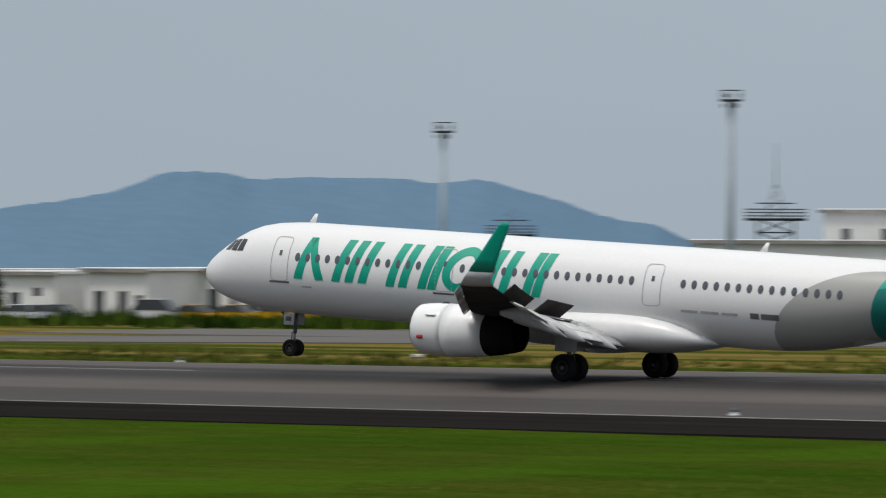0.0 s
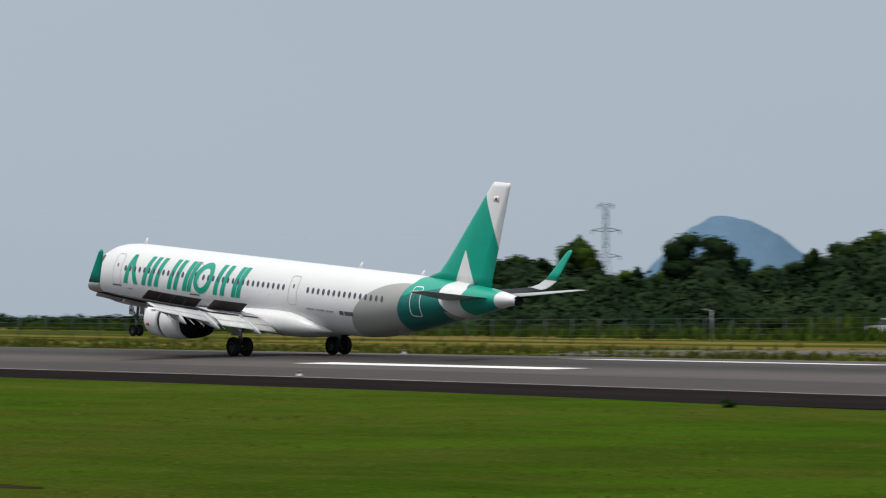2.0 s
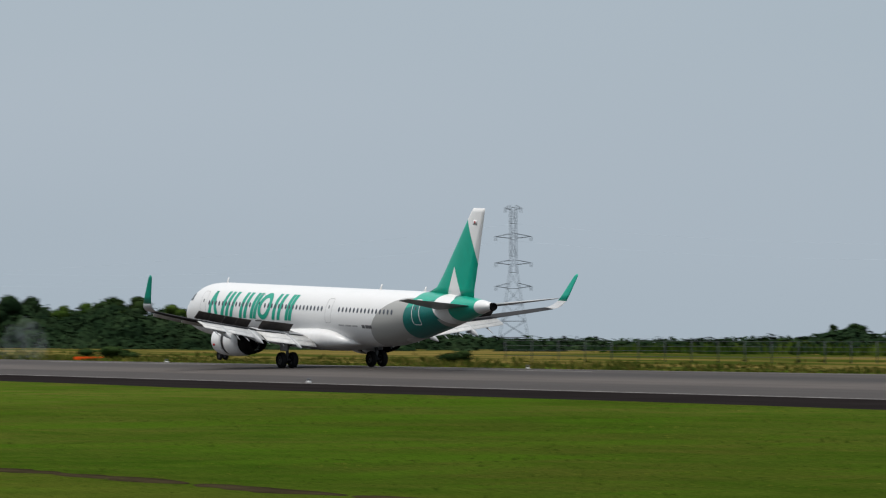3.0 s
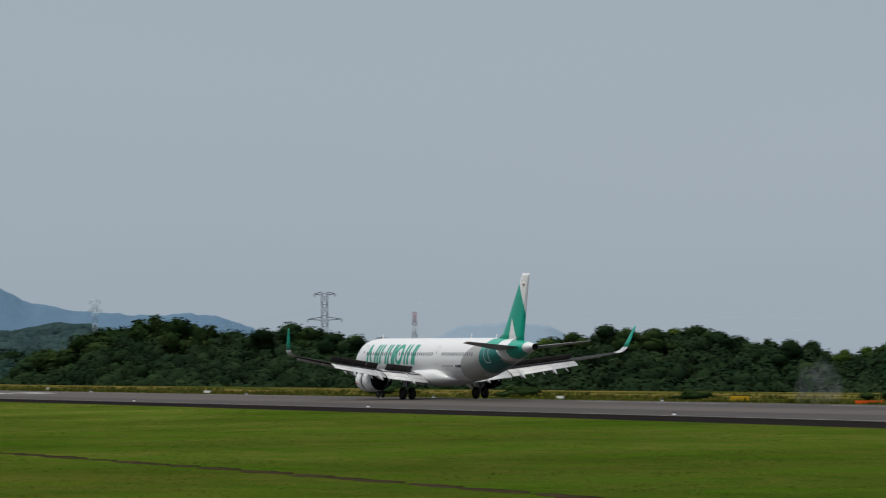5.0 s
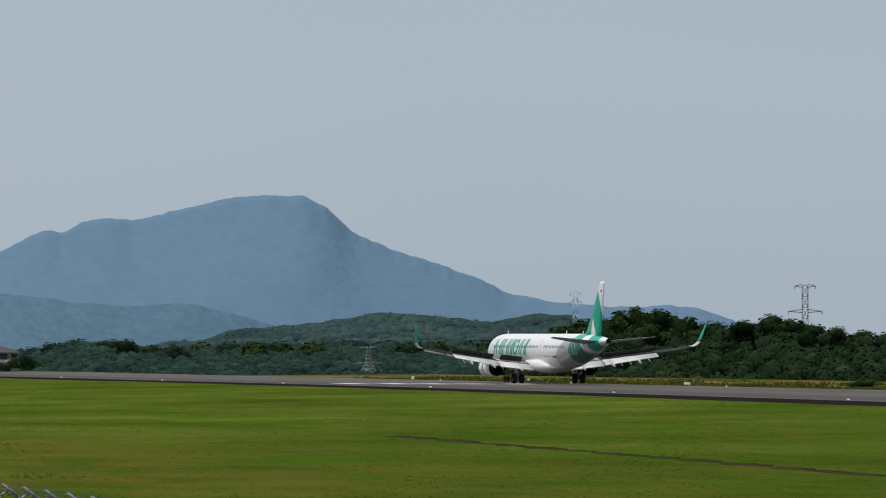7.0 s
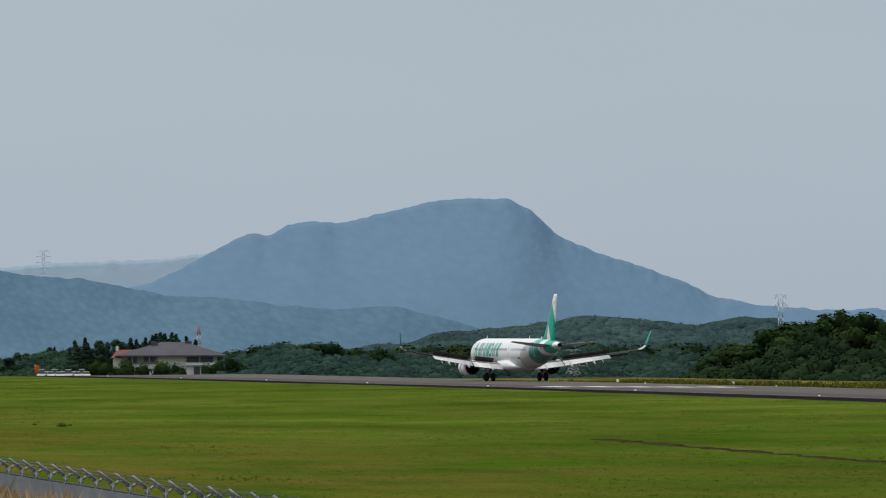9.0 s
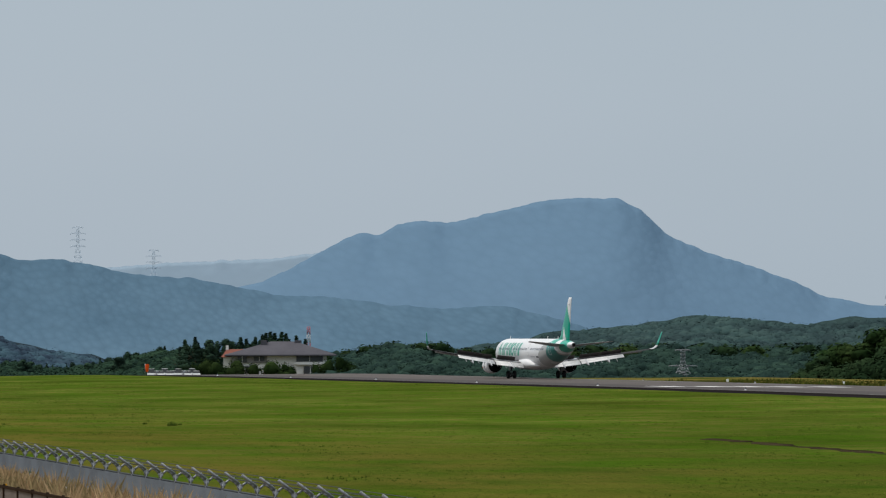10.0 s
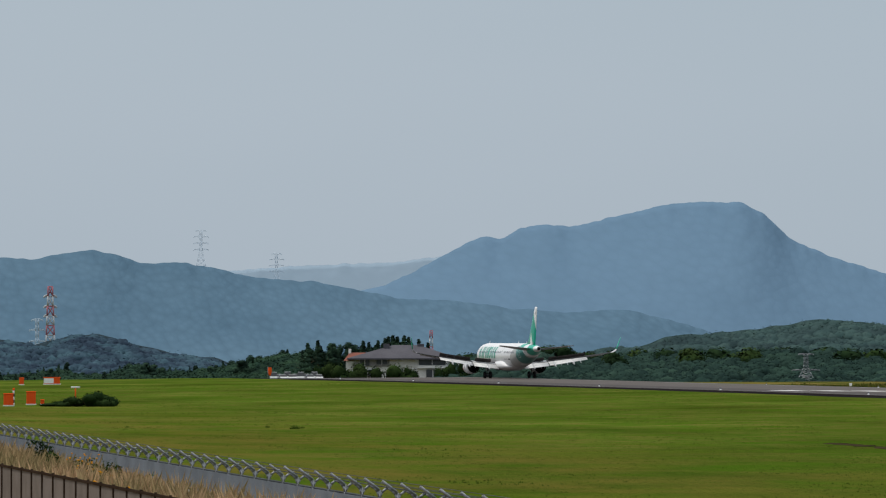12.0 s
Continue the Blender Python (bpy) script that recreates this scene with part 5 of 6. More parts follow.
rng = random.Random(31)
M_FARTUFT = leaf_material("verge_grass", (0.038, 0.066, 0.010), (0.115, 0.098, 0.024))
spots = []
for _ in range(9000):
    x, y = -rng.uniform(60, 760), RUNWAY_Y + 28.5 + abs(rng.gauss(0, 14))
    spots.append((x, y, rng.uniform(0.5, 1.3) * (1.3 if noise.noise((x * 0.03, y * 0.1, 5)) > 0.1 else 0.6)))
tufts("verge_grass", "uneven unmown grass on the far verge", "grass", spots, M_FARTUFT, 0.30, 0.12, 1, 4)
spots = [(-rng.uniform(130, 420), rng.uniform(318, 372), rng.uniform(0.5, 1.7)) for _ in range(5000)]
spots += [(-rng.uniform(250, 420), rng.uniform(276, 318), rng.uniform(0.4, 1.3)) for _ in range(3500)]
spots += [(-rng.uniform(262, 345), rng.uniform(304, 319), rng.uniform(1.0, 2.1)) for _ in range(1800)]
tufts("weeds", "tall green weeds beyond the taxiway", "weeds", spots, M_TUFT, 0.8, 0.22, 2, 5)
spots = []
for _ in range(62000):
    s, y = 50 + 650 * rng.random() ** 1.2, rng.uniform(28, 139)
    k = 0.4 + 1.5 * max(0.0, noise.noise((s * 0.06, y * 0.1, 2.0)) + 0.25) * rng.random()
    spots.append((-s, y, k))
M_LAWN = leaf_material("mown_grass_blades", (0.034, 0.075, 0.005), (0.105, 0.130, 0.020))
lawn = tufts("mown_grass", "short mown green grass tufts", "grass", spots, M_LAWN, 0.06, 0.035, 3, 3, 0.4, (0.8, -0.6))
lawn.data.polygons.foreach_set("use_smooth", [True] * len(lawn.data.polygons))
lawn.data.normals_split_custom_set([(0, 0, 1)] * len(lawn.data.loops))
spots = []
for i in range(24000):
    s, y = rng.uniform(95, 420), rng.uniform(16.0, 24.4)
    spots.append((-s, y, rng.uniform(0.5, 1.35) * (1.0 if y < 21 else min(1.0, max(0.35, (s - 95) / 95)))))
tufts("dry_grass", "tall dry straw-coloured grass on the bank", "grass", spots, M_STRAW, 0.78, 0.015, 4, 7)


def shrub(x, y, w, h, key="a", label="low rounded green bush on the grass"):
    z = ground_height(x, y)
    ob = copy_thing(bush_top, Matrix.LocRotScale((x, y, z), Euler((0, 0, x)), (w / 2.2, w / 2.2, h)))
    return tagged(ob, label)


for x, y, w, h, k in ((-252, 288, 5, 1.6, "a"), (-155.3, 138.5, 0.95, 0.42, "e"), (-330, 300, 6, 1.5, "b"), (-372, 230, 5, 1.1, "a"),
                      (-430, 226, 6, 1.2, "e"), (-470, 224, 5, 1.0, "a"), (-520, 226, 7, 1.3, "b"), (-560, 225, 5, 1.0, "a"), (-119.5, 137, 0.8, 0.2, "a")):
    shrub(x, y, w, h, k)
for x, y, w, h in ((-342, 62.4, 0.5, 0.6), (-346, 60.6, 0.42, 0.5), (-349, 51.0, 0.4, 0.3)):
    copy_thing(clump_top, Matrix.LocRotScale((x, y, ground_height(x, y)), Euler((0, 0, x)), (w, w, h)))


# ---- fences ----
def perimeter_fence(y=24.8, s0=92.0, s1=430.0, pitch=2.35):
    """A solid grey fence with a row of Y-shaped brackets that carry barbed wire."""
    fence = thing("perimeter_fence", "grey mesh airport fence topped with Y brackets and barbed wire", "fence")
    sheet = bmesh.new()
    box(sheet, -pitch / 2 + 0.006, pitch / 2 - 0.006, -0.07, -0.045, -0.25, 1.48)
    sheet_me = mesh_of("panel", finish(sheet, False), M_FENCE)
    post = bmesh.new()
    rod(post, (0, 0, -0.6), (0, 0, 1.72), 0.035)
    for bend in (((0, 0.0, 1.52), (0, -0.06, 1.68), (0, -0.14, 1.77), (0, -0.24, 1.83)), ((0, 0.0, 1.52), (0, 0.06, 1.66), (0, 0.17, 1.75), (0, 0.32, 1.80))):
        for a, b in zip(bend, bend[1:]):
            rod(post, a, b, 0.034, 0.032, 6)
    arm = rod(bmesh.new(), (0, -0.02, 1.72), (0, -0.40, 2.02), 0.044, 0.036, 6)
    arm_me = mesh_of("wire_arm", finish(arm), M_GALV)
    post_me = mesh_of("post", finish(post), M_GALV)
    n = int((s1 - s0) / pitch)

    def base(s):
        return 0.32 + 0.0009 * max(0.0, s - 140)

    for i in range(n):
        s = s0 + i * pitch
        z = base(s)
        for name, me, dx in (("post", post_me, 0.0), ("wire_arm", arm_me, 0.0), ("panel", sheet_me, -pitch / 2)):
            o = new(name, me)
            o.parent = fence
            o.matrix_basis = pose(-s + dx, y, z)
    wires = bmesh.new()
    for dy, dz in ((-0.14, 1.85), (-0.26, 1.95), (-0.39, 2.05), (0.16, 1.79), (0.30, 1.84), (0.0, 1.50)):
        for i in range(0, n - 1, 4):
            a, b = s0 + i * pitch, s0 + min(n - 1, i + 4) * pitch
            rod(wires, (-a, y + dy, base(a) + dz), (-b, y + dy, base(b) + dz), 0.008 if dz > 1.7 else 0.03, seg=4)
    part("barbed_wire", wires, M_DULLWIRE, fence, "strands of barbed wire")
    return fence


M_FENCE = surface("fence_mesh_grey", (0.225, 0.255, 0.29), (0.15, 0.17, 0.195), 0.8, 25.0, 0.55, 0.2, 0.4, 0.01, False)
perimeter_fence()


def rail_fence(y=15.2, s0=90.0, s1=330.0, pitch=0.0):
    """A dark brown low fence of posts and fine upright mesh."""
    fence = thing("mesh_fence", "dark brown low mesh fence along the bank", "fence")
    post = bmesh.new()
    box(post, -0.03, 0.03, -0.03, 0.03, -0.2, 1.15, 0.008)
    post_me = mesh_of("post", finish(post, False), M_BROWN)
    bay = bmesh.new()
    box(bay, -1.97, -0.03, -0.02, 0.02, -0.03, 0.03)
    bay_me = mesh_of("rail", finish(bay, False), M_BROWN)
    infill_me = mesh_of("infill", finish(box(bmesh.new(), -1.97, -0.03, 0.006, 0.012, 0.12, 1.06), False), M_INFILL)
    for i in range(int((s1 - s0) / 2.0)):
        s = s0 + 2.0 * i
        z = ground_height(-s, y) - 0.11
        for name, me, dz in (("post", post_me, 0.0), ("rail", bay_me, 1.09), ("rail", bay_me, 0.10), ("infill", infill_me, 0.0)):
            o = new(name, me)
            o.parent = fence
            o.matrix_basis = pose(-s, y, z + dz)
    return fence


M_INFILL = surface("fine_grey_brown_mesh", (0.20, 0.175, 0.16), (0.14, 0.122, 0.11), 1.5, 40.0, 0.7, 0, 0.3, 0.01, False)
M_BROWN = surface("brown_powder_coat", (0.030, 0.020, 0.014), (0.05, 0.035, 0.026), 1.0, 9.0, 0.6, 0, 0.0, 0.01, False)
rail_fence()


def far_fence(points, label):
    """A thin chain-link fence far off: posts and rails."""
    fence = thing("chain_fence", label, "fence")
    post = bmesh.new()
    rod(post, (0, 0, 0), (0, 0, 1.9), 0.05, seg=6)
    post_me = mesh_of("post", finish(post), M_DULLWIRE)
    rails = bmesh.new()
    last = None
    for (a0, r0), (a1, r1) in zip(points, points[1:]):
        n = max(2, int((a1 - a0) / 0.3))
        for i in range(n):
            k = i / n
            x, y, _ = polar(a0 + (a1 - a0) * k, r0 + (r1 - r0) * k)
            p = Vector((x, y, ground_height(x, y)))
            o = new("post", post_me)
            o.parent = fence
            o.matrix_basis = Matrix.Translation(p)
            if last is not None:
                for h in (0.5, 1.0, 1.4, 1.85):
                    rod(rails, last + Vector((0, 0, h)), p + Vector((0, 0, h)), 0.018, seg=4)
            last = p
    part("wire_rails", rails, M_DULLWIRE, fence)


far_fence([(37.6, 462), (42, 452), (47, 412), (51, 410), (54, 420), (58, 450)], "thin grey chain-link fence before the trees")


# ---- pylons and masts ----
def pylon(a, el, r, height, arms, width, label="grey steel lattice power pylon", bands=None, steel=None):
    """A lattice pylon whose top stands el degrees above the eye."""
    x, y, _ = polar(a, r)
    top = EYE[2] + r * math.tan(radians(el))
    ob = thing("pylon" if bands is None else "lattice_tower", label, "pylon" if bands is None else "tower", at=pose(x, y, top - height, 0, 0, a))
    levels = 9 if bands is None else 6
    t = (0.00009 if r < 1400 else 0.00007 if r < 3000 else 0.00004) * r if bands is None else (0.0002 if arms else 0.00011) * r
    steel = steel or (M_LATTICE if r < 1400 else M_FARLATTICE)
    parts = {}

    def half(u):
        return width * (0.16 + 0.84 * max(0.0, (0.62 - u) / 0.62) ** 1.15) / 2 if bands is None else width * (1 - 0.5 * u) / 2

    for i in range(levels):
        u0, u1 = i / levels, (i + 1) / levels
        z0, z1, w0, w1 = u0 * height, u1 * height, half(u0), half(u1)
        key = 0 if bands is None else i
        bm = parts.setdefault(key, bmesh.new())
        c0 = [(-w0, -w0, z0), (w0, -w0, z0), (w0, w0, z0), (-w0, w0, z0)]
        c1 = [(-w1, -w1, z1), (w1, -w1, z1), (w1, w1, z1), (-w1, w1, z1)]
        for k in range(4):
            rod(bm, c0[k], c1[k], t, seg=4)
            rod(bm, c0[k], c1[(k + 1) % 4], t * 0.55, seg=4)
            rod(bm, c0[(k + 1) % 4], c1[k], t * 0.55, seg=4)
            rod(bm, c1[k], c1[(k + 1) % 4], t * 0.6, seg=4)
    if bands is None:
        part("lattice_body", parts[0], steel, ob)
    else:
        for i, bm in parts.items():
            part("lattice_band", bm, bands[i % 2], ob, "red painted band" if i % 2 else "white painted band")
    for u, span in arms:
        z, w = u * height, half(u)
        for sx in (-1, 1):
            bm = bmesh.new()
            rod(bm, (sx * w, 0, z + 0.02 * height), (sx * span / 2, 0, z), t * 0.8, seg=4)
            rod(bm, (sx * w, 0, z - 0.012 * height), (sx * span / 2, 0, z), t * 0.8, seg=4)
            rod(bm, (sx * span / 2, 0, z), (sx * span / 2, 0, z - 0.03 * height), t, seg=4)
            part("cross_arm", bm, steel if bands is None else bands[0], ob)
    return ob


M_TOWER_RED = surface("tower_red", (0.42, 0.16, 0.19), (0.37, 0.14, 0.17), 0.2, 2.0, 0.7, 0, 0, 0.01, False)
M_TOWER_WHITE = surface("tower_white", (0.50, 0.52, 0.54), (0.44, 0.46, 0.48), 0.2, 2.0, 0.7, 0, 0, 0.01, False)
ARMS = ((0.99, 6.5), (0.86, 9.5), (0.72, 9.5), (0.58, 9.5))
pylon(49.684, 0.65, 1150, 30, ((0.995, 3.6), (0.80, 6.6), (0.60, 6.6), (0.42, 6.6)), 7)
pylon(57.593, 0.894, 1150, 34, ((0.995, 3.6), (0.80, 8.2), (0.62, 8.2), (0.46, 8.2)), 8)
pylon(68.794, 0.478, 1300, 26, ((0.995, 5.4), (0.74, 8.8)), 9)
pylon(71.445, 0.421, 1620, 34, ((0.99, 3.4), (0.9, 4.4), (0.60, 8.0)), 9)
pylon(73.843, -0.213, 1150, 7.5, ((0.99, 3.5), (0.50, 6.4)), 5.5, "pale grey lattice pylon behind the runway crest", None, M_GALV)
pylon(80.834, 1.223, 3230, 30, ARMS, 9, "faint grey lattice pylon on the hill")
pylon(79.96, 0.955, 3230, 28, ARMS, 9, "faint grey lattice pylon on the hill")
pylon(82.72, 0.20, 2300, 26, ((0.98, 5), (0.8, 7), (0.6, 7)), 8, "faint grey lattice pylon below the hill")
pylon(82.57, 0.57, 2300, 27, ((0.84, 5.5), (0.66, 5.5), (0.5, 5.5)), 4.0, "tall red and white lattice tower", (M_TOWER_WHITE, M_TOWER_RED))
pylon(67.754, 0.253, 1500, 24, (), 1.8, "slim red and white lattice tower", (M_TOWER_WHITE, M_TOWER_RED))
pylon(78.172, 0.061, 1650, 16, (), 1.7, "slim red and white lattice tower behind the house", (M_TOWER_WHITE, M_TOWER_RED))


def cable(a0, e0, r0, a1, e1, r1, sag):
    bm = bmesh.new()
    p = Vector(polar(a0, r0, EYE[2] + r0 * math.tan(radians(e0))))
    q = Vector(polar(a1, r1, EYE[2] + r1 * math.tan(radians(e1))))
    pts = [p.lerp(q, i / 14) - Vector((0, 0, sag * 4 * (i / 14) * (1 - i / 14))) for i in range(15)]
    rings(bm, [[p + Vector((0.0, 0.022, 0)), p + Vector((0.02, -0.015, 0)), p + Vector((-0.01, -0.012, 0.022))] for p in pts])
    ob = part("power_cable", bm, M_FARLATTICE)
    return tagged(ob, "thin grey overhead power cable", "cable", "power cables")


for a, b in (((57.55, 0.70, 1150), (49.70, 0.50, 1150)), ((57.55, 0.50, 1150), (49.70, 0.34, 1150)), ((57.60, 0.70, 1150), (66.5, 0.10, 1300)), ((57.60, 0.50, 1150), (66.5, -0.05, 1300)),
             ((68.79, 0.33, 1300), (60.0, 0.0, 1300)), ((68.79, 0.33, 1300), (71.45, 0.10, 1620)), ((68.80, 0.45, 1300), (60.0, 0.15, 1300))):
    cable(*a, *b, 3.0)


def flood_mast(a, el, r, width, label):
    """A tall round mast with a ring of floodlights."""
    x, y, _ = polar(a, r)
    top = EYE[2] + r * math.tan(radians(el))
    g = ground_height(x, y)
    ob = thing("floodlight_mast", label, "mast", "apron masts", at=pose(x, y, g, 0, 0, a))
    h = top - g
    part("pole", rod(bmesh.new(), (0, 0, 0), (0, 0, h - 0.9), width * 0.62, width * 0.45, 12), M_MAST, ob)
    bm = bmesh.new()
    lathe(bm, [(h - 1.0, 0.95), (h - 0.95, 1.0), (h - 0.85, 1.0), (h - 0.8, 0.9)], (0, 0, 0), "z", 16, True)
    for k in range(8):
        c, s = math.cos(k * 0.785), math.sin(k * 0.785)
        rod(bm, (c * 0.95, s * 0.95, h - 0.9), (c * 0.95, s * 0.95, h), 0.03, seg=4)
    lathe(bm, [(h - 0.05, 0.93), (h - 0.05, 0.99), (h, 0.99), (h, 0.93)], (0, 0, 0), "z", 16)
    part("platform", bm, M_DARKMETAL, ob, "dark railed lamp platform")
    for k in range(6):
        c, s = math.cos(k * 1.047), math.sin(k * 1.047)
        b = box(bmesh.new(), -0.18, 0.18, -0.1, 0.1, -0.17, 0.17, 0.03)
        part("floodlight", b, M_GALV, ob, at=pose(0.75 * c, 0.75 * s, h - 0.45 - (0.9 if k % 2 else 0), 20, 0, math.degrees(math.atan2(s, c)) + 90))
    return ob


flood_mast(32.403, 1.47, 470, 0.5, "slim grey apron floodlight mast")
flood_mast(29.08, 1.86, 430, 0.62, "thick grey apron floodlight mast")


def control_tower(a, el, r, w, mast, label):
    """An open steel tower with a railed platform and an aerial."""
    x, y, _ = polar(a, r)
    z = EYE[2] + r * math.tan(radians(el))
    ob = thing("radio_tower", label, "tower", at=pose(x, y, 0.0, 0, 0, a))
    legs = bmesh.new()
    for sx in (-1, 1):
        for sy in (-1, 1):
            rod(legs, (sx * w * 0.3, sy * w * 0.3, 0), (sx * w * 0.3, sy * w * 0.3, z), 0.12, seg=6)
    for k in range(4):
        h0, h1 = z * (0.4 + 0.15 * k), z * (0.55 + 0.15 * k)
        for sx in (-1, 1):
            rod(legs, (-w * 0.3 * sx, -w * 0.3, h0), (w * 0.3 * sx, -w * 0.3, h1), 0.07, seg=4)
            rod(legs, (sx * w * 0.3, -w * 0.3, h1), (sx * w * 0.3, w * 0.3, h1), 0.07, seg=4)
        rod(legs, (-w * 0.3, -w * 0.3, h1), (w * 0.3, -w * 0.3, h1), 0.08, seg=4)
    part("legs", legs, M_LATTICE, ob)
    part("platform", box(bmesh.new(), -w / 2, w / 2, -w / 2, w / 2, z - 0.15, z + 0.1), M_DARKMETAL, ob, "dark platform floor")
    rail = bmesh.new()
    for i in range(15):
        px = -w / 2 + w * i / 14
        rod(rail, (px, -w / 2, z), (px, -w / 2, z + 1.05), 0.035, seg=4)
    for h in (0.35, 0.7, 1.05):
        rod(rail, (-w / 2, -w / 2, z + h), (w / 2, -w / 2, z + h), 0.04, seg=4)
        rod(rail, (-w / 2, w / 2, z + h), (w / 2, w / 2, z + h), 0.04, seg=4)
    part("railing", rail, M_LATTICE, ob)
    if mast:
        top = bmesh.new()
        for sx in (-1, 1):
            for sy in (-1, 1):
                rod(top, (sx * 1.1, sy * 1.1, z), (sx * 0.2, sy * 0.2, z + mast * 0.45), 0.07, seg=4)
        for k in range(3):
            q = 1.0 - 0.28 * k
            rod(top, (-q, -q, z + 0.3 + 0.9 * k), (q * 0.8, -q * 0.8, z + 1.2 + 0.9 * k), 0.05, seg=4)
        rod(top, (0, 0, z + mast * 0.4), (0, 0, z + mast), 0.08, 0.04, 6)
        part("aerial_mast", top, M_LATTICE, ob)
        part("aerial_ring", box(bmesh.new(), -2.0, 2.0, -0.3, 0.3, z + 1.6, z + 1.75), M_LATTICE, ob)
    return ob


control_tower(28.56, 0.37, 520, 6.4, 8.0, "grey open steel tower with railed platform and aerial")
control_tower(31.62, 0.17, 560, 5.6, 1.4, "low dark steel platform tower behind the aircraft")


# ---- buildings by the apron ----
def low_building(a0, a1, r, el_top, label, bays, depth=14.0, band=True):
    """A flat-roofed building facing the runway; bays gives its openings as (from, to, sill, head) in parts of its front."""
    p, q = Vector(polar(a0, r)), Vector(polar(a1, r))
    q.y = p.y
    w = (q - p).length
    g = ground_height(p.x, p.y) - 0.2
    h = EYE[2] + r * math.tan(radians(el_top)) - g
    x_left = min(p.x, q.x)
    ob = thing("airport_building", label, "building", "airport buildings", at=pose(x_left, p.y, g))
    walls = []
    xs = sorted({0.0, w} | {f * w for b in bays for f in b[:2]})
    for u, v in zip(xs, xs[1:]):
        hit = [b for b in bays if b[0] * w <= u + 1e-6 and b[1] * w >= v - 1e-6]
        if hit:
            s0, s1 = hit[0][2] * h, hit[0][3] * h
            if s0 > 0:
                walls.append((u, v, 0, 0.3, 0, s0))
            walls.append((u, v, 0, 0.3, s1, h))
        else:
            walls.append((u, v, 0, 0.3, 0, h))
    walls += [(0, 0.3, 0.3, depth, 0, h), (w - 0.3, w, 0.3, depth, 0, h), (0.3, w - 0.3, depth - 0.3, depth, 0, h)]
    for q in walls:
        part("wall", box(bmesh.new(), *q), M_CONC, ob, smooth=False)
    rf = box(bmesh.new(), -0.35, w + 0.35, -0.45, depth + 0.3, h, h + 0.28, 0.04)
    roof = part("roof", rf, M_CONC, ob, "flat pale concrete roof", False)
    if band:
        part("fascia", box(bmesh.new(), -0.38, w + 0.38, -0.5, -0.46, h - 0.12, h + 0.2), M_WORN, roof, "worn pale fascia", False)
    for f0, f1, s0, s1 in bays:
        wn = part("window" if s0 > 0.05 else "door", box(bmesh.new(), f0 * w, f1 * w, 0.18, 0.22, s0 * h, s1 * h), M_DARK, ob, "dark opening", False)
        fr = bmesh.new()
        n = max(1, int((f1 - f0) * w / 1.4))
        for k in range(n + 1):
            x = f0 * w + (f1 - f0) * w * k / n
            box(fr, x - 0.04, x + 0.04, 0.1, 0.17, s0 * h, s1 * h)
        part("frame", fr, M_GALV, wn, smooth=False)
    return ob


low_building(37.45, 36.55, 430, -0.31, "low white flat-roofed building", ((0.08, 0.3, 0.0, 0.62), (0.55, 0.72, 0.55, 0.72)))
low_building(36.52, 35.45, 424, -0.27, "low pale concrete building with dark garage doors", ((0.12, 0.3, 0.0, 0.62), (0.52, 0.68, 0.0, 0.62), (0.8, 0.93, 0.3, 0.55)))
low_building(35.42, 33.9, 428, -0.26, "low pale concrete building with large dark windows", ((0.08, 0.2, 0.4, 0.6), (0.3, 0.42, 0.25, 0.65), (0.55, 0.63, 0.0, 0.65), (0.75, 0.9, 0.25, 0.6)))
low_building(33.8, 29.6, 440, -0.12, "long pale airport building", ((0.1, 0.3, 0.3, 0.6), (0.5, 0.7, 0.3, 0.6)))
low_building(29.5, 26.5, 455, 0.10, "long white terminal building", ((0.1, 0.4, 0.55, 0.75), (0.55, 0.9, 0.55, 0.75)))
low_building(28.0, 26.4, 470, 0.46, "white upper storey of the terminal building", ((0.16, 0.24, 0.62, 0.84), (0.52, 0.6, 0.62, 0.84), (0.8, 0.9, 0.62, 0.84)))
low_building(37.75, 36.9, 560, -0.28, "small white building beside trees", ((0.2, 0.35, 0.3, 0.7), (0.6, 0.8, 0.0, 0.6)))


plant("b", 37.62, 480, -0.22)
plant("a", 37.95, 485, -0.25)


# ---- vehicles ----
def car_model(name, label, paint, van=False):
    car = thing(name, label, "van" if van else "car", "parked vehicles")
    b = bmesh.new()
    top = 1.05 if van else 0.92
    prof = [(-2.1, 0.35), (-2.15, 0.62), (-2.0, top - 0.08), (-0.9, top), (1.4, top), (2.05, top - 0.12), (2.15, 0.6), (2.08, 0.35)]
    rings(b, [[(x, y, z) for x, z in prof] for y in (-0.82, -0.86, 0.86, 0.82)], True, True)
    body = part("body", b, paint, car, smooth=False)
    b = bmesh.new()
    hi = 1.95 if van else 1.46
    cab = [(-1.15 if not van else -1.7, top - 0.02), (-0.45 if not van else -1.2, hi - 0.04), (1.1, hi), (1.75 if not van else 2.05, top - 0.02)]
    rings(b, [[(x, y * (1 if z < top else 0.86), z) for x, z in cab] for y in (-0.8, 0.8)], True, True)
    part("glazing", b, M_GLASS, car, "dark car windows", False)
    b = box(bmesh.new(), -0.5 if not van else -1.2, 1.15, -0.66, 0.66, hi - 0.02, hi + 0.03, 0.01)
    part("roof", b, paint, car, smooth=False)
    for x in (-1.35, 1.3):
        for y in (-0.78, 0.78):
            t = lathe(bmesh.new(), [(-0.1, 0.12), (-0.11, 0.30), (-0.08, 0.33), (0.08, 0.33), (0.11, 0.30), (0.1, 0.12)], (x, y, 0.33), "y", 16, True)
            part("wheel", t, M_RUBBER, car)
    return car


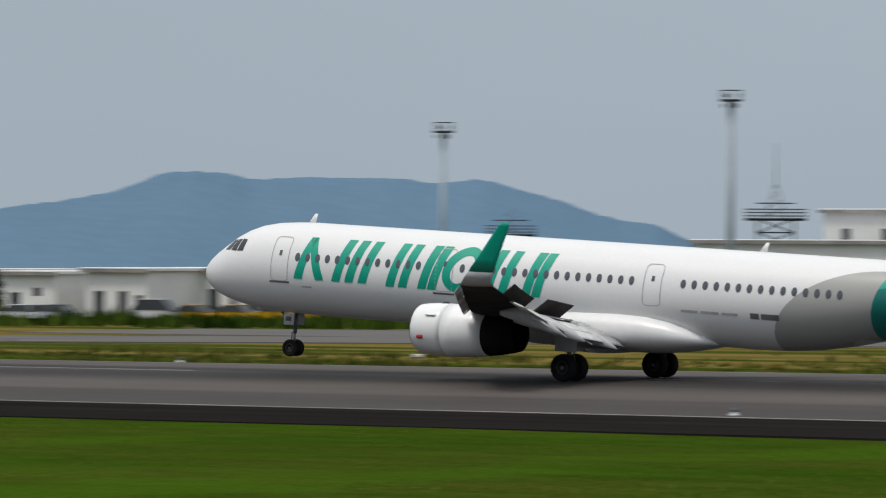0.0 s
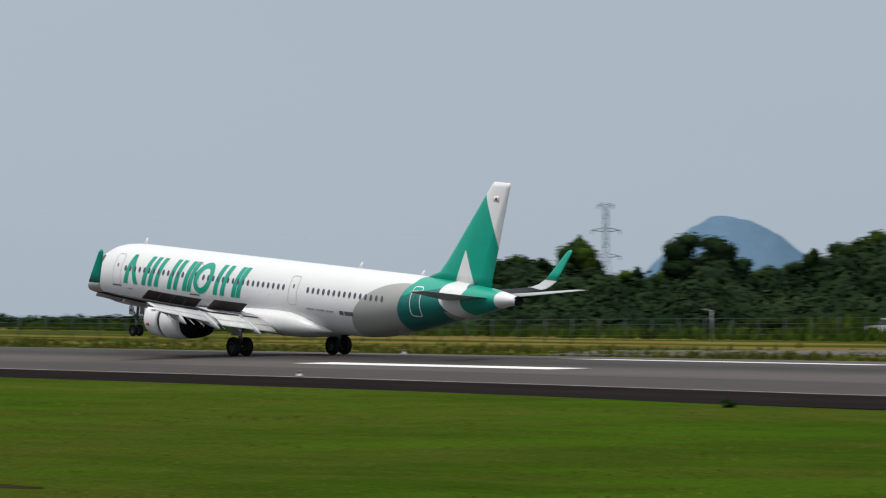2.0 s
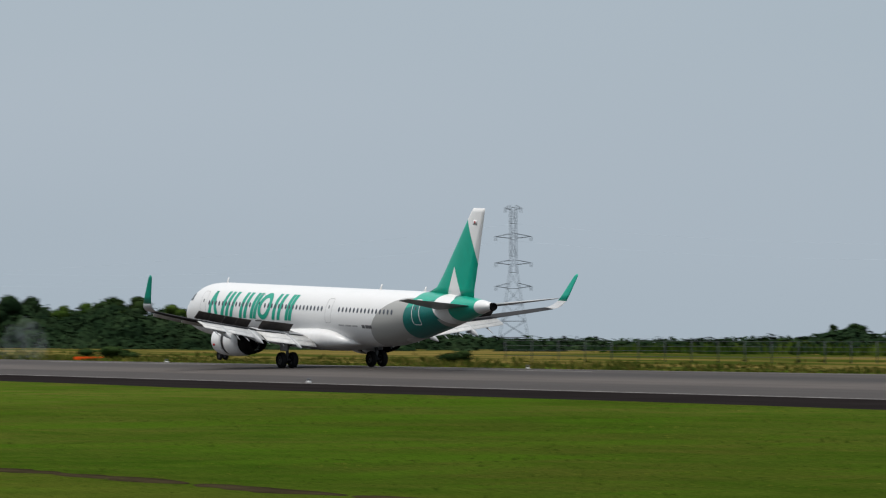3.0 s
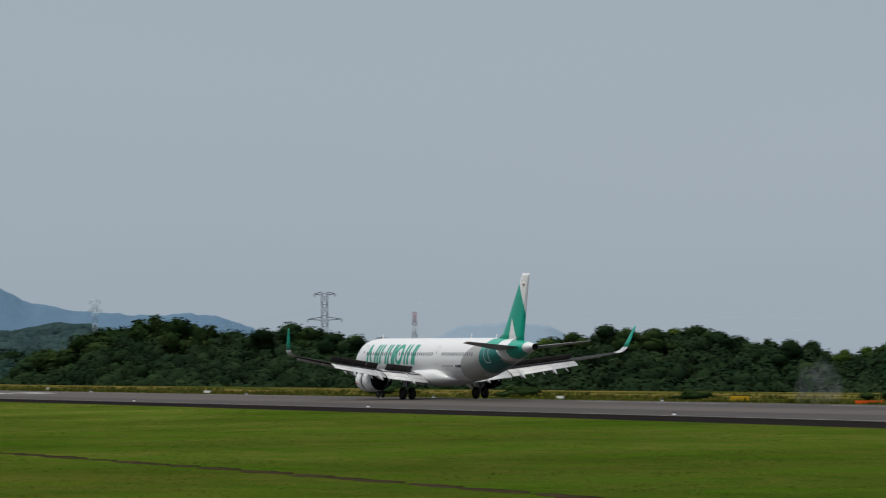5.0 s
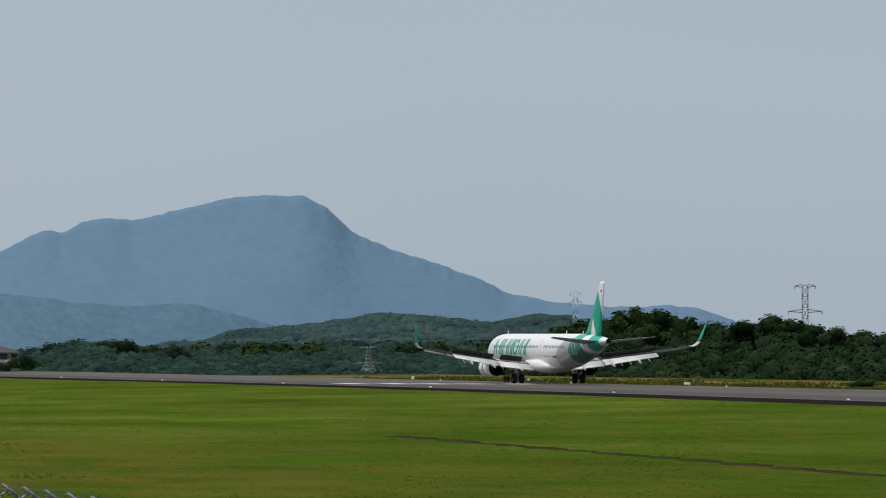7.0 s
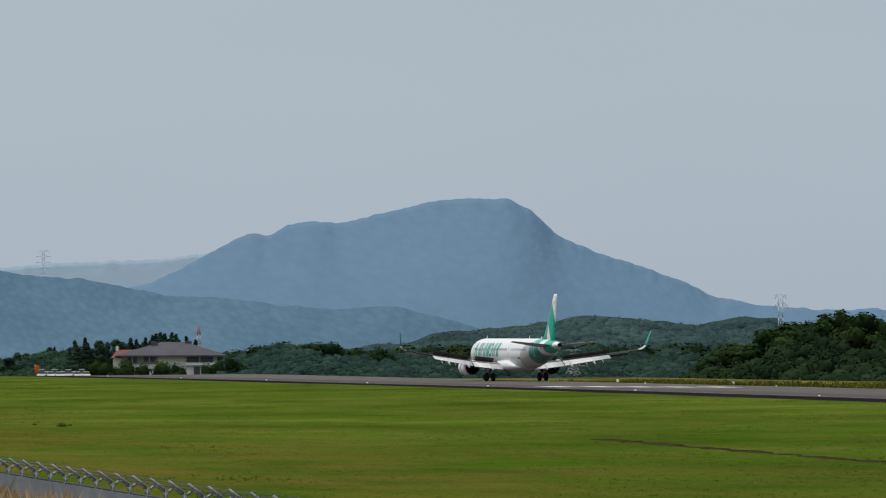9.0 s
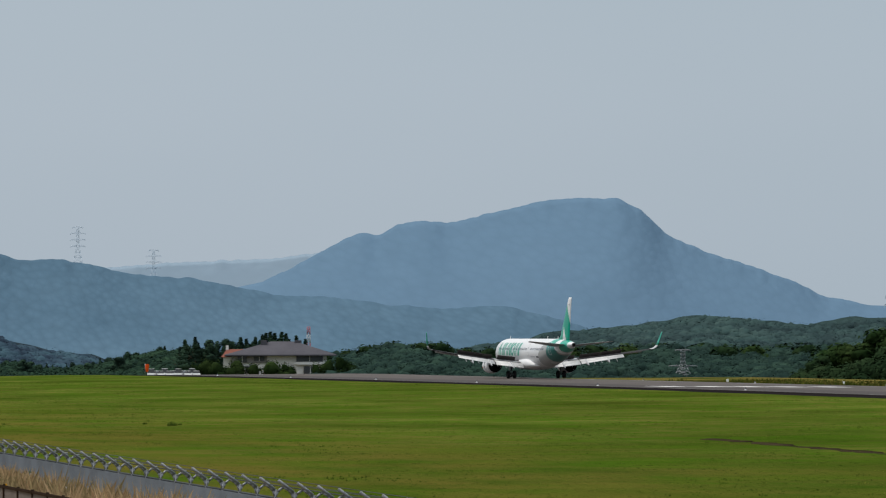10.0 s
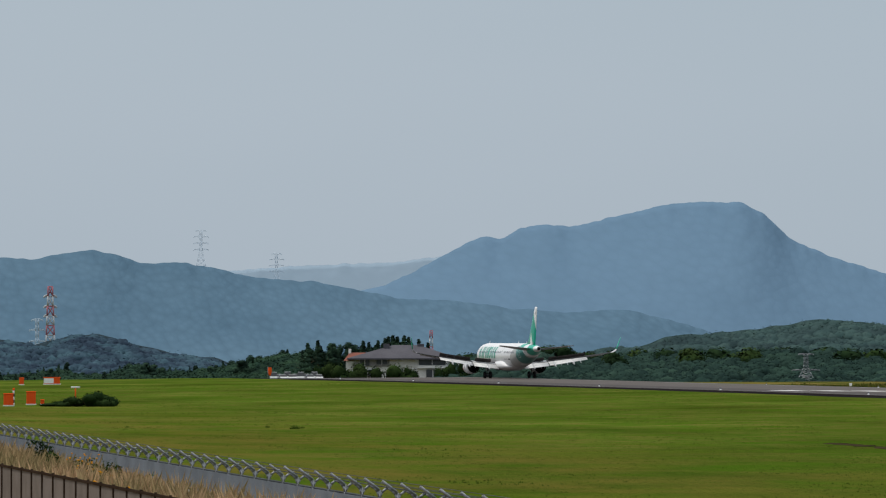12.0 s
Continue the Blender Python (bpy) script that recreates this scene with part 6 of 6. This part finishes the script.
CAR_PAINT = {k: surface("car_paint_" + k, c, tuple(v * 0.85 for v in c), 0.6, 5.0, 0.3, 0, 0) for k, c in (("yellow", (0.62, 0.33, 0.01)), ("white", (0.72, 0.72, 0.72)), ("silver", (0.45, 0.47, 0.5)), ("dark", (0.06, 0.07, 0.09)), ("blue", (0.08, 0.14, 0.28)))}


def park(colour, a, r, turn=0.0, van=False):
    x, y, _ = polar(a, r)
    key = (colour, van)
    where = pose(x, y, ground_height(x, y) + 0.05, 0, 0, turn)
    if key not in CARS:
        CARS[key] = car_model("parked_van" if van else "parked_car", "parked %s %s by the airfield" % (colour, "van" if van else "car"), CAR_PAINT[colour], van)
        CARS[key].matrix_basis = where
        return
    copy_thing(CARS[key], where)


CARS = {}
for colour, a, r, van in (("yellow", 35.31, 414, False), ("yellow", 34.84, 414, False), ("yellow", 34.33, 414, False), ("yellow", 33.85, 414, False), ("white", 35.74, 414, True), ("white", 37.3, 418, False), ("silver", 37.05, 418, False), ("dark", 36.9, 418, False),
                          ("white", 44.3, 446, False), ("blue", 43.6, 446, False), ("white", 42.95, 448, False), ("white", 42.62, 450, False), ("silver", 42.4, 450, True), ("white", 42.05, 452, False), ("silver", 41.5, 454, False), ("white", 41.2, 454, False), ("dark", 40.9, 455, False),
                          ("white", 44.75, 446, False), ("white", 44.32, 452, False), ("silver", 40.5, 456, False), ("white", 40.1, 456, False), ("blue", 43.5, 452, False), ("white", 46.4, 436, False)):
    park(colour, a, r, random.Random(int(a * 100)).uniform(-6, 6), van)


# ---- small airfield fittings ----
def edge_light(s, y):
    ob = thing("runway_edge_light", "small white runway edge light", "light fitting", "runway edge lights", at=pose(-s, y, slope(s) - 0.012 * (abs(y - RUNWAY_Y) - 3.8)))
    part("base", lathe(bmesh.new(), [(0, 0.14), (0.05, 0.14), (0.07, 0.08), (0.16, 0.07)], (0, 0, 0), "z", 12, True), M_WHITE, ob)
    part("dome", blob(bmesh.new(), 0, 0, 0.2, 0.1, 0.1, 0.1, 10, 6), M_CABIN, ob, "clear glass dome")
    return ob


light = edge_light(85, RUNWAY_Y - 30.6)
for i in range(1, 13):
    s = 85 + 60 * i
    copy_thing(light, pose(-s, RUNWAY_Y - 30.6, deck(s, RUNWAY_Y - 30.6)))
for i in range(1, 12):
    s = 90 + 60 * i
    copy_thing(light, pose(-s, RUNWAY_Y + 27.0, deck(s, RUNWAY_Y + 27.0)))


def sign_board(s, y, w, h, material, label, name="sign_board", legs=0.25):
    z = ground_height(-s, y)
    ob = thing(name, label, "sign", at=pose(-s, y, z, 0, 0, 30))
    part("board", box(bmesh.new(), -w / 2, w / 2, -0.08, 0.08, legs, legs + h, 0.02), material, ob, smooth=False)
    lg = bmesh.new()
    for sx in (-0.4, 0.4):
        rod(lg, (sx * w, 0, -0.1), (sx * w, 0, legs + 0.05), 0.04)
    part("legs", lg, M_GALV, ob)
    return ob


M_ORANGE = surface("orange_red_paint", (0.80, 0.10, 0.018), (0.68, 0.085, 0.018), 0.8, 5.0, 0.5, 0, 0, 0.01)
M_YELLOW = surface("yellow_sign_paint", (0.62, 0.36, 0.02), (0.5, 0.30, 0.03), 0.8, 5.0, 0.5, 0, 0, 0.01)
sign_board(445, 217, 2.2, 0.45, M_YELLOW, "yellow airfield sign on the verge", legs=0.15)
sign_board(417, 217, 3.2, 0.3, M_ORANGE, "long low orange airfield marker", legs=0.05)
sign_board(488, 216.5, 0.9, 0.28, M_WHITE, "low white light unit on the verge", legs=0.1)
sign_board(600, 216.5, 0.95, 0.3, M_WHITE, "low white light unit on the verge", legs=0.1)
sign_board(666, 216.5, 0.35, 0.4, M_WHITE, "small white box on the verge", legs=0.1)
sign_board(723, 216.5, 0.4, 0.45, M_WHITE, "small white box on the verge", legs=0.1)
sign_board(145, 226, 0.5, 0.15, M_WHITE, "small white box on the verge")


def marker_box(a, r, w, h, label, white=False):
    """An orange equipment cabinet on the grass."""
    x, y, _ = polar(a, r)
    z = ground_height(x, y)
    ob = thing("equipment_cabinet", label, "cabinet", "orange airfield equipment", at=pose(x, y, z, 0, 0, a))
    part("plinth", box(bmesh.new(), -w * 0.55, w * 0.55, -0.5, 0.5, -0.2, 0.12), M_CONC, ob, smooth=False)
    part("body", box(bmesh.new(), -w / 2, w / 2, -0.45, 0.45, 0.12, h - 0.08, 0.03), M_ORANGE, ob, smooth=False)
    part("lid", box(bmesh.new(), -w * 0.54, w * 0.54, -0.5, 0.5, h - 0.08, h, 0.02), M_ORANGE, ob, smooth=False)
    if white:
        part("white_panel", box(bmesh.new(), -w / 2 - 0.01, w * 0.1, -0.47, -0.455, 0.2, h - 0.15), M_WHITE, ob, "white painted panel", False)
    return ob


marker_box(83.05, 484, 0.95, 1.25, "bright orange cabinet on the grass")
marker_box(82.79, 492, 0.92, 1.35, "bright orange cabinet on the grass")
marker_box(82.66, 492, 0.38, 0.55, "small orange cabinet on the grass")
marker_box(82.90, 745, 0.7, 1.1, "orange cabinet far along the grass")
marker_box(82.55, 745, 2.4, 1.1, "orange and white equipment box", True)


def obstacle_post(a, r, h, label):
    x, y, _ = polar(a, r)
    z = ground_height(x, y)
    ob = thing("marker_post", label, "marker", at=pose(x, y, z, 0, 0, a))
    b = bmesh.new()
    lathe(b, [(0, 0.36), (0.1, 0.36), (0.3, 0.2), (0.42, 0.12)], (0, 0, 0), "z", 14, True)
    part("base", b, M_ORANGE, ob, "orange cone base")
    part("pole", rod(bmesh.new(), (0, 0, 0.4), (0, 0, h), 0.06), M_ORANGE, ob)
    part("head", box(bmesh.new(), -0.45, 0.45, -0.08, 0.08, h, h + 0.14, 0.03), M_WHITE, ob, "white cross head")
    return ob


obstacle_post(82.28, 490, 1.7, "orange marker post with white head")
b = thing("striped_post", "white and dark striped post beside the cabinet", "post", at=pose(*polar(82.99, 485), 0))
b.location.z = ground_height(b.location.x, b.location.y)
for k in range(5):
    part("band", rod(bmesh.new(), (0, 0, 0.3 * k), (0, 0, 0.3 * k + 0.3), 0.09), M_WHITE if k % 2 == 0 else M_DARKMETAL, b)
part("cap", rod(bmesh.new(), (0, 0, 1.5), (0, 0, 1.75), 0.1), M_ORANGE, b)
for a, r, w, h, k in ((82.14, 478, 3.8, 1.2, "b"), (82.0, 479, 3.4, 1.45, "b"), (82.28, 480, 4.2, 0.8, "a"), (82.44, 481, 4.4, 0.5, "a"), (81.92, 479, 2.6, 1.1, "b")):
    x, y, _ = polar(a, r)
    shrub(x, y, w, h, k, "dark green bush on the grass")


def windsock(a, r):
    x, y, _ = polar(a, r)
    z = ground_height(x, y)
    ob = thing("windsock", "orange windsock hanging on a thin pole", "windsock", at=pose(x, y, z, 0, 0, a))
    part("pole", rod(bmesh.new(), (0, 0, 0), (0, 0, 2.6), 0.06), M_GALV, ob)
    part("sock", lathe(bmesh.new(), [(0, 0.35), (-0.5, 0.42), (-1.2, 0.34), (-1.7, 0.2)], (0.4, 0, 2.5), "z", 12), M_ORANGE, ob, "limp orange fabric sock")
    return ob


windsock(80.06, 1040)


def street_lamp(a, r, h):
    x, y, _ = polar(a, r)
    ob = thing("street_lamp", "thin grey street lamp by the fence", "lamp", at=pose(x, y, ground_height(x, y), 0, 0, a))
    part("pole", rod(bmesh.new(), (0, 0, 0), (0, 0, h), 0.09, 0.06), M_GALV, ob)
    part("arm", rod(bmesh.new(), (0, 0, h - 0.05), (-0.5, 0, h + 0.05), 0.05), M_GALV, ob)
    part("lamp_head", box(bmesh.new(), -0.75, -0.3, -0.1, 0.1, h, h + 0.12, 0.02), M_GALV, ob)


street_lamp(48.46, 405, 2.6)
street_lamp(39.32, 452, 3.6)

# broken line of bare soil across the near grass
M_SOIL = surface("bare_brown_soil", (0.026, 0.021, 0.012), (0.052, 0.041, 0.022), 0.3, 3.0, 0.9, 0, 0.4, 0.05, False)
pts = [(108, 72.2), (125, 71.4), (150, 73.4), (181, 75.9), (206, 77.9), (236, 80.0), (267, 82.0), (300, 84.0)]
rng = random.Random(19)
s = 108.0
while s < 278:
    length = rng.uniform(2.5, 11.0)
    loops = []
    for i in range(9):
        q = s + length * i / 8
        y = spread(pts, q)[0] + 0.25 * noise.noise((q * 0.5, 0, 2.0))
        w = (0.15 + 0.60 * math.sin(math.pi * i / 8) ** 0.5) * rng.uniform(0.5, 1.2)
        z = ground_height(-q, y)
        loops.append([(-q, y - w, z - 0.1), (-q, y - w, z + 0.015), (-q, y + w, z + 0.035), (-q, y + w, z - 0.1)])
    tagged(part("soil_patch", rings(bmesh.new(), loops), M_SOIL), "strip of bare brown soil in the grass", "soil", "broken soil line", kind="structure")
    s += length + rng.uniform(-0.6, 1.2)


# ---- house beyond the crest ----
def house(a, r):
    x, y, _ = polar(a, r)
    g = -5.0
    ob = thing("house", "pale two-storey house with a wide grey hipped roof", "house", at=pose(x, y, g, 0, 0, a))
    part("wall", box(bmesh.new(), -11.5, 12.5, -5, 6, 0, 5.2), M_CONC, ob, "pale rendered wall", False)
    part("upper_wall", box(bmesh.new(), -12.2, -3, -5.4, -5.0, 3.0, 5.3), M_WORN, ob, smooth=False)
    roofs = bmesh.new()
    vs = [(-14, -7.5, 5.2), (15, -7.5, 5.2), (15, 8, 5.2), (-14, 8, 5.2), (-2, 0, 8.6), (4.5, 0, 8.6)]
    v = [roofs.verts.new(q) for q in vs]
    lo = [roofs.verts.new((q[0], q[1], q[2] - 0.35)) for q in vs[:4]]
    for f in ((0, 1, 5, 4), (1, 2, 5), (2, 3, 4, 5), (3, 0, 4)):
        roofs.faces.new([v[k] for k in f])
    for k in range(4):
        roofs.faces.new((lo[k], lo[(k + 1) % 4], v[(k + 1) % 4], v[k]))
    roofs.faces.new(lo)
    roof = part("roof", roofs, M_ROOF, ob, "grey tiled hipped roof", False)
    part("chimney", box(bmesh.new(), -4.6, -3.0, -2.0, -0.8, 6.4, 8.9, 0.05), M_ROOF, roof, smooth=False)
    part("gable", box(bmesh.new(), 4.2, 6.0, -0.8, 0.8, 7.6, 8.9, 0.05), M_ROOF, roof, smooth=False)
    for x0, x1, z0, z1 in ((-10.6, -8.2, 3.2, 4.9), (-6.4, -3.6, 3.6, 4.7), (4.6, 11.5, 3.4, 4.8), (6.5, 10, 0.2, 2.2), (-10.5, -7, 0.4, 2.2), (-2.5, 0.5, 0.4, 2.2)):
        wn = part("window", box(bmesh.new(), x0, x1, -5.5, -5.42 if z0 > 3 and x1 < 0 else -5.02, z0, z1), M_DARK, ob, "dark window", False)
        part("frame", box(bmesh.new(), (x0 + x1) / 2 - 0.08, (x0 + x1) / 2 + 0.08, -5.58, -5.5, z0, z1), M_CONC, wn, smooth=False)
    part("balcony", box(bmesh.new(), 4.2, 12.2, -6.2, -5.05, 2.6, 3.3), M_CONC, ob, "pale balcony front", False)
    return ob


M_ROOF = surface("grey_roof_tiles", (0.105, 0.102, 0.115), (0.075, 0.073, 0.084), 0.15, 2.5, 0.7, 0, 0.4, 0.06)
M_ROOF_RED = surface("red_roof_tiles", (0.24, 0.10, 0.075), (0.18, 0.075, 0.06), 0.15, 2.5, 0.7, 0, 0.4, 0.06)
house(78.52, 1290)
x, y, _ = polar(79.0, 1300)
b = thing("house", "small pale house with red tiled roof between trees", "house", at=pose(x, y, -5.4, 0, 0, 79))
part("wall", box(bmesh.new(), -3.6, 3.6, -3, 3, 0, 5.0), M_CONC, b, smooth=False)
part("roof", rings(bmesh.new(), [[(-4.2, -3.6, 4.9), (4.2, -3.6, 4.9), (4.2, 3.6, 4.9), (-4.2, 3.6, 4.9)], [(-2.6, -0.2, 7.0), (2.6, -0.2, 7.0), (2.6, 0.2, 7.0), (-2.6, 0.2, 7.0)]]), M_ROOF_RED, b, "red tiled roof", False)
part("chimney", box(bmesh.new(), -2.9, -2.2, -0.5, 0.4, 5.8, 8.0), M_CONC, b, smooth=False)
part("window", box(bmesh.new(), -1.5, 1.5, -3.06, -3.01, 2.6, 4.1), M_DARK, b, "dark window", False)
for a, r, w, h, k in ((78.62, 1265, 11, 5.2, "e"), (78.40, 1266, 7, 4.6, "e"), (78.98, 1262, 10, 5.6, "b"), (79.2, 1264, 9, 5.2, "b"), (79.4, 1268, 8, 5.6, "b"), (77.98, 1262, 8, 5.6, "b"), (77.75, 1262, 9, 6.4, "a")):
    x, y, _ = polar(a, r)
    o = copy_thing(bush_top, Matrix.LocRotScale((x, y, -6.6), Euler((0, 0, a * 9)), (w / 2.2, w / 2.2, h / 1.0)))
    tagged(o, "rounded green bush beside the house", "bush", "bushes")
    o.name = "bush"
x, y, _ = polar(79.75, 1130)
lot = part("car_park", box(bmesh.new(), -9, 9, -5, 5, -2.5, 0, 0.05), M_TAXI, at=pose(x, y, -4.2, 0, 0, 80), smooth=False)
tagged(lot, "raised pale asphalt car park beyond the airfield", "car park", kind="structure")
for k in range(11):
    x, y, _ = polar(79.99 - 0.052 * k, 1127 + 5.5 * (k % 2))
    key = ("white", k % 3 == 0)
    copy_thing(CARS.get(key) or CARS[("white", True)], pose(x, y, -4.2, 0, 0, 168 + 4 * (k % 3)))

# ---- weeds on the bank ----
M_FLOWER = surface("yellow_flower_petals", (0.75, 0.36, 0.01), (0.7, 0.25, 0.01), 3.0, 12.0, 0.7, 0, 0)


def weed(x, y, h, seed, flowers):
    rng = random.Random(seed)
    ob = thing("weed", "tall green weed with yellow flowers on the dry bank" if flowers else "tall green weed on the dry bank", "weed", "weeds on the bank", at=pose(x, y, ground_height(x, y)))
    stem, leaf, head = bmesh.new(), bmesh.new(), bmesh.new()
    for _ in range(9):
        a, l = rng.uniform(0, 6.28), rng.uniform(0.1, 0.45) * h
        tip = (l * math.cos(a), l * math.sin(a), h * rng.uniform(0.6, 1.05))
        rod(stem, (0, 0, -0.1), tip, 0.012, 0.006, 4)
        clumps(leaf, (tip[0] * 0.6, tip[1] * 0.6, tip[2] * 0.6), (0.2 * h, 0.2 * h, 0.34 * h), 34, 0.075, rng)
        if flowers:
            for _ in range(2):
                blob(head, tip[0] + rng.uniform(-0.08, 0.08), tip[1] + rng.uniform(-0.08, 0.08), tip[2] + rng.uniform(-0.1, 0.1), 0.032, 0.032, 0.022, 8, 4)
    part("stems", stem, M_TUFT, ob)
    part("leaves", leaf, M_LEAF, ob, smooth=False)
    if flowers:
        tagged(part("flowers", head, M_FLOWER, ob), "orange-yellow flower heads", kind="stuff")
    else:
        head.free()


for k, (a, y, h, fl) in enumerate(((82.66, 22.6, 1.15, False), (82.57, 22.0, 0.9, False), (82.12, 19.5, 0.85, True), (82.2, 20.4, 0.95, True), (82.02, 19.0, 0.8, True), (81.85, 21.3, 0.95, False), (81.78, 20.6, 0.8, False),
                                   (81.5, 22.8, 0.6, False), (82.3, 18.0, 0.5, False), (81.65, 18.2, 0.5, False), (81.2, 18.2, 0.55, False), (83.0, 20.0, 0.6, False), (81.0, 19.3, 0.45, False), (82.0, 15.9, 0.8, True), (81.6, 15.8, 0.7, True))):
    weed(-y * math.tan(radians(a)), y, h * 1.3, 90 + k, fl)
x, y = -18.6 * math.tan(radians(80.98)), 18.6
b = thing("stub_post", "short rusty post with pale top on the bank", "post", at=pose(x, y, ground_height(x, y)))
part("pole", box(bmesh.new(), -0.05, 0.05, -0.05, 0.05, -0.1, 0.85), M_BROWN, b, smooth=False)
part("cap", box(bmesh.new(), -0.06, 0.06, -0.06, 0.06, 0.85, 0.93, 0.01), M_CONC, b, "pale cap", False)

def tyre_smoke():
    """A thin drift of smoke over the runway, of many faint puffs."""
    m = bpy.data.materials.new("thin_blue_smoke")
    m.use_nodes = True
    nt = m.node_tree
    b = nt.nodes["Principled BSDF"]
    b.inputs["Base Color"].default_value = (0.62, 0.68, 0.74, 1)
    b.inputs["Roughness"].default_value = 1.0
    b.inputs["Specular IOR Level"].default_value = 0.0
    thin = grain(nt, place_of(nt, True), 0.9, 0.3, 0.8)
    nt.links.new(value_node(nt, "MULTIPLY_ADD", thin, 0.048, 0.003), b.inputs["Alpha"])
    rng = random.Random(6)
    bm = bmesh.new()
    for x, z, r in ((-2.2, 0.9, 0.8), (-1.0, 1.5, 1.2), (0.2, 1.1, 1.0), (0.4, 2.4, 1.1), (1.5, 1.7, 1.3), (2.4, 0.9, 0.8)):
        got = bmesh.ops.create_icosphere(bm, subdivisions=3, radius=1, matrix=Matrix.LocRotScale((x * 0.8, x * 0.3, z), None, (r, r * 0.8, r * 1.1)))
        for v in got["verts"]:
            v.co += 0.35 * r * noise.noise_vector(v.co * 1.3)
    ob = part("tyre_smoke", bm, m)
    return tagged(ob, "thin bluish tyre smoke drifting over the runway", "smoke", kind="stuff")


SMOKE = tyre_smoke()


def motions():
    walk(SMOKE, [(t, pose(-373 + 0.5 * (t - 4.4), RUNWAY_Y + 5 + 0.4 * (t - 4.4), slope(373) + 0.02 + 0.10 * max(0.0, t - 4.0), 0, 0, 0)) for t in (0.0, 4.0, 5.0, 12.0)])
    walk(AIRLINER, [(t, pose(-s, RUNWAY_Y, slope(s), 0, -p, 180 - 0.5)) for t, s, p in PLANE_ROWS])
    for piece, (x, y, z) in NOSE_GEAR:
        walk(piece, [(t, pose(x, y, z - d)) for t, d in ((0.0, 0.16), (2.5, 0.15), (3.4, 0.0), (12.0, 0.0))])
    for sleeve in SLEEVES:
        walk(sleeve, [(t, pose(-d, 0, 0)) for t, d in ((0.0, 0.0), (1.2, 0.0), (1.5, 0.08), (2.0, 0.32), (2.5, 0.46), (4.5, 0.50), (12.0, 0.50))])


motions()
